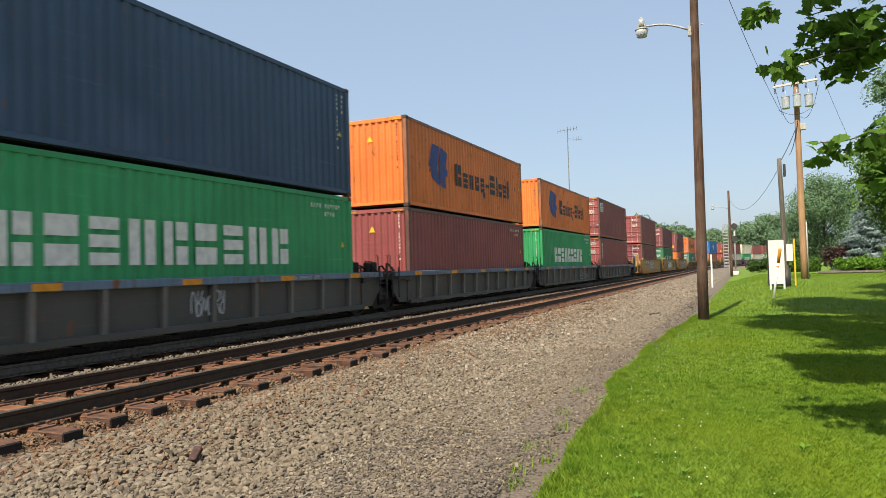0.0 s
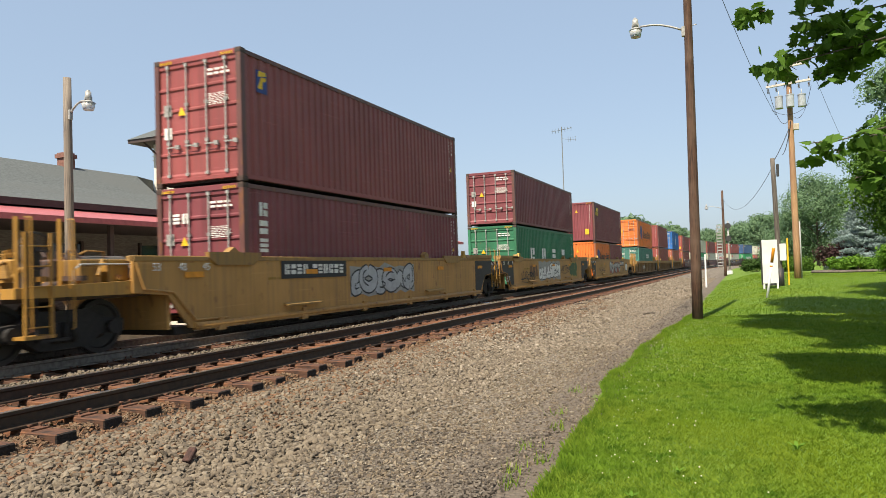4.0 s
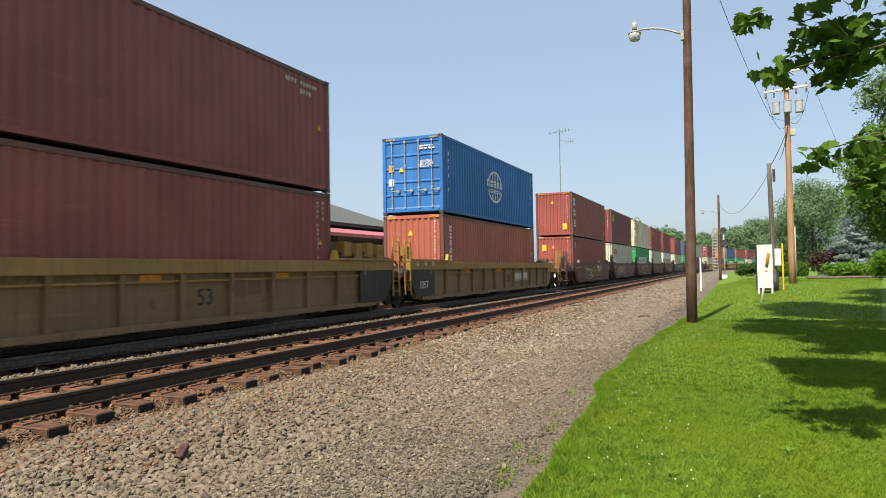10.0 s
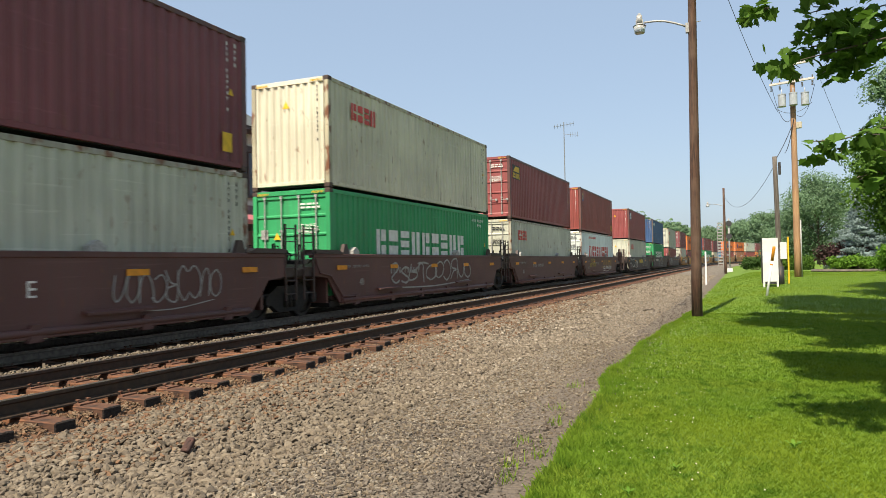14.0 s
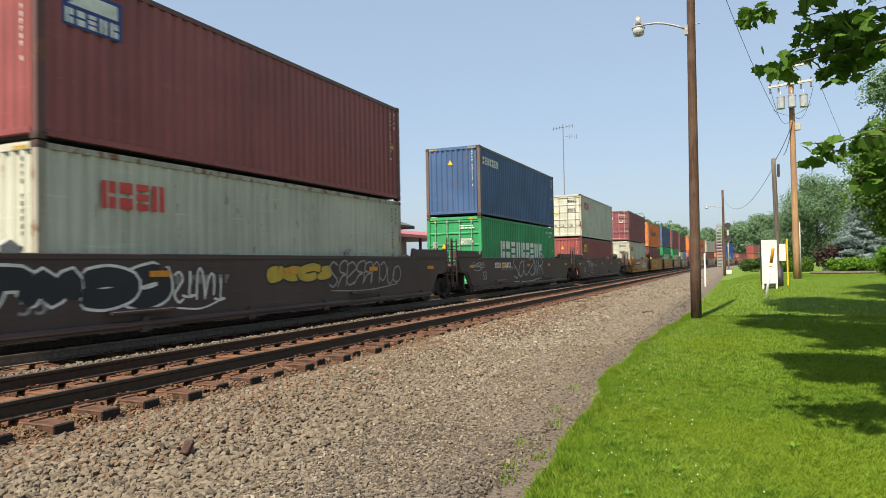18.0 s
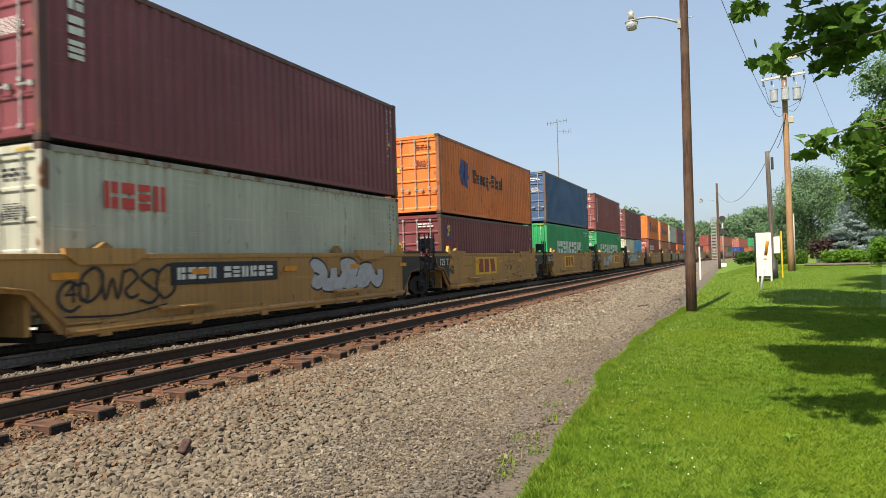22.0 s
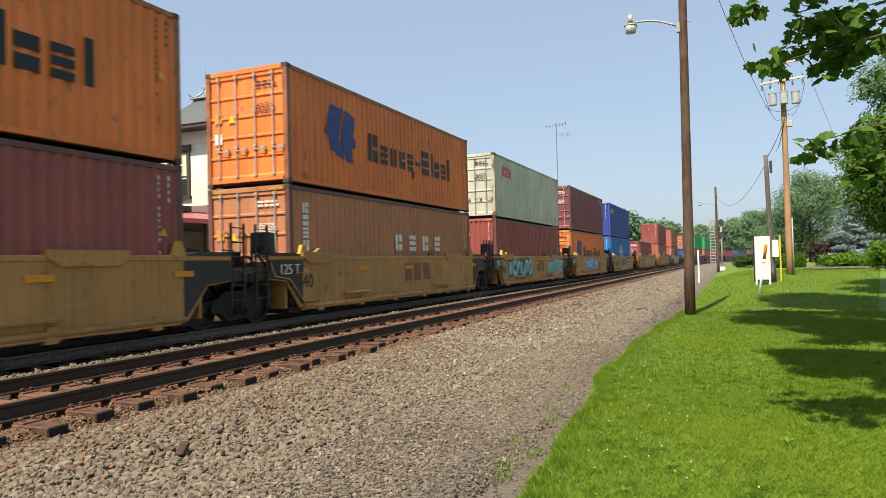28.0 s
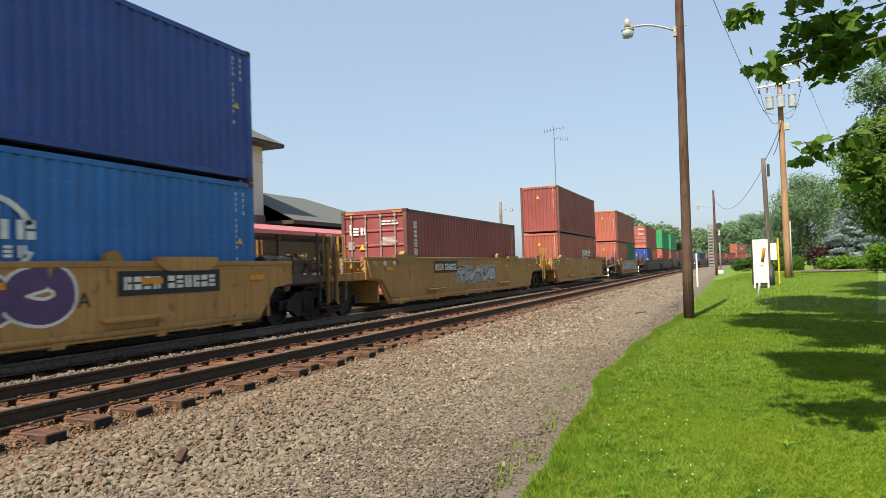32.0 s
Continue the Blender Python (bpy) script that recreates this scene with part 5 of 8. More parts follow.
def lamp_parts(parent, base, reach, side, drop=0.0):
    """A curved arm with a barn-light head. base: where the arm leaves the pole; side: -1 for -x."""
    x, y, z = base
    path = [(x + side * reach * t, y, z + 0.30 * math.sin(min(1.0, t * 1.25) * math.pi / 2)) for t in (0, 0.15, 0.3, 0.5, 0.7, 0.85, 1.0)]
    arm = part("arm", add_tube(bmesh.new(), path, 0.03, 8), M_GALV, parent, "curved grey steel arm")
    hx, hz = path[-1][0] + side * 0.12, path[-1][2] - 0.04
    head = bmesh.new()
    add_tube(head, [(hx, y, hz + 0.32), (hx, y, hz + 0.26)], 0.045, 10)
    add_tube(head, [(hx, y, hz + 0.27), (hx, y, hz + 0.02)], 0.08, 12, 0.095)
    add_tube(head, [(hx, y, hz + 0.02), (hx, y, hz - 0.05)], 0.10, 16, 0.195)
    add_box(head, hx - 0.10, y - 0.05, hz + 0.02, hx + 0.10, y + 0.05, hz + 0.13)
    part("lamp_head", head, M_GALV, parent, "round grey lamp housing")
    ref = bmesh.new()
    add_tube(ref, [(hx, y, hz - 0.05), (hx, y, hz - 0.16), (hx, y, hz - 0.25)], 0.185, 18, 0.14)
    part("refractor", ref, M_CLEAR, parent, "clear ribbed lamp bowl")
    br = add_box(bmesh.new(), x - 0.05, y - 0.06, z - 0.18, x + 0.05, y + 0.06, z + 0.1, 0.01)
    part("bracket", br, M_GALV, parent)


pole = thing("street_lamp", pose(-1.18, 20.9, ground_z(-1.18, 20.9)), "brown wooden pole with a curved lamp arm at the lawn's edge", "street lamp")
part("pole", pole_bm(12.2, 0.152, 0.10, (0.12, 0)), M_POLE, pole, "brown creosoted wooden pole")
lamp_parts(pole, (-0.05, -0.02, 8.25), 1.2, -1)
part("bolt", add_tube(bmesh.new(), [(0.1, 0, 8.35), (0.32, 0, 8.37)], 0.012, 6), M_GALV, pole)

UPX, UPY = 2.93, 43.8
UPZ = ground_z(UPX, UPY)
upole = thing("utility_pole", pose(UPX, UPY, UPZ), "tall orange-brown wooden utility pole with three grey transformers", "utility pole")
part("pole", pole_bm(12.5, 0.19, 0.13), M_POLE_NEW, upole, "orange-brown wooden pole with a dark foot")
M_ARM = rough_stuff("grey_crossarm_wood", (0.4, 0.37, 0.32), (0.55, 0.52, 0.47), 4, 0.8, (1, 12, 12))
for k, (z, w) in enumerate(((11.02, 1.17), (12.0, 1.0))):
    armx = part("crossarm", add_box(bmesh.new(), -w, -0.22, z - 0.06, w, -0.1, z + 0.06, 0.01), M_ARM, upole, "pale wooden crossarm")
    armx.matrix_basis = pose(0, 0, 0, 0, 0, -18)
    for x in (-w + 0.1, -w + 0.55, 0.55, w - 0.1):
        ins = bmesh.new()
        add_tube(ins, [(x, -0.16, z + 0.06), (x, -0.16, z + 0.22)], 0.04, 8, 0.025)
        if k == 0:
            for q in range(4):
                add_disc(ins, (x, -0.16, z - 0.14 - q * 0.07), 2, 0.055, 0.018, 10)
        part("insulator", ins, M_GALV if k else CAR["dark_web"], armx)
for x, y in ((-0.56, -0.25), (0.0, -0.42), (0.60, -0.2)):
    can = bmesh.new()
    add_tube(can, [(x, y, 9.62), (x, y, 9.66), (x, y, 10.24), (x, y, 10.28)], 0.205, 18)
    add_disc(can, (x, y, 10.3), 2, 0.22, 0.03, 18)
    add_tube(can, [(x, y, 10.28), (x, y, 10.62)], 0.04, 8, 0.02)
    add_box(can, x - 0.03, y, 9.8, x + 0.03, y + 0.3, 10.2)
    part("transformer", can, plain("grey_enamel", (0.36, 0.39, 0.41), 0.35), upole, "light grey cylindrical transformer")
for a, b, sag, r in (((-1.05, -0.2, 10.75), (-0.15, -0.25, 8.85), 0.75, 0.013), ((1.1, -0.2, 10.75), (0.15, -0.25, 9.1), 0.7, 0.013),
                     ((-0.95, -0.3, 9.6), (0.95, -0.25, 9.75), 0.45, 0.011), ((0, -0.2, 8.9), (-0.5, -0.2, 7.0), 0.35, 0.02)):
    line = [Vector(a).lerp(Vector(b), k / 10) - Vector((0, 0, sag * 4 * k / 10 * (1 - k / 10))) for k in range(11)]
    part("cable_loop", add_tube(bmesh.new(), line, r, 5), M_WIRE, upole, "black drooping cable")
part("meter_box", add_box(bmesh.new(), 0.1, -0.3, 8.35, 0.4, -0.05, 8.7, 0.02), plain("beige_box", (0.4, 0.36, 0.28)), upole)
part("conduit", add_tube(bmesh.new(), [(0.2, -0.12, 0), (0.2, -0.12, 3.2)], 0.035, 8), M_GALV, upole, "grey conduit")

SPX, SPY = 1.72, 36.7
spole = thing("short_pole", pose(SPX, SPY, ground_z(SPX, SPY)), "short grey weathered wooden pole with a cable", "utility pole")
part("pole", pole_bm(6.1, 0.13, 0.10, (-0.12, 0)), M_POLE_DARK, spole)
part("cable_box", add_box(bmesh.new(), 0.02, -0.16, 5.2, 0.14, -0.06, 5.8, 0.02), CAR["black"], spole)
part("foot_wrap", add_tube(bmesh.new(), [(0, 0, -0.2), (0, 0, 0.85)], 0.16, 12), CAR["black"], spole, "black sleeve at the foot")
part("notice_box", add_box(bmesh.new(), 0.0, -0.24, 1.2, 0.28, -0.14, 2.0, 0.01), M_WHITE, spole, "white box on the pole")

stk2 = thing("marker_post", pose(2.1, 37.2, ground_z(2.1, 37.2)), "slim yellow plastic marker post on the lawn", "marker post")
part("post", add_box(bmesh.new(), -0.035, -0.02, -0.2, 0.035, 0.02, 2.25, 0.01), INK["yellow"], stk2)

FPX, FPY = -1.5, 79.5
fpole = thing("street_lamp", pose(FPX, FPY, ground_z(FPX, FPY)), "slim wooden lamp pole beside the gravel way", "street lamp")
part("pole", pole_bm(9.1, 0.15, 0.11), M_POLE, fpole)
lamp_parts(fpole, (0, 0, 7.15), 1.5, -1)

# railway signal mast with ladder beyond the far lamp
mast = thing("railway_signal", pose(-1.5, 88, ground_z(-1.5, 88)), "grey railway signal mast with a ladder and black signal heads", "railway signal")
part("mast", add_tube(bmesh.new(), [(0.3, 0, -0.2), (0.3, 0, 6.3)], 0.09, 8), M_GALV, mast)
lad = bmesh.new()
for x in (-0.95, -0.4):
    add_box(lad, x - 0.03, -0.02, 0.8, x + 0.03, 0.02, 5.9)
for k in range(14):
    add_box(lad, -0.95, -0.02, 1.0 + k * 0.36, -0.4, 0.03, 1.14 + k * 0.36)
part("ladder", lad, M_GALV, mast, "grey steel ladder with wide rungs")
for z in (5.7, 4.2):
    hd = bmesh.new()
    add_tube(hd, [(0.3, -0.22, z), (0.3, -0.18, z)], 0.34, 18)
    add_box(hd, 0.12, -0.18, z - 0.3, 0.48, 0.12, z + 0.3, 0.04)
    part("signal_head", hd, CAR["black"], mast, "black round signal backing plate")
part("base", add_box(bmesh.new(), 0.0, -0.3, -0.1, 0.6, 0.3, 0.45, 0.03), M_WHITE, mast, "pale concrete base")

wp = thing("mile_post", pose(-2.05, 47.0, ground_z(-2.05, 47)), "slim white wooden post at the edge of the gravel", "marker post")
part("post", add_box(bmesh.new(), -0.05, -0.04, -0.3, 0.05, 0.04, 2.1, 0.01), M_WHITE, wp)

SGX, SGY = 1.22, 34.6
sg = thing("sandwich_board", pose(SGX, SGY, ground_z(SGX, SGY) + 0.12, 0, 0, 4), "tall white sandwich board standing on the lawn", "sign")
part("front_board", add_box(bmesh.new(), -0.32, -0.05, 0.12, 0.32, 0.0, 2.08, 0.008), M_WHITE, sg)
part("back_board", add_box(bmesh.new(), -0.32, 0.34, 0.12, 0.32, 0.39, 2.04, 0.008), M_WHITE, sg)
part("frame", add_box(add_box(bmesh.new(), -0.35, -0.03, 0.05, -0.32, 0.36, 2.06), -0.32, -0.03, 0.02, 0.32, 0.36, 0.12), CAR["black"], sg, "black edge frame")
for x in (-0.28, 0.28):
    part("leg", add_box(bmesh.new(), x - 0.04, -0.04, -0.16, x + 0.04, 0.02, 0.12, 0.01), M_WHITE, sg)

STX, STY = 0.87, 29.0
st = thing("leaning_stake", pose(STX, STY, ground_z(STX, STY), 0, 9, 0), "leaning white stake with an orange top in the lawn", "marker stake")
part("stake", add_tube(bmesh.new(), [(0, 0, -0.2), (0, 0, 1.35)], 0.045, 8), M_WHITE, st)
part("orange_sleeve", add_tube(bmesh.new(), [(0, 0, 1.35), (0, 0, 1.85), (0, 0, 1.9)], 0.055, 8), INK["amber"], st, "orange sleeve")
part("band", add_tube(bmesh.new(), [(0, 0, 1.18), (0, 0, 1.24)], 0.05, 8), INK["amber"], st, "orange band")


def cable(name, a, b, sag, r, label):
    pts = []
    for k in range(17):
        t = k / 16
        p = Vector(a).lerp(Vector(b), t)
        p.z -= sag * 4 * t * (1 - t)
        pts.append(p)
    ob = solid(name, add_tube(bmesh.new(), pts, r, 5), M_WIRE, label, "cable")
    return ob


cable("overhead_cable", (-1.05, 20.9, 11.5), (UPX - 0.75, UPY - 0.2, UPZ + 9.3), 0.45, 0.011, "black overhead cable between lamp pole and utility pole")
cable("overhead_cable", (SPX - 0.12, SPY, ground_z(SPX, SPY) + 5.7), (FPX, FPY, ground_z(FPX, FPY) + 8.3), 1.6, 0.012, "thin black cable sagging from the short pole")
cable("overhead_cable", (SPX - 0.1, SPY, ground_z(SPX, SPY) + 5.9), (UPX - 0.1, UPY, UPZ + 8.5), 0.1, 0.02, "black cable from the short pole up to the utility pole")
cable("overhead_cable", (UPX + 1.3, UPY - 0.6, UPZ + 11.0), (UPX + 14, UPY + 60, UPZ + 7.5), 1.2, 0.01, "thin overhead cable running on from the utility pole")

M_MAST = rough_stuff("dull_mast_steel", (0.13, 0.14, 0.15), (0.19, 0.20, 0.21), 3, 0.7)
ant = thing("antenna_mast", pose(-40, 172, -0.4), "thin lattice antenna mast with yagi aerials far behind the train", "antenna")
part("mast", add_tube(bmesh.new(), [(0, 0, 0), (0, 0, 36.6)], 0.15, 6, 0.11), M_MAST, ant)
yg = bmesh.new()
add_tube(yg, [(-2.6, 0, 35.6), (2.6, 0, 36.1)], 0.06, 5)
for k in range(7):
    x = -2.4 + k * 0.8
    add_tube(yg, [(x, -0.6, 35.7 + k * 0.07), (x, 0.6, 35.7 + k * 0.07)], 0.04, 4)
    add_tube(yg, [(x, 0, 35.1 + k * 0.07), (x, 0, 36.2 + k * 0.07)], 0.04, 4)
add_tube(yg, [(0, 0, 33.6), (3.6, 0, 33.0)], 0.05, 5)
for k in range(4):
    add_tube(yg, [(1.6 + k * 0.6, 0, 32.7), (1.6 + k * 0.6, 0, 33.9)], 0.04, 4)
tagged(part("aerial_array", yg, M_MAST, ant, "yagi aerials"), kind="stuff")

# ---- the station behind the train ----
M_STUCCO = rough_stuff("cream_stucco", (0.66, 0.62, 0.52), (0.74, 0.71, 0.62), 3, 0.9, None, 0.2, 0.005, (0.55, 0.52, 0.44), 0.4)
M_SHINGLE = rough_stuff("grey_slate_shingle", (0.062, 0.071, 0.070), (0.10, 0.111, 0.108), 9, 0.9, (1, 1, 3), 0.4, 0.01, (0.085, 0.092, 0.088), 0.5)
M_SLATE = rough_stuff("dark_tower_slate", (0.06, 0.07, 0.07), (0.10, 0.112, 0.11), 9, 0.9, (1, 1, 3), 0.4, 0.01)
M_TRIM = plain("dark_brown_trim", (0.06, 0.04, 0.035), 0.6)
M_REDMETAL = plain("faded_red_metal", (0.42, 0.125, 0.13), 0.5)
M_DKWALL = rough_stuff("dark_grey_boards", (0.13, 0.118, 0.105), (0.21, 0.192, 0.175), 5, 0.8, (1, 1, 8))
M_BRICK = rough_stuff("red_chimney_brick", (0.15, 0.065, 0.05), (0.22, 0.105, 0.08), 14, 0.9)
M_GLASS = material("window_glass", 0.05)[0]
M_GLASS.node_tree.nodes["Principled BSDF"].inputs["Base Color"].default_value = (0.03, 0.035, 0.04, 1)
M_BLIND = plain("cream_window_blind", (0.7, 0.62, 0.42), 0.8)
SX, TY0, TY1 = -22.0, 25.4, 29.3       # track face of the tower, its near and far walls
TX0 = SX - 3.95
Z0, EAVE = 3.3, 7.75


def flared_roof(bm, x0, y0, x1, y1, z0, z1, over, steps=7):
    """A hipped roof with a bell-cast flare, cut off flat at the top."""
    cx, cy = (x0 + x1) / 2, (y0 + y1) / 2
    rings = []
    for k in range(steps + 1):
        t = k / steps
        f = (1 - t) ** 1.45 * (1 - 0.13) + 0.13
        hx, hy, z = ((x1 - x0) / 2 + over) * f, ((y1 - y0) / 2 + over) * f, z0 + (z1 - z0) * t ** 0.92
        rings.append([bm.verts.new(p) for p in ((cx - hx, cy - hy, z), (cx + hx, cy - hy, z), (cx + hx, cy + hy, z), (cx - hx, cy + hy, z))])
    for a, b in zip(rings, rings[1:]):
        for k in range(4):
            bm.faces.new((a[k], a[(k + 1) % 4], b[(k + 1) % 4], b[k]))
    bm.faces.new(rings[-1])
    bm.faces.new(rings[0][::-1])
    return bm


def station():
    s = thing("station_building", pose(0, 0, 0), "cream stucco station with square tower, slate roofs and red-edged canopy", "station")
    part("tower_wall", add_box(bmesh.new(), TX0, TY0, 0, SX, TY1, EAVE), M_STUCCO, s, "cream stucco tower")
    part("plinth", add_box(bmesh.new(), TX0 - 0.06, TY0 - 0.06, 0, SX + 0.06, TY1 + 0.06, 4.25), plain("dusty_purple_band", (0.22, 0.13, 0.13)), s, "brownish band below the tower")
    for z in (6.95, 7.15, 7.35):
        part("moulding", add_box(bmesh.new(), TX0 - 0.04, TY0 - 0.04, z, SX + 0.04, TY1 + 0.04, z + 0.05), M_STUCCO, s)
    part("eave", add_box(bmesh.new(), TX0 - 0.8, TY0 - 0.8, EAVE, SX + 0.8, TY1 + 0.8, EAVE + 0.16), M_TRIM, s, "dark eave board")
    part("tower_roof", flared_roof(bmesh.new(), TX0, TY0, SX, TY1, EAVE + 0.17, 9.75, 0.85), M_SLATE, s, "flared dark slate roof")
    fin = bmesh.new()
    cx, cy = (TX0 + SX) / 2, (TY0 + TY1) / 2
    add_tube(fin, [(cx, cy, 9.7), (cx, cy, 10.3)], 0.13, 8, 0.05)
    add_tube(fin, [(cx, cy, 10.25), (cx, cy, 10.45)], 0.07, 8, 0.10)
    add_tube(fin, [(cx, cy, 10.45), (cx, cy, 11.4)], 0.03, 6, 0.008)
    for a in range(4):
        dx, dy = math.cos(a * math.pi / 2 + 0.78), math.sin(a * math.pi / 2 + 0.78)
        add_tube(fin, [(cx + dx * 0.66, cy + dy * 0.66, 9.86), (cx + dx * 0.82, cy + dy * 0.82, 9.95), (cx + dx * 0.72, cy + dy * 0.72, 9.8), (cx + dx * 0.4, cy + dy * 0.4, 9.9), (cx + dx * 0.16, cy + dy * 0.16, 10.12), (cx + dx * 0.06, cy + dy * 0.06, 10.4)], 0.05, 5)
    add_box(fin, cx - 0.55, cy - 0.55, 9.72, cx + 0.55, cy + 0.55, 9.78)
    part("finial", fin, rough_stuff("weathered_zinc", (0.20, 0.225, 0.22), (0.30, 0.33, 0.32), 8, 0.6), s, "grey iron finial and cresting")
    # windows of the tower: one on each seen side
    for face in (0, 1):
        if face == 0:
            m = pose((TX0 + SX) / 2 + 0.05, TY0, 0)
        else:
            m = pose(SX, (TY0 + TY1) / 2, 0, 0, 0, 90)
        w = part("window", add_box(add_box(add_box(add_box(bmesh.new(), -0.66, -0.1, 4.74, -0.5, 0.02, 7.0), 0.5, -0.1, 4.74, 0.66, 0.02, 7.0), -0.72, -0.13, 6.85, 0.72, 0.02, 7.14), -0.7, -0.16, 4.62, 0.7, 0.02, 4.75), M_TRIM, s, "tall dark-framed window")
        w.matrix_basis = m
        for x0 in (-0.5, 0.04):
            pn = part("pane", add_box(bmesh.new(), x0, -0.03, 4.75, x0 + 0.46, -0.01, 6.85), M_GLASS, w)
            if face == 0:
                part("blind", add_box(bmesh.new(), x0 + 0.04, -0.045, 5.55, x0 + 0.42, -0.034, 6.75), M_BLIND, w, "cream blind")
        part("mullion", add_box(bmesh.new(), -0.05, -0.08, 4.75, 0.05, 0, 6.85), M_TRIM, w)
        part("glazing_bar", add_box(bmesh.new(), -0.5, -0.06, 5.62, 0.5, 0, 5.7), M_TRIM, w)
    part("downpipe", add_tube(bmesh.new(), [(TX0 + 0.1, TY0 - 0.7, EAVE), (TX0 + 0.35, TY0 - 0.12, 7.2), (TX0 + 0.35, TY0 - 0.08, 4.3)], 0.05, 6), M_TRIM, s, "dark downpipe")
    # long low wing before the tower and a shorter one beyond it
    rf = bmesh.new()
    add_prism(rf, [(-19.6, 3.78), (-20.8, 4.16), (-22.2, 4.68), (-24.8, 5.88), (-30.0, 3.78), (-30.0, 3.7), (-19.6, 3.7)], 1, -14.0, 20.6)
    part("roof", rf, M_SHINGLE, s, "long grey slate roof")
    hip = bmesh.new()
    cut = ((-19.6, 20.9, 3.78), (-20.8, 21.5, 4.16), (-22.2, 21.94, 4.68), (-24.8, 23.25, 5.88))
    low = [hip.verts.new((x, 20.6, z)) for x, y, z in cut]
    far_edge = [hip.verts.new(q) for q in cut]
    for k in range(3):
        hip.faces.new((low[k], far_edge[k], far_edge[k + 1], low[k + 1]))
    back = [hip.verts.new(q) for q in ((-26.0, 25.38, 6.0), (-25.9, 25.38, 5.3), (-30, 25.38, 3.78), (-30, 20.6, 3.78))]
    hip.faces.new((far_edge[3], back[1], back[0]))
    hip.faces.new((low[3], far_edge[3], back[0], back[2], back[3]))
    foot = [hip.verts.new((x, y, 3.6)) for x, y, z in cut]
    for k in range(3):
        hip.faces.new((far_edge[k], foot[k], foot[k + 1], far_edge[k + 1]))
    part("roof_hip", hip, M_SHINGLE, s)
    rf2 = bmesh.new()
    v = [rf2.verts.new(p) for p in ((-20.2, 29.32, 3.95), (-20.2, 42.5, 3.95), (-28, 42.5, 3.95), (-28, 29.32, 3.95), (-24, 29.32, 5.8), (-24, 36.0, 5.8))]
    for q in ((0, 1, 5, 4), (1, 2, 5), (2, 3, 4, 5)):
        rf2.faces.new([v[k] for k in q])
    part("roof", rf2, M_SHINGLE, s, "hipped grey slate roof")
    part("soffit", add_box(bmesh.new(), -28, 29.3, 3.75, -20.2, 42.5, 3.94), M_TRIM, s)
    part("wall", add_box(bmesh.new(), -28.5, -14, -0.35, -22.3, 25.3, 3.9), M_DKWALL, s, "dark grey-brown boarded wall")
    part("wall", add_box(bmesh.new(), -28.5, 29.4, -0.35, -22.3, 45.5, 3.74), M_DKWALL, s, "dark grey-brown boarded wall")
    part("eave", add_box(bmesh.new(), -19.75, -14, 3.56, -19.5, 21.3, 3.77), M_TRIM, s, "dark eave board")
    part("canopy", add_box(bmesh.new(), -22.3, -14, 3.01, -18.2, 46.0, 3.15), M_TRIM, s, "canopy over the platform")
    part("canopy_edge", add_prism(bmesh.new(), [(-18.2, 2.99), (-18.05, 2.99), (-18.05, 3.15), (-19.72, 3.54), (-19.72, 3.48), (-18.2, 3.12)], 1, -14.0, 46.0), M_REDMETAL, s, "faded red metal canopy edge")
    for k in range(13):
        part("canopy_post", add_box(bmesh.new(), -18.6, -12 + k * 4.7, -0.35, -18.45, -11.85 + k * 4.7, 3.0, 0.01), M_TRIM, s)
    for k in range(9):
        y = -11 + k * 4.0
        if y < 24:
            d = part("window", add_box(bmesh.new(), -22.3, y, 0.9, -22.22, y + 1.2, 2.6), M_GLASS, s)
            part("window_frame", add_box(add_box(bmesh.new(), -22.3, y - 0.1, 0.8, -22.18, y, 2.7), -22.3, y + 1.2, 0.8, -22.18, y + 1.3, 2.7), M_TRIM, d)
    ch = bmesh.new()
    add_box(ch, -25.05, 19.5, 5.2, -24.6, 19.95, 6.42)
    add_box(ch, -25.11, 19.44, 6.2, -24.54, 20.01, 6.36)
    part("chimney", ch, M_BRICK, s, "red brick chimney")
    return s


station()
plat = solid("platform", add_box(bmesh.new(), -22.2, -14, -0.5, -14.2, 60, -0.12), rough_stuff("pale_platform_paving", (0.42, 0.38, 0.30), (0.5, 0.46, 0.38), 5, 0.9), "pale paved station platform", "platform", kind="structure")
bl = thing("street_lamp", pose(-17.7, 14.14, -0.12), "grey wooden lamp pole on the station platform", "street lamp")
part("pole", pole_bm(7.25, 0.145, 0.11), M_POLE_GREY, bl)
lamp_parts(bl, (0.1, 0, 6.2), 0.62, 1)
bl2 = thing("street_lamp", pose(-21.0, 66.0, -0.3), "grey wooden lamp pole beyond the station", "street lamp")
part("pole", pole_bm(8.0, 0.17, 0.14), M_POLE_GREY, bl2)
lamp_parts(bl2, (0.1, 0, 7.0), 0.9, 1)

# ---- trees and shrubs ----


def leaf_material(name, c1, c2, c3):
    m, n, l, b = material(name, 0.7)
    b.inputs["Specular IOR Level"].default_value = 0.2
    g = n.new("ShaderNodeNewGeometry")
    c = mix(n, l, g.outputs["Random Per Island"], c1, c2)
    t = noise_node(n, l, 0.8, 3)
    c = mix(n, l, ramp(n, l, t.outputs[0], 0.4, 0.7), c, c3)
    l.new(c, b.inputs["Base Color"])
    tr = n.new("ShaderNodeBsdfTranslucent")
    l.new(c, tr.inputs["Color"])
    ms = n.new("ShaderNodeMixShader")
    ms.inputs[0].default_value = 0.35
    l.new(b.outputs[0], ms.inputs[1]), l.new(tr.outputs[0], ms.inputs[2])
    l.new(ms.outputs[0], n["Material Output"].inputs["Surface"])
    return m


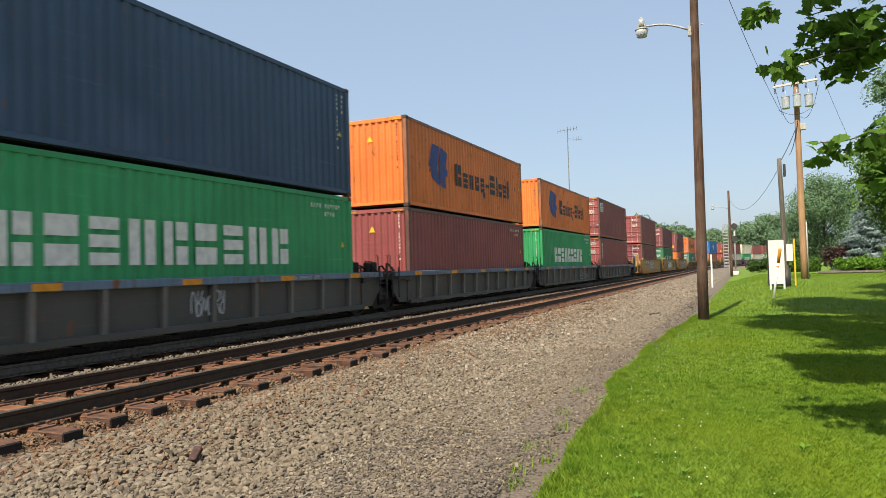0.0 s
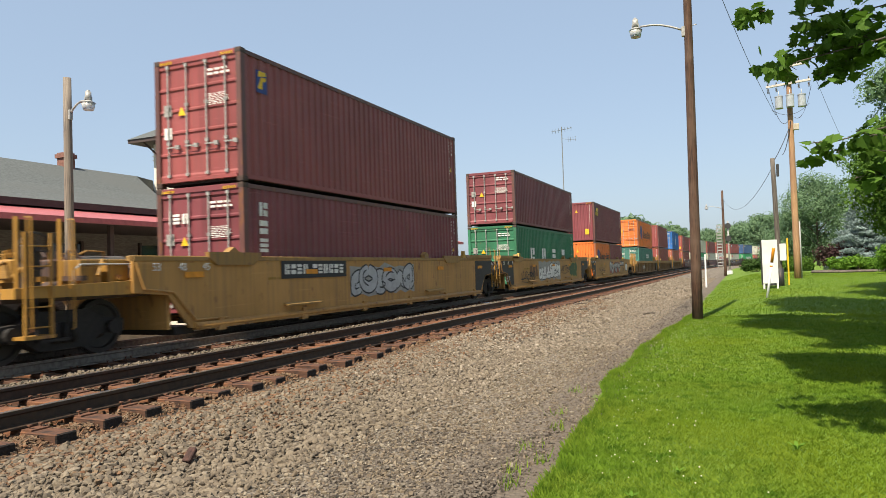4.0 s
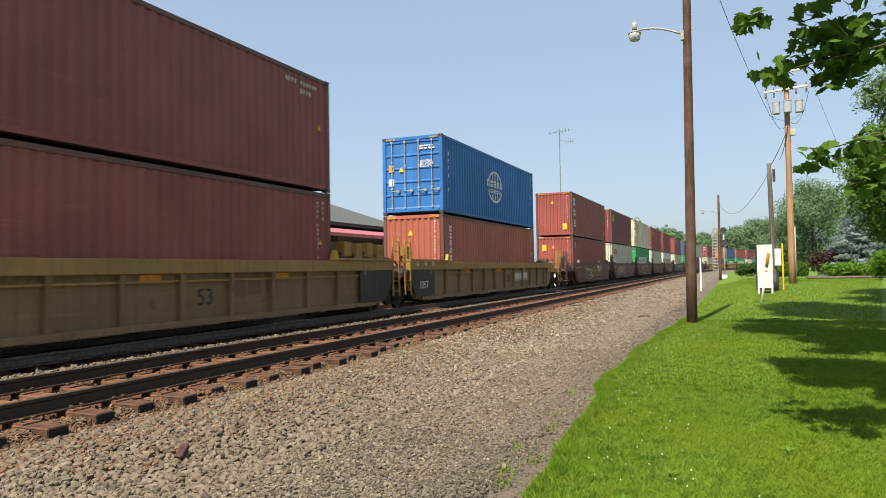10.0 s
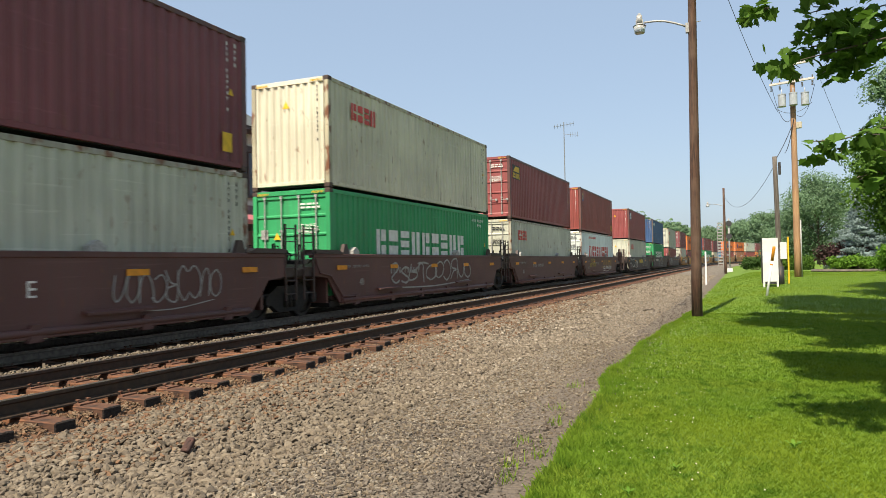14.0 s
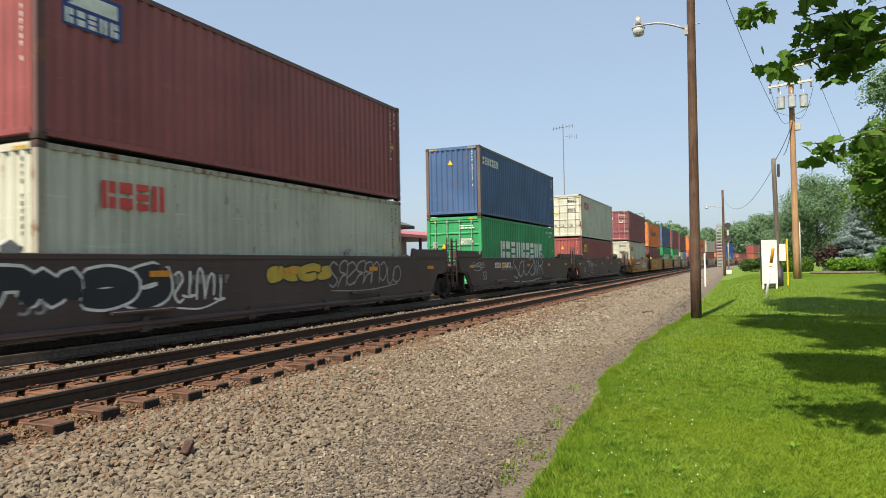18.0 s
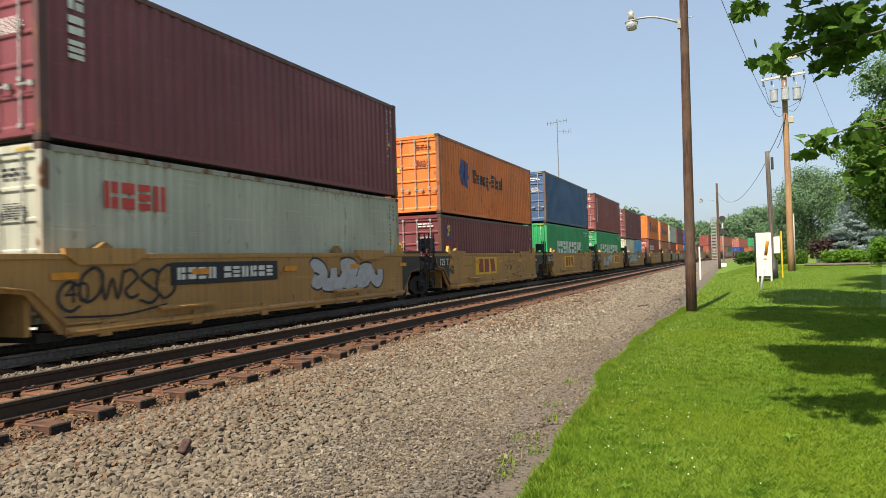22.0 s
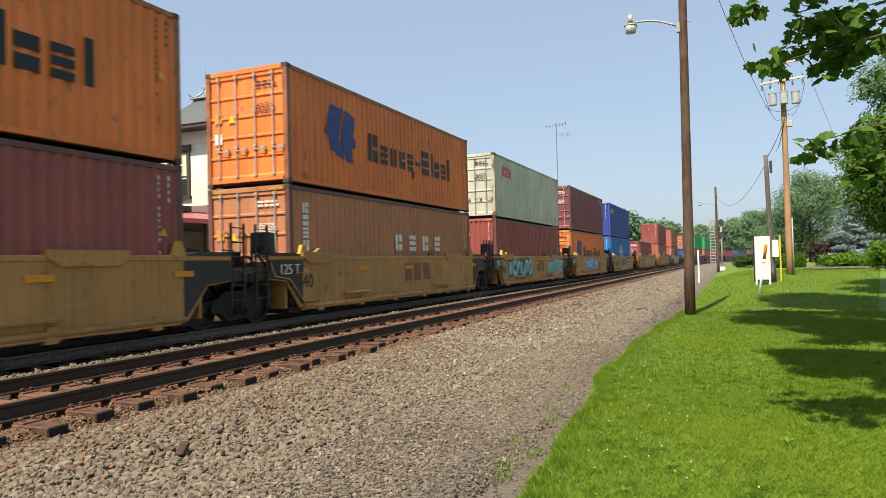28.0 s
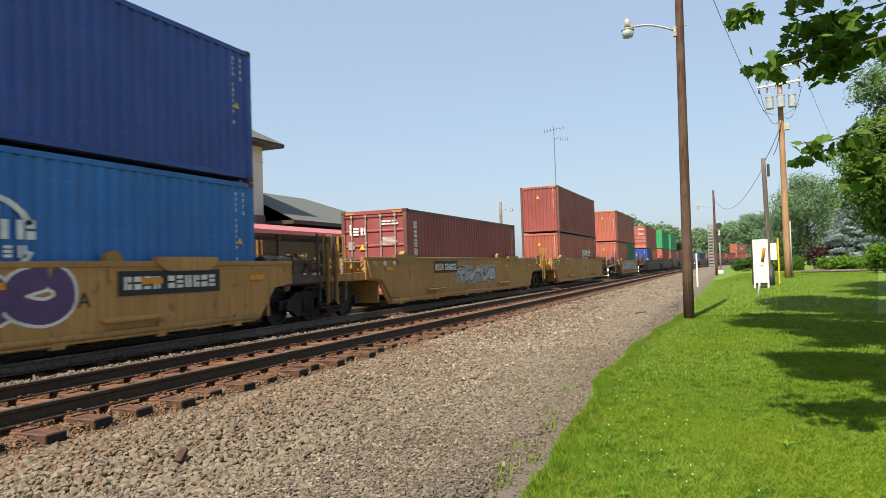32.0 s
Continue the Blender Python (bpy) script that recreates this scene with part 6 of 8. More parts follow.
M_LEAF = leaf_material("maple_leaf", (0.055, 0.125, 0.016), (0.12, 0.22, 0.035), (0.075, 0.155, 0.02))
# distance haze is put into this paler, bluer leaf colour
M_LEAF_FAR = leaf_material("hazed_far_foliage", (0.100, 0.185, 0.095), (0.185, 0.280, 0.150), (0.13, 0.215, 0.118))
M_LEAF_DARK = leaf_material("dark_foliage", (0.03, 0.075, 0.016), (0.07, 0.13, 0.03), (0.045, 0.095, 0.02))
M_LEAF_BLUE = leaf_material("blue_spruce_needles", (0.20, 0.27, 0.26), (0.32, 0.40, 0.385), (0.15, 0.21, 0.20))
M_LEAF_RED = leaf_material("purple_leaf", (0.055, 0.028, 0.03), (0.095, 0.05, 0.05), (0.05, 0.04, 0.03))
M_LEAF_LIME = leaf_material("bright_shrub_leaf", (0.07, 0.17, 0.015), (0.14, 0.26, 0.03), (0.09, 0.2, 0.02))
M_BARK = rough_stuff("grey_brown_bark", (0.05, 0.04, 0.03), (0.12, 0.10, 0.08), 6, 0.95, (3, 3, 0.7), 0.8, 0.03)


def foliage_mesh(blobs, n, size, seed, flat=0.3):
    """Many small leaf-clump blades scattered in the shells of rounded limbs. blobs: centre and radii."""
    r = np.random.default_rng(seed)
    w = np.array([b[3] * b[4] * b[5] for b in blobs]) ** 0.67
    pick = r.choice(len(blobs), n, p=w / w.sum())
    B = np.array(blobs)[pick]
    d = r.normal(size=(n, 3))
    d /= np.linalg.norm(d, axis=1)[:, None]
    rad = r.uniform(0.55, 1.08, n) ** 0.6
    inner = np.arange(n) < n // 6
    rad[inner] *= 0.55
    rad *= 1 + 0.25 * np.sin(d[:, 0] * 7 + pick) * np.sin(d[:, 2] * 6 + pick * 2)
    c = B[:, :3] + d * B[:, 3:6] * rad[:, None]
    nrm = d + r.normal(size=(n, 3)) * 0.7 + np.array([0, 0, flat])
    nrm /= np.linalg.norm(nrm, axis=1)[:, None]
    u = np.cross(nrm, r.normal(size=(n, 3)))
    u /= np.linalg.norm(u, axis=1)[:, None]
    v = np.cross(nrm, u)
    s = size * np.where(inner, 2.0, 1.0)[:, None] * r.uniform(0.6, 1.35, n)[:, None]
    pts = np.stack([c - u * s, c + v * s * 0.55 - nrm * s * 0.12, c + u * s, c - v * s * 0.55 + nrm * s * 0.1], 1).reshape(-1, 3)
    me = bpy.data.meshes.new("foliage")
    me.from_pydata(pts.tolist(), [], [(4 * k, 4 * k + 1, 4 * k + 2, 4 * k + 3) for k in range(n)])
    return me


def crown_blobs(h, r, lo, k, seed):
    q = random.Random(seed)
    out = []
    for _ in range(k):
        t = q.random()
        z = lo + (h - lo) * (0.08 + 0.84 * t)
        rr = r * math.sin(math.pi * (0.18 + 0.72 * (z - lo) / (h - lo)))
        a = q.uniform(0, 2 * math.pi)
        d = rr * q.uniform(0.2, 0.75)
        s = r * q.uniform(0.25, 0.42)
        out.append((d * math.cos(a), d * math.sin(a), z, s * 1.1, s * 1.1, s * 0.85))
    return out


def trunk_bm(h, r0, blobs, seed):
    q = random.Random(seed)
    bm = bmesh.new()
    add_tube(bm, [(0.03 * k * q.uniform(-1, 1), 0.03 * k * q.uniform(-1, 1), -0.3 + h * 0.8 * k / 6) for k in range(7)], r0, 10, r0 * 0.3)
    for b in blobs[::2]:
        z = max(h * 0.2, b[2] * 0.62)
        add_tube(bm, [(0, 0, z), (b[0] * 0.45, b[1] * 0.45, z + (b[2] - z) * 0.6), (b[0] * 0.9, b[1] * 0.9, b[2])], r0 * 0.35, 6, r0 * 0.08)
    return bm


def tree(x, y, h, r, mat, label, n, size, seed, lo=None, clumps=22, group="", trunk=0.25, z=None):
    t = thing("tree", pose(x, y, ground_z(x, y) if z is None else z), label, "tree", group)
    bl = crown_blobs(h, r, lo if lo is not None else h * 0.22, clumps, seed)
    part("trunk", trunk_bm(h, trunk, bl, seed), M_BARK, t)
    part("crown", foliage_mesh(bl, n, size, seed), mat, t, "leafy crown")
    return t


def polar(az, dist):
    return dist * math.sin(radians(az)), dist * math.cos(radians(az))


FAR_LABEL = "broad green deciduous tree in full summer leaf"
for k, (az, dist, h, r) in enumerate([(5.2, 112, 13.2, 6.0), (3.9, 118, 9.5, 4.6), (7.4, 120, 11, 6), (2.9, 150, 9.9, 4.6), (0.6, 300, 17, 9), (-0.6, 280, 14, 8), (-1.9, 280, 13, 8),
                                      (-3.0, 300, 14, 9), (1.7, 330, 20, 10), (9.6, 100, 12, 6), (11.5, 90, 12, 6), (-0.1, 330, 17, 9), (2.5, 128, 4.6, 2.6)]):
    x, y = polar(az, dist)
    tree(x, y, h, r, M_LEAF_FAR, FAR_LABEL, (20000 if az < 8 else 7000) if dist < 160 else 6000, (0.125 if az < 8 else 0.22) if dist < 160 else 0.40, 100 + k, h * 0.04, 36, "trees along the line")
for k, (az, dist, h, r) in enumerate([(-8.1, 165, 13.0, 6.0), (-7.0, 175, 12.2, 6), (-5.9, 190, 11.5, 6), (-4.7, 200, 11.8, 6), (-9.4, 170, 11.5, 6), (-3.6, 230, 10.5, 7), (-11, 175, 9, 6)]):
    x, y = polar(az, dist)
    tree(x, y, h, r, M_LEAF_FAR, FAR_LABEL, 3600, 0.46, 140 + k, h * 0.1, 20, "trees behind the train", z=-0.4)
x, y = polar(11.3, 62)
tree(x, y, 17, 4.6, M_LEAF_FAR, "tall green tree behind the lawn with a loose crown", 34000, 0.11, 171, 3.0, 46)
x, y = polar(11.3, 33)
tree(x, y, 6.9, 2.5, M_LEAF, "dark dense tree at the far side of the lawn", 26000, 0.08, 172, 2.2, 50)


def spruce(x, y, h, r, seed):
    t = thing("spruce_tree", pose(x, y, ground_z(x, y)), "pale blue-grey spruce tree on the lawn", "tree")
    q = random.Random(seed)
    bl = []
    for k in range(90):
        z = h * (0.04 + 0.92 * (k / 90))
        rr = r * (1 - z / h) ** 0.85
        a = k * 2.4
        d = rr * q.uniform(0.55, 0.95)
        bl.append((d * math.cos(a), d * math.sin(a), z - d * 0.12, 0.5 + rr * 0.16, 0.5 + rr * 0.16, 0.16 + rr * 0.03))
    part("trunk", add_tube(bmesh.new(), [(0, 0, -0.3), (0, 0, h * 0.95)], 0.16, 8, 0.02), M_BARK, t)
    part("crown", foliage_mesh(bl, 20000, 0.085, seed, 0.1), M_LEAF_BLUE, t, "drooping blue-grey needle boughs")


spruce(*polar(8.3, 60), 7.2, 2.7, 5)


def shrub(x, y, w, d, h, mat, label, n, size, seed, name="shrub"):
    s = thing(name, pose(x, y, ground_z(x, y)), label, "shrub")
    q = random.Random(seed)
    bl = [(q.uniform(-w, w) * 0.75, q.uniform(-d, d) * 0.75, h * q.uniform(0.3, 0.72), w * 0.35 + 0.1, d * 0.35 + 0.1, h * 0.3) for _ in range(14)]
    part("foliage", foliage_mesh(bl, n, size, seed), mat, s)
    st = bmesh.new()
    for k in range(5):
        add_tube(st, [(q.uniform(-w, w) * 0.2, q.uniform(-d, d) * 0.2, -0.1), (bl[k][0], bl[k][1], bl[k][2])], 0.03, 5)
    part("stem_cluster", st, M_BARK, s)


def hedge(az0, az1, dist, h, seed):
    x0, y0 = polar(az0, dist)
    x1, _ = polar(az1, dist)
    s = thing("hedge", pose((x0 + x1) / 2, y0, ground_z((x0 + x1) / 2, y0)), "clipped low dark green hedge across the lawn", "hedge")
    w = (x1 - x0) / 2
    bl = [(-w + (k + 0.5) * 2 * w / 10, 0, h * 0.5, w / 8, 0.6, h * 0.52) for k in range(10)]
    part("foliage", foliage_mesh(bl, 7000, 0.07, seed), M_LEAF, s)
    part("inner_twig_mass", add_box(bmesh.new(), -w * 0.95, -0.3, 0, w * 0.95, 0.3, h * 0.55), M_LEAF_DARK, s)


hedge(1.9, 4.9, 66, 1.25, 31)
hx, hy = polar(1.15, 70)
shrub(hx, hy, 1.3, 0.9, 1.3, M_LEAF_DARK, "rounded dark green bush beside the hedge", 2500, 0.11, 32)
for k, (az, dist, w, h, mat, lab) in enumerate([(6.6, 60, 1.9, 2.2, M_LEAF_RED, "dark purple-leaved shrub in the flower bed"), (7.0, 58, 1.4, 1.3, M_LEAF_LIME, "bright green leafy perennial in the flower bed"),
                                                (8.2, 57, 1.7, 1.2, M_LEAF_LIME, "bright green leafy perennial in the flower bed"), (10.2, 50, 1.2, 1.9, M_LEAF_LIME, "rounded green bush on the lawn"),
                                                (8.2, 62, 1.4, 1.9, M_LEAF_RED, "dark purple-leaved shrub in the flower bed")]):
    sx, sy = polar(az, dist)
    shrub(sx, sy, w, 0.9, h, mat, lab, 2600, 0.10, 40 + k)
bx, by = polar(7.4, 57)
solid("flower_bed_edge", add_tube(bmesh.new(), [(2.6 * math.cos(a * math.pi / 8) + bx, 1.4 * math.sin(a * math.pi / 8) + by, ground_z(bx, by) + 0.08) for a in range(17)], 0.13, 6), rough_stuff("bed_stone", (0.07, 0.055, 0.047), (0.13, 0.105, 0.09), 5), "low stone edging round the flower bed", "edging")


# ---- spray paint and stencils on the cars ----
def on_unit(n):
    """The unit and the depth of its near side's paint."""
    kind = UNIT_KIND[n]
    return UNITS[n], 1.275 if kind in "BR" else 1.402


UNIT_KIND = {1: "B", 2: "B", 3: "B", 4: "B", 29: "S", 30: "S", 31: "Y", 32: "L", 33: "L"}
UNIT_KIND.update({k: "S" for k in (5, 6, 7)}), UNIT_KIND.update({k: "R" for k in (8, 9, 10)}), UNIT_KIND.update({k: "K" for k in range(11, 16)})
UNIT_KIND.update({k: "L" for k in (16, 17, 18)}), UNIT_KIND.update({k: "Y" for k in range(19, 29)})


STROKES = [  # spray-can strokes in a unit square
    [(0.9, 0.82), (0.5, 1), (0.1, 0.72), (0.08, 0.3), (0.5, 0), (0.92, 0.2)],
    [(0.05, 0), (0.15, 0.7), (0.5, 1), (0.85, 0.7), (0.95, 0)],
    [(0, 1), (0.22, 0.05), (0.5, 0.75), (0.78, 0.05), (1, 1)],
    [(0.5, 1), (0.08, 0.75), (0.08, 0.25), (0.5, 0), (0.92, 0.25), (0.92, 0.75), (0.52, 0.99)],
    [(0.1, 0), (0.12, 1), (0.75, 0.95), (0.8, 0.62), (0.2, 0.5), (0.6, 0.4), (0.95, 0)],
    [(0.9, 0.88), (0.4, 1), (0.1, 0.75), (0.5, 0.5), (0.9, 0.25), (0.5, 0), (0.05, 0.12)],
    [(0.0, 0.9), (0.5, 0.98), (1, 0.92), (0.55, 0.9), (0.5, 0.4), (0.42, 0)]]


def smooth_line(pts, k=4):
    """A rounded line through the given points."""
    q = [pts[0]] + pts + [pts[-1]]
    out = []
    for a, b, c, d in zip(q, q[1:], q[2:], q[3:]):
        for i in range(k):
            t = i / k
            out.append(tuple(0.5 * (2 * b[j] + (c[j] - a[j]) * t + (2 * a[j] - 5 * b[j] + 4 * c[j] - d[j]) * t * t + (3 * b[j] - a[j] - 3 * c[j] + d[j]) * t ** 3) for j in (0, 1)))
    return out + [pts[-1]]


def band(bm, pts, w, x):
    """A strip of paint of width w along a line on the near side."""
    rows = []
    for i, p in enumerate(pts):
        a, b = pts[max(0, i - 1)], pts[min(len(pts) - 1, i + 1)]
        l = math.hypot(b[0] - a[0], b[1] - a[1]) or 1e-3
        ny, nz = -(b[1] - a[1]) / l * w / 2, (b[0] - a[0]) / l * w / 2
        if i in (0, len(pts) - 1):
            ny, nz = ny * 0.7, nz * 0.7
        rows.append((bm.verts.new((x + 0.00004 * i, p[0] + ny, p[1] + nz)), bm.verts.new((x + 0.00004 * i, p[0] - ny, p[1] - nz))))
    for a, b in zip(rows, rows[1:]):
        bm.faces.new((a[0], a[1], b[1], b[0]))


def letters_of(r, y0, y1, z0, z1, n, fat, rim):
    """Lines for n spray-painted figures side by side, each within its own cell."""
    w, h = (y1 - y0) / n, z1 - z0
    for k in range(n):
        shape = STROKES[(r.randrange(7) + k) % 7]
        if r.random() < 0.5:
            shape = [(1 - a, b) for a, b in shape]
        if r.random() < 0.45:
            shape = [(a, 1 - b) for a, b in shape]
        wide = r.uniform(0.85, 1.35)
        tilt, lift, tall = r.uniform(-0.15, 0.4), r.uniform(0, 0.4), r.uniform(0.6, 0.98)
        lift = min(lift, 2 * (0.99 - tall))
        m = fat / 2 + rim
        yield smooth_line([(min(y1 - m, max(y0 + m, y0 + (k + 0.5 + wide * (a - 0.5)) * w + tilt * (b - 0.5) * w)), z0 + m + (h - 2 * m) * (lift * 0.5 + b * tall)) for a, b in shape])


def bubbles(n, y0, y1, z0, z1, fill, edge, letters, seed):
    """Fat rounded spray-painted figures with a dark or light edge."""
    u, x = on_unit(n)
    r = random.Random(seed)
    back = bmesh.new()
    fat = min(0.52 * (y1 - y0) / letters, 0.34 * (z1 - z0))
    for k, line in enumerate(letters_of(r, y0, y1, z0, z1, letters, fat, 0.05)):
        lift = 0.003 * (k % 3)
        front = bmesh.new()
        band(front, line, fat, x + 0.006 + lift)
        part("graffiti", front, INK[fill], u, "fat spray-painted graffiti figure")
        band(back, line, fat + 0.10, x + 0.003 + lift)
    part("graffiti_edge", back, INK[edge], u)


def scrawl(n, y0, y1, z0, z1, ink, w, turns, seed):
    """Thin spray-painted tag: quick joined strokes."""
    u, x = on_unit(n)
    r = random.Random(seed)
    bm = bmesh.new()
    for k, line in enumerate(letters_of(r, y0, y1, z0, z1, turns, w, 0)):
        band(bm, line, w, x + 0.017 + 0.002 * (k % 2))
    if y1 - y0 > 1.2:                          # a quick line under it
        band(bm, smooth_line([(y0 + 0.1, z0 - 0.05), ((y0 + y1) / 2, z0 - 0.1), (y1 - 0.2, z0 + 0.02)]), w * 0.7, x + 0.016)
    part("graffiti_scrawl", bm, INK[ink], u, "thin spray-painted scrawl")


def shards(n, y0, y1, z0, z1, fill, edge, k_n, seed):
    """A crowded spray-painted piece: a ragged ground with interlocking outlined figures on it."""
    u, x = on_unit(n)
    r = random.Random(seed)
    ground, lines, glints = bmesh.new(), bmesh.new(), bmesh.new()
    m, h = 2 * k_n, z1 - z0
    top = [(y0 + (y1 - y0) * q / m, z1 - r.uniform(0, 0.16) * h) for q in range(m + 1)]
    low = [(y0 + (y1 - y0) * q / m, z0 + r.uniform(0, 0.16) * h) for q in range(m + 1)]
    add_prism(ground, top + low[::-1], 0, x + 0.002, x + 0.004)
    part("graffiti_edge", ground, INK[edge if edge != "black" else "grey"], u)
    fat = min(0.5 * (y1 - y0) / k_n, 0.30 * h)
    for k, line in enumerate(letters_of(r, y0, y1, z0, z1, k_n, fat, 0.05)):
        front = bmesh.new()
        band(front, line, fat, x + 0.008 + 0.004 * (k % 2))
        part("graffiti", front, INK[fill], u, "spray-painted graffiti figure")
        band(lines, line, fat + 0.09, x + 0.0055 + 0.004 * (k % 2))
        band(glints, [(a + fat * 0.2, b + fat * 0.12) for a, b in line[2:len(line) // 2]], fat * 0.16, x + 0.0155)
    part("graffiti_line", lines, INK["black"], u)
    part("graffiti_line", glints, INK["white" if fill not in ("white", "silver") else "rust_red" if edge == "rust_red" else "aqua" if edge == "aqua" else "black"], u)


def number_plate(n, y0, y1, z, ink="white", back="black"):
    u, x = on_unit(n)
    h = 0.3
    if back:
        part("number_panel", add_box(bmesh.new(), x + 0.012, y0, z - h * 0.7, x + 0.015, y1, z + h * 0.7), INK[back], u)
    part("number_bars", word_bars("UUUU UUUUUU", h * 0.75, 0.22, (y1 - y0) * 0.9), INK[ink], u).matrix_basis = pose(x + 0.016, (y0 + y1) / 2, z - h * 0.37)


def owner_slant(n, y0, y1, z0, z1):
    """The car owner's mark: slanting dull gold blocks over a long tapered stroke."""
    u, x = on_unit(n)
    bm = bmesh.new()
    w = (y1 - y0) / 4
    for k in range(4):
        a = y0 + k * w
        add_prism(bm, [(a + 0.02, z0 + 0.2), (a + w * 0.84, z0 + 0.2), (a + w * 1.04, z1), (a + w * 0.22, z1)], 0, x + 0.001, x + 0.003)
    add_prism(bm, [(y0 - w * 0.9, z0 - 0.02), (y1 - w * 0.2, z0 + 0.07), (y1, z0 + 0.14), (y0 - w * 0.5, z0 + 0.13)], 0, x + 0.001, x + 0.003)
    part("owner_mark", bm, INK["dull_gold"], u, "dull gold slanting owner's mark")


def owner_panel(n, y0, y1, faded=False):
    """The car owner's mark: a yellow field with plain red-brown bars."""
    u, x = on_unit(n)
    z0, z1 = 0.67, 1.36
    if not faded:
        part("owner_panel", add_box(bmesh.new(), x + 0.001, y0, z0, x + 0.004, y1, z1), INK["yellow"], u)
    w = y1 - y0
    bm = bmesh.new()
    for k in range(3):
        a = y0 + w * (0.14 + 0.26 * k)
        add_prism(bm, [(a, z1 - 0.06), (a + w * 0.2, z1 - 0.06), (a + w * (0.2 if k < 2 else 0.26), z0 + 0.08), (a + w * (0.0 if k < 2 else 0.06), z0 + 0.08)], 0, x + 0.005, x + 0.008)
    part("owner_mark", bm, INK["faded_brown" if faded else "rust_red"], u, "plain red-brown bars of an owner's mark")


scrawl(1, 0.05, 1.0, 0.45, 1.0, "silver", 0.035, 6, 1)
scrawl(2, -2.0, 3.5, 1.11, 1.2, "black", 0.02, 14, 2)
scrawl(3, 2.0, 4.4, 0.5, 0.95, "silver", 0.03, 7, 3)
scrawl(4, -1.0, 2.6, 0.5, 0.95, "grey", 0.03, 9, 4)
number_plate(5, -5.1, -2.3, 1.35)
shards(5, -2.1, 1.8, 0.55, 1.5, "silver", "black", 6, 5)
scrawl(6, -6.2, -3.7, 0.6, 1.05, "black", 0.05, 9, 6)
owner_panel(6, -4.8, -3.05, True)
shards(6, -3.0, 1.6, 0.45, 1.55, "white", "black", 6, 7)
scrawl(6, 1.7, 3.9, 0.9, 1.3, "black", 0.05, 6, 8)
bubbles(6, 3.9, 6.0, 0.5, 1.5, "dark_green", "olive", 3, 9)
shards(7, -1.6, 3.6, 0.45, 1.5, "grey", "rust_red", 6, 10)
number_plate(7, 3.5, 5.5, 1.3)
bubbles(7, 6.4, 7.6, 0.5, 1.4, "white", "black", 1, 11)
scrawl(7, 4.6, 5.6, 0.55, 0.95, "black", 0.04, 4, 12)
scrawl(7, -6.0, -3.5, 0.7, 1.1, "black", 0.04, 5, 13)
number_plate(8, -4.1, -1.7, 0.85, "white", "grey")
owner_panel(9, 1.9, 3.9, True)
number_plate(10, 2.1, 4.5, 0.85, "white", "grey")
owner_slant(11, -0.5, 3.1, 0.55, 1.15)
scrawl(11, -2.9, -0.6, 0.5, 1.2, "white", 0.035, 4, 15)
scrawl(11, 1.2, 3.1, 1.05, 1.4, "white", 0.04, 9, 16)
scrawl(12, -4.6, 0.4, 0.4, 1.45, "silver", 0.075, 6, 17)
scrawl(12, 2.4, 5.0, 0.6, 1.3, "grey", 0.03, 9, 18)
scrawl(13, -3.2, 3.4, 0.6, 1.4, "grey", 0.06, 10, 19)
number_plate(15, -4.6, -2.2, 0.95, "olive", None)
owner_slant(15, 0.5, 4.2, 0.7, 1.3)
scrawl(15, 0.4, 3.9, 0.55, 0.85, "white", 0.04, 15, 21)
scrawl(15, -4.2, -2.7, 1.1, 1.4, "olive", 0.05, 6, 22)
bubbles(16, -7.4, -3.6, 0.5, 1.45, "black", "white", 4, 23)
scrawl(16, -3.6, -2.2, 0.6, 1.3, "white", 0.05, 5, 24)
bubbles(16, -0.9, 1.8, 0.85, 1.4, "gold", "black", 4, 25)
scrawl(16, 1.6, 5.6, 0.7, 1.4, "grey", 0.05, 9, 26)
number_plate(17, -5.2, -2.7, 1.2, "white", None)
scrawl(17, -2.5, 2.7, 0.5, 1.75, "silver", 0.055, 6, 27)
scrawl(17, -7.7, -6.4, 1.1, 1.35, "silver", 0.035, 7, 28)
scrawl(18, -5.1, -3.5, 0.5, 1.45, "silver", 0.04, 4, 29)
scrawl(18, -5.6, -4.8, 1.2, 1.45, "silver", 0.03, 4, 30)
number_plate(19, -3.7, -0.5, 1.15)
bubbles(19, 0.7, 4.6, 0.5, 1.45, "silver", "black", 5, 31)
scrawl(19, -6.0, -3.6, 0.6, 1.4, "black", 0.05, 6, 32)
owner_panel(20, -3.1, -0.45)
scrawl(20, 0.5, 4.0, 0.7, 1.2, "black", 0.02, 7, 33)
owner_panel(21, -2.75, 0.0)
owner_panel(22, 0.75, 3.8)
bubbles(22, -4.5, 0.6, 0.42, 1.5, "silver", "black", 6, 34)
shards(23, -5.3, 0.2, 0.5, 1.5, "silver", "aqua", 6, 35)
number_plate(23, 0.5, 3.1, 1.15)
number_plate(24, -2.0, 0.8, 1.15)
owner_panel(25, -0.6, 1.9, True)
shards(26, -5.0, -0.9, 0.42, 1.5, "aqua", "dark_green", 6, 36)
owner_panel(26, -0.3, 1.6, True)
shards(26, 2.2, 6.1, 0.45, 1.5, "aqua", "black", 6, 37)
shards(27, -2.5, 2.0, 0.5, 1.45, "sky", "black", 7, 38)
scrawl(27, 2.0, 3.5, 0.6, 1.1, "black", 0.04, 6, 39)
bubbles(27, 0.6, 1.8, 0.5, 1.2, "silver", "grey", 2, 40)
bubbles(28, -5.0, -3.1, 0.5, 1.35, "dark_green", "silver", 4, 41)
bubbles(28, -1.7, 1.4, 0.5, 1.55, "violet", "white", 3, 42)
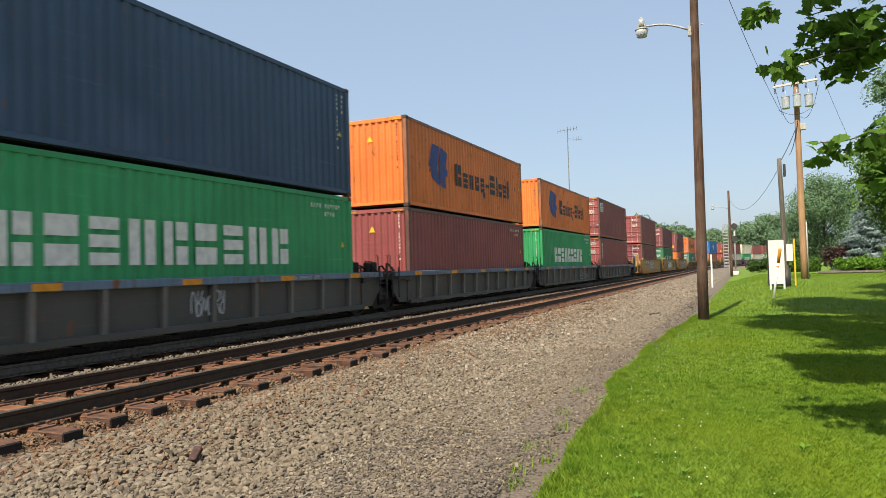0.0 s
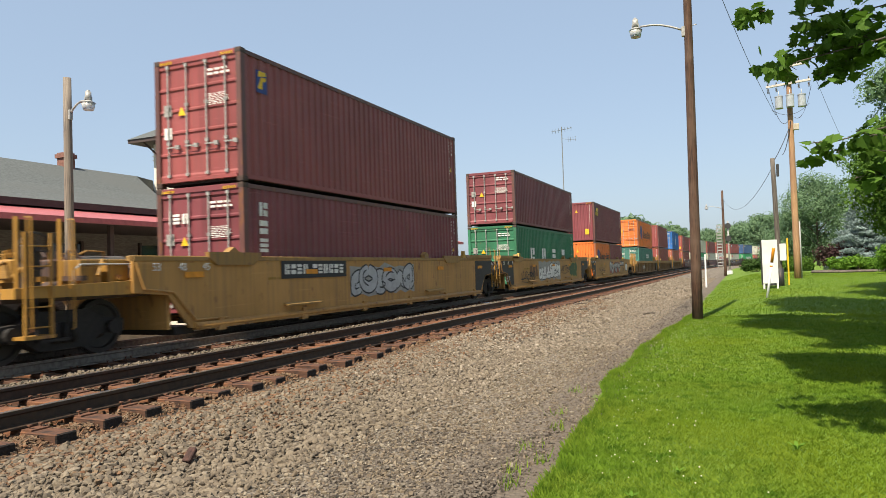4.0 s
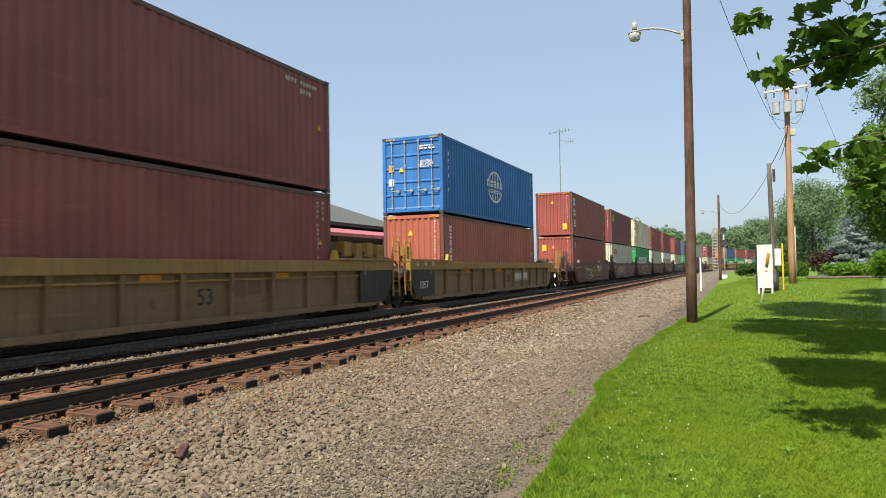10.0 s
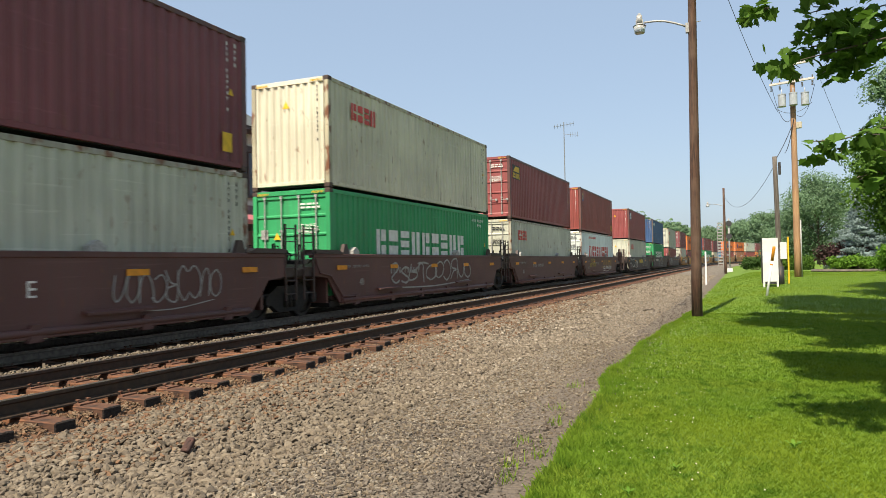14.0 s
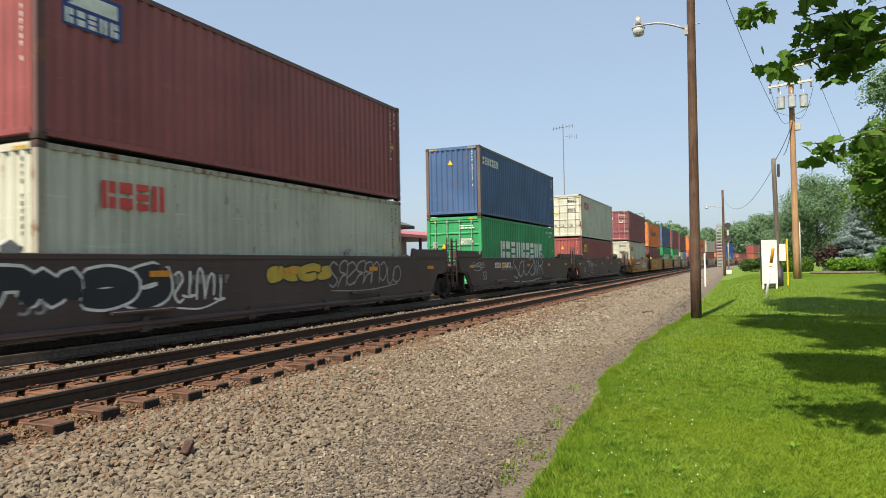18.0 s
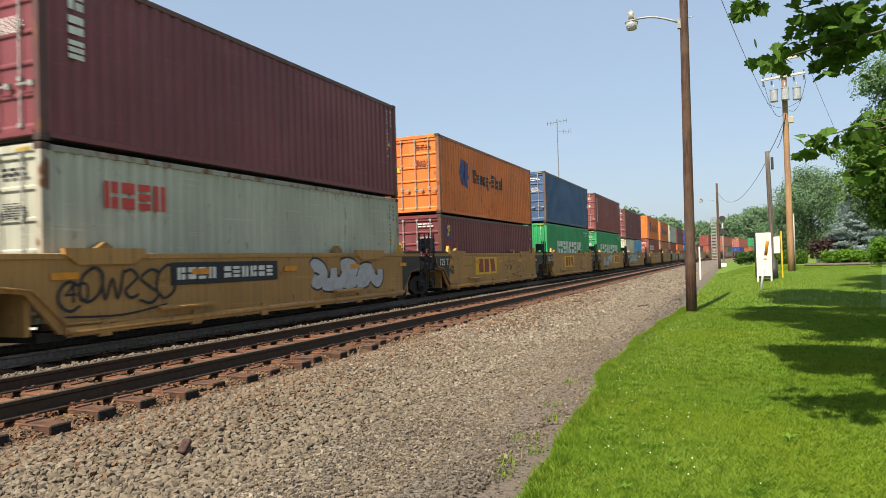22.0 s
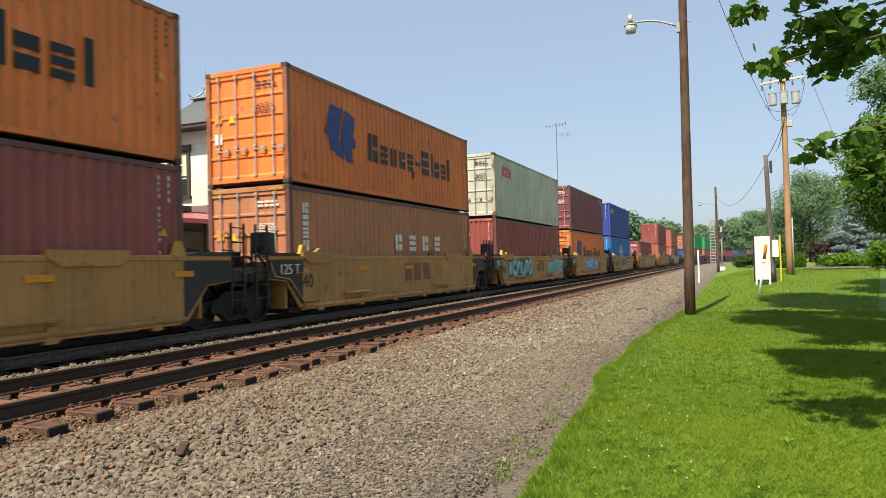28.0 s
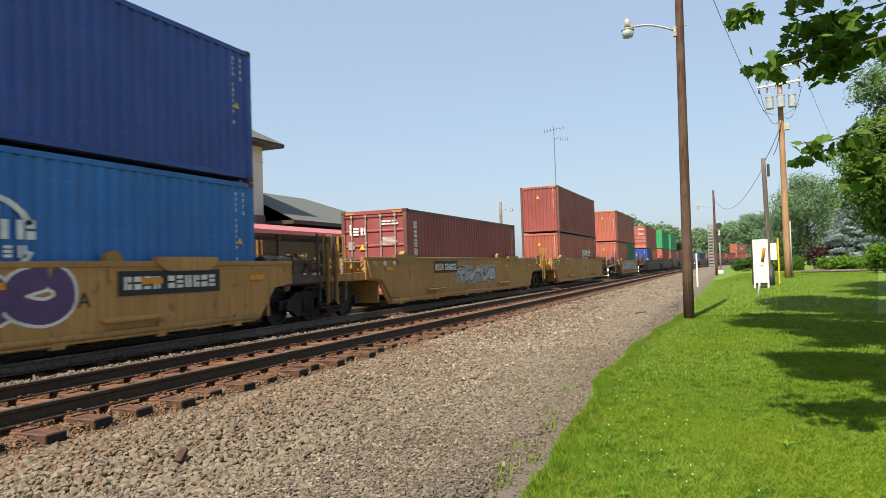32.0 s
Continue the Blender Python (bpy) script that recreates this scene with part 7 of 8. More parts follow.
number_plate(28, 2.2, 4.7, 1.15)
shards(29, -2.3, 2.4, 0.6, 1.4, "silver", "grey", 5, 43)
number_plate(29, -4.4, -2.2, 1.3)
shards(31, -5.0, 5.0, 0.5, 1.5, "silver", "grey", 8, 44)

for n, letter, y, z, ink in ((12, "E", 1.0, 0.95, "white"), (20, "D", 1.6, 0.85, "black"), (21, "D", 2.4, 0.85, "black"), (18, "A", 0.92, 0.95, "silver"), (28, "A", 1.55, 0.9, "black")):
    u, x = on_unit(n)
    part("lettering", text_mesh(letter, 0.36), INK[ink], u).matrix_basis = pose(x + 0.004, y, z)

# ---- ballast, gravel and grass as real pieces ----
BLOCK_V = np.array([(x, y, z) for x in (-0.62, 0.62) for y in (-0.62, 0.62) for z in (-0.62, 0.62)])
BLOCK_F = np.array([(0, 1, 3), (0, 3, 2), (4, 6, 7), (4, 7, 5), (0, 4, 5), (0, 5, 1), (2, 3, 7), (2, 7, 6), (0, 2, 6), (0, 6, 4), (1, 5, 7), (1, 7, 3)])


ico_bm = bmesh.new()
bmesh.ops.create_icosphere(ico_bm, subdivisions=1, radius=1.0)
ico_bm.verts.index_update()
ROUND_V, ROUND_F = np.array([v.co[:] for v in ico_bm.verts]), np.array([[v.index for v in f.verts] for f in ico_bm.faces])
ico_bm.free()


def stones(name, n, x0, x1, y0, y1, s0, s1, mat, label, seed, power=1.0, sink=0.3):
    """Loose angular stones lying on the ground, as one mesh; the coarse near ones have more facets."""
    corners, sides, wild = (ROUND_V, ROUND_F, 0.26) if y1 <= 14 and s1 > 0.033 else (BLOCK_V, BLOCK_F, 0.36)
    r = np.random.default_rng(seed)
    x, y = r.uniform(x0, x1, n), y0 + (y1 - y0) * r.uniform(0, 1, n) ** power
    z = np.array([ground_z(a, b) for a, b in zip(x, y)])
    s = s0 + (s1 - s0) * r.uniform(0, 1, n) ** 2
    squash = np.stack([r.uniform(0.75, 1.6, n), r.uniform(0.6, 1.2, n), r.uniform(0.42, 0.82, n)], 1) * s[:, None]
    v = corners[None] * (1 + r.uniform(-wild, wild * 0.8, (n, len(corners), 3)))
    v = v * squash[:, None]
    a, b = r.uniform(0, 6.28, n), r.normal(0, 0.5, n)
    ca, sa, cb, sb = np.cos(a), np.sin(a), np.cos(b), np.sin(b)
    vx, vz = v[..., 0] * cb[:, None] - v[..., 2] * sb[:, None], v[..., 0] * sb[:, None] + v[..., 2] * cb[:, None]
    vy = v[..., 1]
    p = np.stack([vx * ca[:, None] - vy * sa[:, None] + x[:, None], vx * sa[:, None] + vy * ca[:, None] + y[:, None], vz + (z + s * (sink + r.uniform(-0.25, 0.55, n)))[:, None]], -1).reshape(-1, 3)
    f = (sides[None] + len(corners) * np.arange(n)[:, None, None]).reshape(-1, 3)
    me = bpy.data.meshes.new(name)
    me.from_pydata(p.tolist(), [], f.tolist())
    me.materials.append(mat)
    return tagged(new(name, me), label, "gravel", "", "stuff")


def stone_material(name, cols):
    m, n, l, b = material(name, 0.9)
    g = n.new("ShaderNodeNewGeometry")
    r = n.new("ShaderNodeValToRGB")
    r.color_ramp.interpolation = "LINEAR"
    e = r.color_ramp.elements
    while len(e) < len(cols):
        e.new(0.5)
    for k, c in enumerate(cols):
        e[k].position, e[k].color = k / (len(cols) - 1), (*c, 1)
    l.new(g.outputs["Random Per Island"], r.inputs[0])
    t = noise_node(n, l, 45, 5)
    c = mix(n, l, ramp(n, l, t.outputs[0], 0.5, 0.85), r.outputs[0], (0.07, 0.055, 0.042))
    l.new(c, b.inputs["Base Color"])
    bump(n, l, b, t.outputs[0], 0.4, 0.008)
    return m


M_STONE = stone_material("grey_crushed_stone", [(0.067, 0.054, 0.039), (0.118, 0.092, 0.064), (0.144, 0.115, 0.079), (0.166, 0.133, 0.093), (0.129, 0.101, 0.071), (0.201, 0.165, 0.118), (0.139, 0.111, 0.077), (0.088, 0.069, 0.049), (0.218, 0.181, 0.134)])
# paler copy of the crushed stone: sunlight on distant stones put into its colour
M_STONE_PALE = stone_material("sun_paled_crushed_stone", [(0.09, 0.073, 0.055), (0.17, 0.138, 0.102), (0.22, 0.182, 0.136), (0.265, 0.222, 0.168), (0.18, 0.146, 0.108), (0.33, 0.285, 0.222)])
M_STONE_RUST = stone_material("rusty_crushed_stone", [(0.114, 0.0569, 0.029), (0.155, 0.077, 0.0369), (0.171, 0.114, 0.0658), (0.127, 0.0569, 0.0266), (0.19, 0.134, 0.0816), (0.0975, 0.0517, 0.029)])
M_STONE_FINE = stone_material("fine_gravel", [(0.0456, 0.0349, 0.0248), (0.302, 0.262, 0.2), (0.119, 0.0926, 0.0612), (0.164, 0.128, 0.0884), (0.136, 0.102, 0.0696), (0.214, 0.174, 0.121), (0.113, 0.0847, 0.055)])
stones("ballast", 27000, -5.86, -3.6, 3.2, 14, 0.013, 0.04, M_STONE, "coarse grey-brown crushed stone of the ballast shoulder", 1, 1.5)
stones("ballast", 5000, -5.7, -3.4, 7.5, 14.5, 0.018, 0.04, M_STONE_PALE, "crushed stone of the ballast shoulder, its colour paled for sunlight", 65, 0.8)
stones("ballast", 5000, -6.1, -5.2, 12, 40, 0.018, 0.04, M_STONE_RUST, "rust-stained crushed stone beside the ties", 67, 1.2)
stones("ballast", 10000, -5.86, -3.6, 13, 34, 0.022, 0.05, M_STONE_PALE, "coarse grey-brown crushed stone of the ballast shoulder", 2, 1.3)
stones("ballast", 6000, -5.86, -2.2, 33, 72, 0.035, 0.07, M_STONE_PALE, "coarse grey-brown crushed stone of the ballast shoulder", 9, 1.4)
stones("ballast", 11000, -6.0, -5.25, 3.5, 24, 0.014, 0.034, M_STONE_RUST, "rust-stained crushed stone beside the ties", 63, 1.4)
stones("ballast", 9000, -5.9, -4.6, 4, 30, 0.014, 0.036, M_STONE_RUST, "rust-stained crushed stone beside the ties", 3, 1.3)
stones("ballast", 9000, -8.9, -6.2, 4, 28, 0.018, 0.036, M_STONE_RUST, "rust-stained crushed stone between the rails", 4, 1.3, 0.1)
stones("ballast", 8000, -6.5, -5.7, 3.5, 16, 0.014, 0.032, M_STONE_RUST, "rust-stained crushed stone between the tie ends", 12, 1.3, 0.05)
stones("ballast", 2500, -5.9, -3.6, -6, 3.3, 0.018, 0.045, M_STONE, "coarse grey-brown crushed stone of the ballast shoulder", 13)
stones("gravel", 2500, -3.9, -1.5, -6, 3.5, 0.012, 0.03, M_STONE_FINE, "fine grey gravel of the way beside the track", 14, 1.0, 0.15)
stones("ballast", 5000, -9.2, -8.5, 4, 36, 0.018, 0.04, M_STONE, "grey-brown crushed stone heaped between the two tracks", 68, 1.2, 0.3)
stones("ballast", 6000, -9.8, -8.5, 4, 34, 0.02, 0.045, M_STONE, "grey-brown crushed stone between the two tracks", 5, 1.3)
M_STONE_DIRT = stone_material("trodden_dirt_gravel", [(0.045, 0.037, 0.029), (0.115, 0.094, 0.073), (0.085, 0.069, 0.054), (0.17, 0.145, 0.115), (0.10, 0.080, 0.062)])
stones("gravel", 5000, -3.3, -1.7, 3.4, 6.6, 0.008, 0.024, M_STONE_DIRT, "trodden dark gravel beside the lawn", 64, 1.0, 0.22)
stones("gravel", 4000, -2.6, -1.6, 5, 16, 0.006, 0.022, M_STONE_FINE, "fine grey gravel of the way beside the track", 66, 1.2, 0.15)
stones("gravel", 5000, -2.6, -1.42, 3.4, 15, 0.005, 0.018, M_STONE_DIRT, "trodden dark gravel beside the lawn", 61, 1.4, 0.1)
stones("gravel", 3000, -2.5, -1.6, 14, 36, 0.010, 0.026, M_STONE_DIRT, "trodden dark gravel beside the lawn", 62, 1.3, 0.1)
stones("gravel", 15000, -3.9, -2.3, 3.4, 15, 0.008, 0.026, M_STONE_FINE, "fine grey gravel of the way beside the track", 6, 1.4, 0.15)
stones("gravel", 8000, -3.9, -2.2, 14, 36, 0.014, 0.034, M_STONE_PALE, "fine grey gravel of the way beside the track", 7, 1.3, 0.15)
M_OLD_BRICK = rough_stuff("old_dark_brick", (0.032, 0.016, 0.013), (0.07, 0.032, 0.024), 30, 0.9)
bb = add_box(bmesh.new(), -0.038, -0.075, 0, 0.038, 0.075, 0.05, 0.008)
for hy in (-0.035, 0.035):
    add_disc(bb, (0, hy, 0.0505), 2, 0.013, 0.002, 10)
brick_bit = solid("brick_fragment", bb, M_OLD_BRICK, "broken dark red brick lying on the gravel", "brick", pose(-4.58, 4.84, ground_z(-4.58, 4.84) + 0.05, 38, 4, 14))


for wx, wy, wl, turn in (-5.55, 25.8, 0.5, 20), (-5.05, 23.7, 0.7, -40), (-5.3, 29.8, 0.6, 10), (-5.5, 27.6, 0.4, 70), (-2.75, 23.0, 0.4, -20):
    twig = bmesh.new()
    add_tube(twig, [(-wl / 2, 0, 0.02), (-wl / 6, 0.03, 0.05), (wl / 4, -0.02, 0.07), (wl / 2, 0.02, 0.03)], 0.03, 6, 0.015)
    add_tube(twig, [(0, 0, 0.05), (0.08, 0.1, 0.09), (0.12, 0.2, 0.06)], 0.018, 5, 0.008)
    solid("broken_branch", twig, M_BARK, "dark broken branch lying on the gravel", "branch", pose(wx, wy, ground_z(wx, wy) + 0.02, 0, 0, turn))
rag = bmesh.new()
bmesh.ops.create_grid(rag, x_segments=6, y_segments=4, size=0.16)
for v in rag.verts:
    v.co.z = 0.03 + 0.03 * noise.noise(v.co * 9)
    v.co.x *= 1.6
solid("litter_paper", rag, M_WHITE, "crumpled white paper lying between the tracks", "litter", pose(-9.5, 26.6, -0.2))


def grass_material():
    m, n, l, b = material("lawn_grass_blade", 0.75)
    b.inputs["Specular IOR Level"].default_value = 0.2
    g = n.new("ShaderNodeNewGeometry")
    c = mix(n, l, g.outputs["Random Per Island"], (0.115, 0.198, 0.017), (0.222, 0.312, 0.034))
    t = noise_node(n, l, 0.9, 4)
    c = mix(n, l, ramp(n, l, t.outputs[0], 0.4, 0.62), c, (0.138, 0.240, 0.020))
    u = noise_node(n, l, 5.0, 3)
    c = mix(n, l, ramp(n, l, u.outputs[0], 0.5, 0.66), c, (0.076, 0.160, 0.011))
    v = noise_node(n, l, 0.25, 2)
    c = mix(n, l, ramp(n, l, v.outputs[0], 0.5, 0.75), c, (0.205, 0.270, 0.016))
    l.new(c, b.inputs["Base Color"])
    tr = n.new("ShaderNodeBsdfTranslucent")
    l.new(c, tr.inputs["Color"])
    ms = n.new("ShaderNodeMixShader")
    ms.inputs[0].default_value = 0.4
    l.new(b.outputs[0], ms.inputs[1]), l.new(tr.outputs[0], ms.inputs[2])
    l.new(ms.outputs[0], n["Material Output"].inputs["Surface"])
    return m


M_GRASS = grass_material()


def edge_x(y):
    return -1.43 - 0.38 * smooth(4.8, 11, y) + 0.36 * smooth(14, 24, y) + 0.045 * math.sin(y * 1.7) + 0.09 * noise.noise(Vector((y * 1.1, 3, 0))) + bend(y)


def grass(name, n, x1, y0, y1, h0, h1, w, seed, power=1.0, rim=None, droop=1.35):
    r = np.random.default_rng(seed)
    y = y0 + (y1 - y0) * r.uniform(0, 1, n) ** power
    e = np.array([edge_x(v) for v in y])
    x = e + (np.abs(r.normal(0, rim, n)) if rim else (x1(y) - e) * r.uniform(0, 1, n))
    z = np.array([ground_z(a, b) for a, b in zip(x, y)])
    h = r.uniform(h0, h1, n)
    a = r.uniform(0, 6.28, n)
    lean = r.uniform(0.2, droop, n) * h
    ux, uy = np.cos(a) * w / 2, np.sin(a) * w / 2
    lx, ly = np.cos(a + 1.57) * lean, np.sin(a + 1.57) * lean
    p = np.stack([np.stack([x - ux, y - uy, z - 0.01], 1), np.stack([x + ux, y + uy, z - 0.01], 1),
                  np.stack([x + ux * 0.7 + lx * 0.35, y + uy * 0.7 + ly * 0.35, z + h * 0.6], 1), np.stack([x + lx, y + ly, z + h], 1)], 1).reshape(-1, 3)
    k = 4 * np.arange(n)[:, None]
    me = bpy.data.meshes.new(name)
    me.from_pydata(p.tolist(), [], np.concatenate([k, k + 1, k + 2, k + 3], 1).tolist())
    me.materials.append(M_GRASS)
    return tagged(new(name, me), "short bright green mown grass", "grass", "", "stuff")


grass("grass", 110000, lambda y: 0.9 + (y - 4) * 0.19, 3.8, 10, 0.012, 0.038, 0.007, 11, 1.3)
grass("grass", 100000, lambda y: 1.8 + (y - 9) * 0.17, 9.5, 22, 0.014, 0.04, 0.012, 12, 1.2)
grass("grass", 60000, lambda y: 3.6 + (y - 22) * 0.17, 21, 60, 0.02, 0.045, 0.02, 13, 1.1)
grass("grass", 20000, lambda y: 4.0 + 0 * y, -6, 4, 0.03, 0.06, 0.010, 16)
grass("grass_tufts", 8000, None, 3.9, 24, 0.03, 0.085, 0.006, 14, 1.2, 0.11, 0.7)
r15 = random.Random(15)
weeds = bmesh.new()
for wx, wy in ((-1.72, 5.35), (-1.66, 5.0), (-1.82, 6.1), (-1.95, 7.6), (-2.05, 9.0), (-1.6, 5.7), (-1.75, 6.9)):
    for _ in range(26):
        px, py, h = wx + r15.gauss(0, 0.06), wy + r15.gauss(0, 0.08), r15.uniform(0.03, 0.11)
        a, w, lean = r15.uniform(0, 6.28), r15.uniform(0.003, 0.007), r15.uniform(0.2, 0.9) * h
        z = ground_z(px, py)
        dx, dy = math.cos(a), math.sin(a)
        weeds.faces.new([weeds.verts.new(q) for q in ((px - dx * w, py - dy * w, z), (px + dx * w, py + dy * w, z), (px - dy * lean, py + dx * lean, z + h))])
solid("weed_tufts", weeds, M_GRASS, "straggling green weeds at the edge of the gravel", "weeds", kind="stuff")
for wx, wy, ws in ((0.37, 6.55, 0.075), (0.05, 7.6, 0.04), (-0.5, 5.6, 0.045), (1.1, 8.4, 0.05), (-0.75, 4.9, 0.05)):
    dock = bmesh.new()
    for q in range(5):
        a, c = q * 1.26 + wx, ground_z(wx, wy) + 0.02
        dx, dy = math.cos(a), math.sin(a)
        pts = [(0, 0, 0), (0.4, 0.22, 0.5), (0.8, 0.2, 0.75), (1.1, 0, 0.8), (0.8, -0.2, 0.75), (0.4, -0.22, 0.5)]
        dock.faces.new([dock.verts.new((wx + (u * dx - v * dy) * ws, wy + (u * dy + v * dx) * ws, c + w * ws)) for u, v, w in pts])
    solid("broadleaf_weed", dock, M_LEAF_LIME, "pale green broad-leaved weed growing in the lawn", "weed")
flowers = bmesh.new()
for _ in range(230):
    fy = 4.6 + 15 * r15.random() ** 0.9
    fx = min(0.6 + (fy - 4) * 0.15, edge_x(fy) + 0.25 + abs(r15.gauss(0, 0.7)))
    bmesh.ops.create_icosphere(flowers, subdivisions=1, radius=r15.uniform(0.004, 0.008), matrix=Matrix.Translation((fx, fy, ground_z(fx, fy) + r15.uniform(0.035, 0.06))))
solid("clover_flowers", flowers, plain("clover_white", (0.6, 0.6, 0.42), 0.8), "small white clover heads scattered in the lawn", "flowers", kind="stuff")


# ---- the maple that hangs over the lawn ----
def maple_leaf_mesh(s):
    half = [(0, -0.12), (0.12, -0.06), (0.36, -0.14), (0.38, 0.02), (0.60, 0.14), (0.50, 0.27), (0.56, 0.43), (0.32, 0.43), (0.27, 0.60), (0.13, 0.61), (0, 0.85)]
    bm = bmesh.new()
    mid = [bm.verts.new((0, y * s, 0.06 * s * (1 - (2 * y - 0.7) ** 2))) for y in (-0.12, 0.25, 0.85)]
    for sg in (1, -1):
        vs = [bm.verts.new((sg * x * s, y * s, -0.22 * abs(x) * s)) for x, y in half[1:-1]]
        ring = [mid[0]] + vs + [mid[2], mid[1]]
        bm.faces.new(ring if sg > 0 else ring[::-1])
    return mesh_of(bm, "leaf")


maple = thing("maple_tree", pose(0, 0, 0), "maple tree with broad lobed green leaves hanging over the lawn", "tree")
MT = Vector((4.3, 4.6, -0.4))
HIGH = [(0.13, 6.0, 3.18, 0.063, 9), (0.22, 6.0, 3.17, 0.034, 4), (0.58, 6.0, 3.09, 0.083, 14), (0.48, 6.0, 2.91, 0.054, 5), (0.37, 6.0, 2.73, 0.083, 18),
        (0.55, 6.0, 2.82, 0.059, 7), (0.71, 6.0, 2.96, 0.088, 18), (0.83, 6.0, 3.05, 0.107, 24), (0.73, 6.0, 2.78, 0.088, 18), (0.67, 6.0, 2.63, 0.054, 9),
        (0.86, 6.0, 2.81, 0.107, 26), (0.97, 6.0, 2.94, 0.107, 26), (0.83, 6.0, 2.65, 0.068, 14), (1.03, 6.0, 2.77, 0.049, 6)]
LOW = [(0.60, 6.0, 2.08, 0.068, 11), (0.53, 6.0, 1.97, 0.034, 4), (0.70, 6.0, 2.02, 0.034, 3), (0.81, 6.0, 2.09, 0.059, 8), (0.89, 6.0, 2.14, 0.059, 9),
       (0.96, 6.0, 2.10, 0.044, 5), (0.98, 6.0, 1.97, 0.059, 10), (0.94, 6.0, 1.84, 0.063, 12), (0.84, 6.0, 1.80, 0.049, 7)]
HIDDEN = [(1.35, 5.8, 3.3, 0.25, 40), (1.4, 5.8, 2.5, 0.25, 30), (1.6, 5.6, 2.9, 0.3, 40), (0.3, 6.1, 3.75, 0.2, 30), (0.9, 5.9, 3.7, 0.25, 40)]
SPRAYS = HIGH + LOW + HIDDEN
wood = bmesh.new()
add_tube(wood, [MT + Vector((0, 0, -0.3)), MT + Vector((0.05, 0, 1.5)), MT + Vector((-0.1, 0.1, 3.2)), MT + Vector((-0.2, 0.1, 6.0)), MT + Vector((-0.2, 0.1, 9.0))], 0.28, 12, 0.10)
rt = random.Random(3)
for k, (sx, sy, sz, sr, sn) in enumerate(SPRAYS):
    b = Vector((sx, sy, sz))
    if k in (4, 7, 11, 14, 19, 23, 25):        # limbs that reach to the trunk
        a = MT + Vector((-0.1, 0.1, sz * 0.45 + 1.9))
        c = a.lerp(b, 0.45) + Vector((0.0, 0.2, 0.3))
        d = a.lerp(b, 0.78) + Vector((0.04, 0.0, 0.07))
        add_tube(wood, [a, a.lerp(c, 0.5) + Vector((0, 0, 0.1)), c, c.lerp(d, 0.5) + Vector((0, 0, 0.05)), d, b], 0.03, 6, 0.004)
    for q in range(3):                         # twigs among the leaves
        e = b + Vector((rt.uniform(-1, 1), rt.uniform(-1, 1), rt.uniform(-0.8, 0.6))) * sr * 1.3
        add_tube(wood, [b + Vector((sr, 0, sr * 0.4)), b.lerp(e, 0.5) + Vector((0, 0, 0.015)), e], 0.006, 5, 0.002)
part("trunk", wood, M_BARK, maple, "grey-brown trunk and limbs")
leaf_me = [maple_leaf_mesh(0.125), maple_leaf_mesh(0.10), maple_leaf_mesh(0.085)]
rl = random.Random(21)
joined = bmesh.new()
count = 0
for i, (sx, sy, sz, sr, sn) in enumerate(SPRAYS):
    for k in range(int(sn * (1.4 if i < 14 else 1.2))):
        p = Vector((sx + rl.gauss(0, sr * 0.7), sy + rl.gauss(0, sr * 1.6), sz + rl.gauss(0, sr * 0.65)))
        m = Matrix.Translation(p) @ Euler((rl.gauss(-0.7, 0.55), rl.gauss(0, 0.5), rl.uniform(0, 6.28))).to_matrix().to_4x4()
        me = leaf_me[rl.randrange(3)]
        if i < 23 and k % 5 < 4 and count < 295:
            lf = part("leaf", me, M_LEAF, maple)
            lf.matrix_basis = m
            count += 1
        else:
            tmp = me.copy()
            tmp.transform(m)
            joined.from_mesh(tmp)
            bpy.data.meshes.remove(tmp)
tagged(part("inner_leaves", joined, M_LEAF, maple, "dense lobed leaves on the limbs"), kind="stuff")


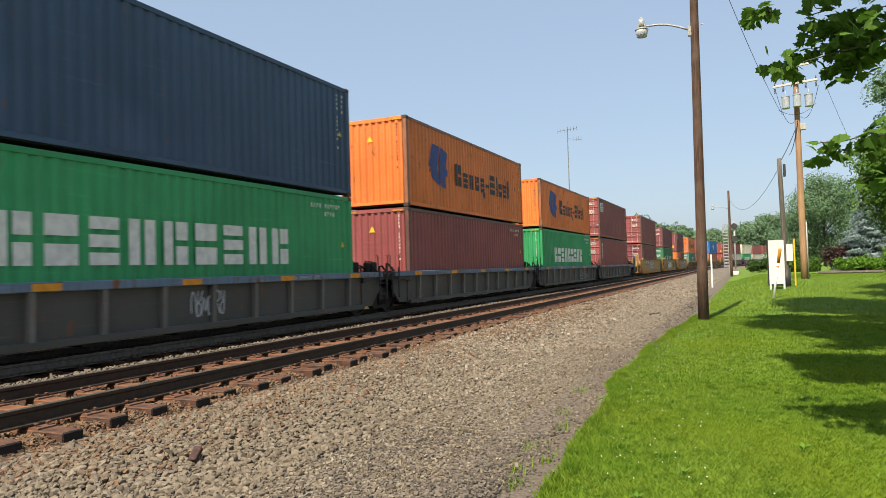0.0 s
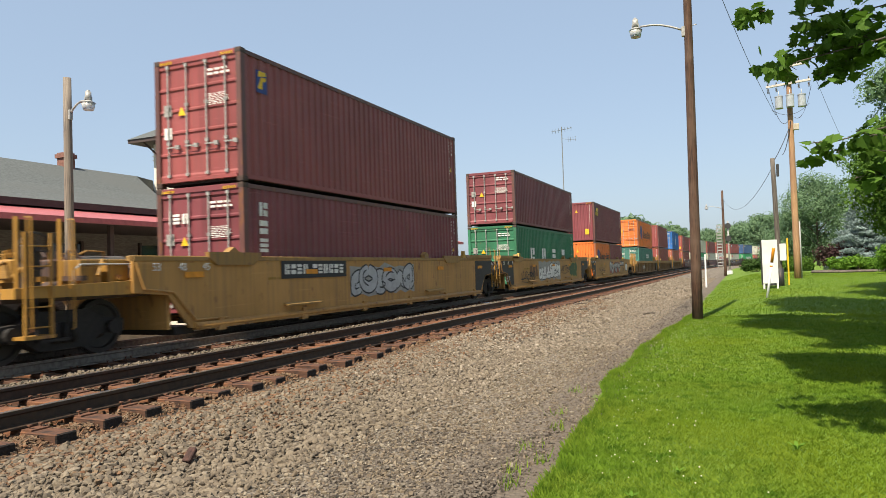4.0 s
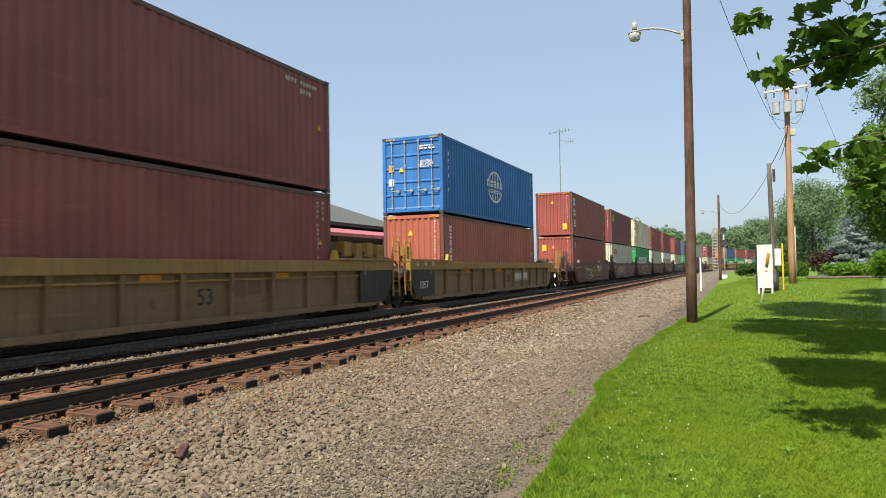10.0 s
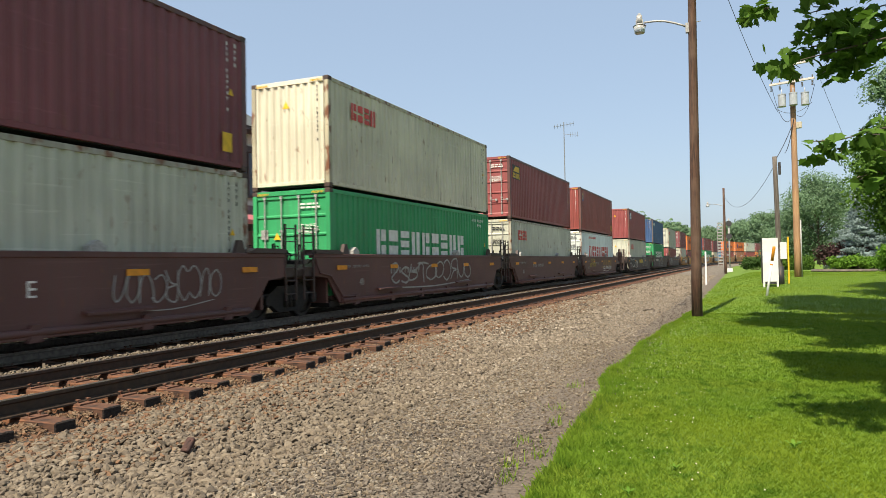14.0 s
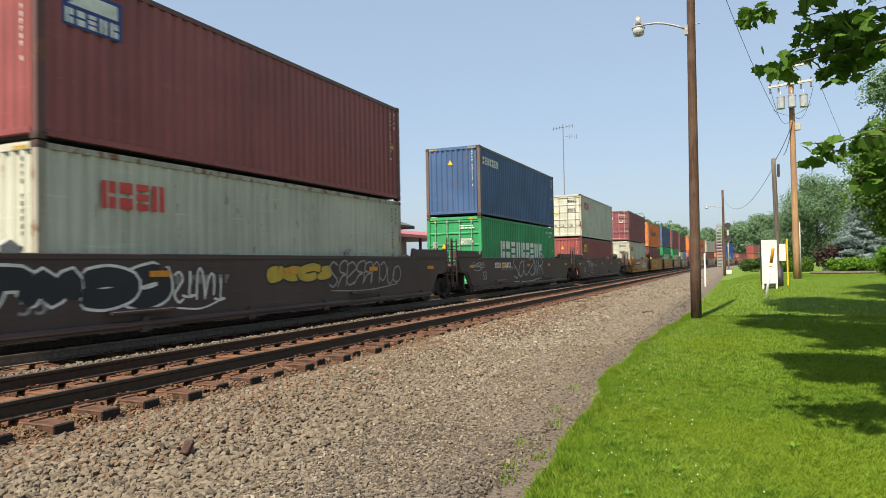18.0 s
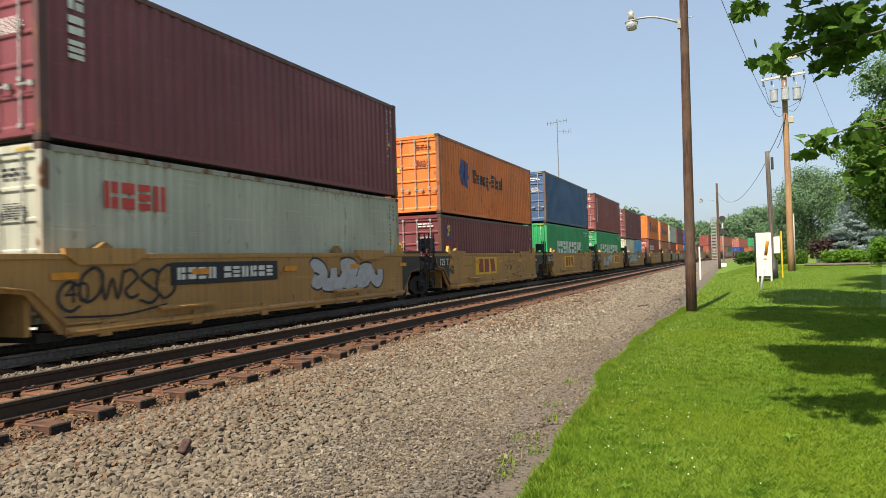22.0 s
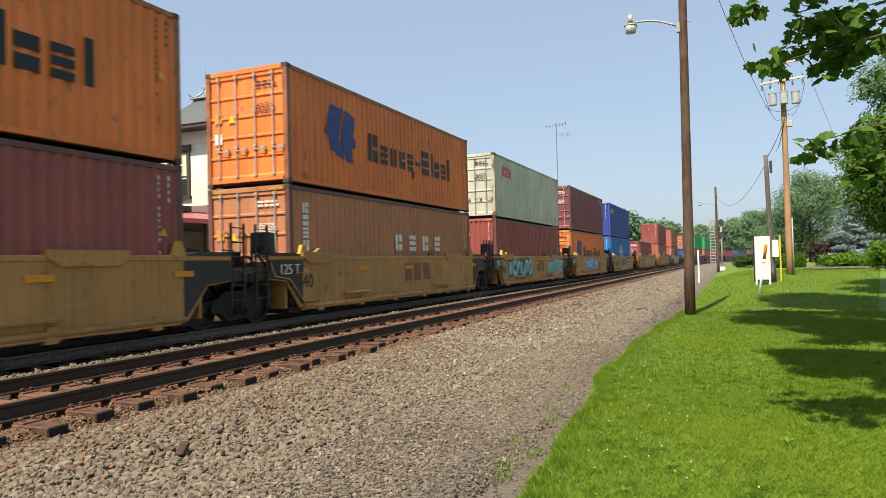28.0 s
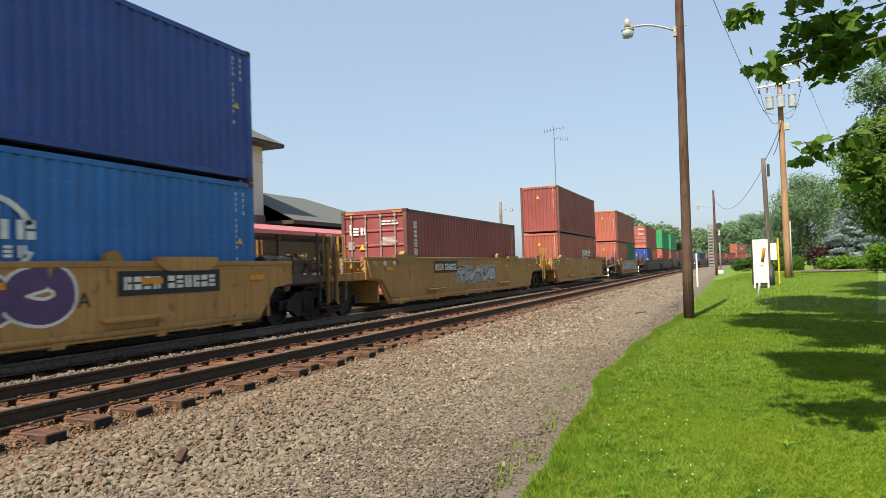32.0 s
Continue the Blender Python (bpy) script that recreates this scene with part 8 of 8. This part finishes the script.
def canopy(seed, count, y0, y1, left, right, size):
    """Rounded limbs of leaves, placed so that their shade falls on the lawn between y0 and y1, right of the line
    left(y).
    """
    q = random.Random(seed)
    reach = 1 / math.tan(SUN_EL)
    out = []
    while len(out) < count:
        sy = q.uniform(y0, y1)
        sx = q.uniform(left(sy), right)
        rise = q.uniform(0.4, 2.2)
        cy = (sy - 0.99 * reach * (2.2 + rise)) / (1 + 0.99 * reach * 0.42)
        cz = 1.8 + 0.42 * cy + rise
        out.append((sx - 0.14 * reach * (cz + 0.4), cy, cz, size * q.uniform(0.8, 1.2), size * q.uniform(0.8, 1.2), size * 0.5))
    return out


def shade_edge(y):
    return 0.8 + 0.6 * math.sin(y * 1.3) - 0.9 * smooth(15, 20, y) * (1 - smooth(23, 27, y)) + 5.0 * smooth(26, 35, y)


near_crown = canopy(8, 12, 8.3, 8.7, lambda y: 1.0, 4.5, 0.34) + canopy(9, 50, 10.2, 13.0, lambda y: 1.25 - 0.12 * (y - 10), 6.0, 0.5) + canopy(12, 26, 12.8, 16.2, lambda y: 1.75, 6.5, 0.5) + canopy(13, 10, 8.8, 10.4, lambda y: 1.9, 5.5, 0.4)
tagged(part("crown", foliage_mesh(near_crown, 18000, 0.11, 77), M_LEAF, maple, "high leafy crown"), kind="stuff")


def shade_maple(x, y, limbs, n, seed):
    t = thing("maple_tree", pose(x, y, ground_z(x, y)), "large leafy maple out of view, added for its shade on the lawn", "tree")
    g = ground_z(x, y)
    local = [(a - x, b - y, c - g, p, q, r) for a, b, c, p, q, r in limbs]
    part("trunk", trunk_bm(9.0, 0.3, local, seed), M_BARK, t)
    tagged(part("crown", foliage_mesh(local, n, 0.17, seed), M_LEAF, t, "leafy crown"), kind="stuff")


# two trees out of view, added to lay shade on the lawn
shade_maple(6.6, 11.0, canopy(10, 70, 15.8, 24.0, lambda y: shade_edge(y) + 0.7, 9.5, 0.95), 20000, 78)
shade_maple(9.5, 18.5, canopy(11, 46, 24.0, 34.0, lambda y: shade_edge(y) + 0.8, 12.0, 1.15), 14000, 79)

motions()
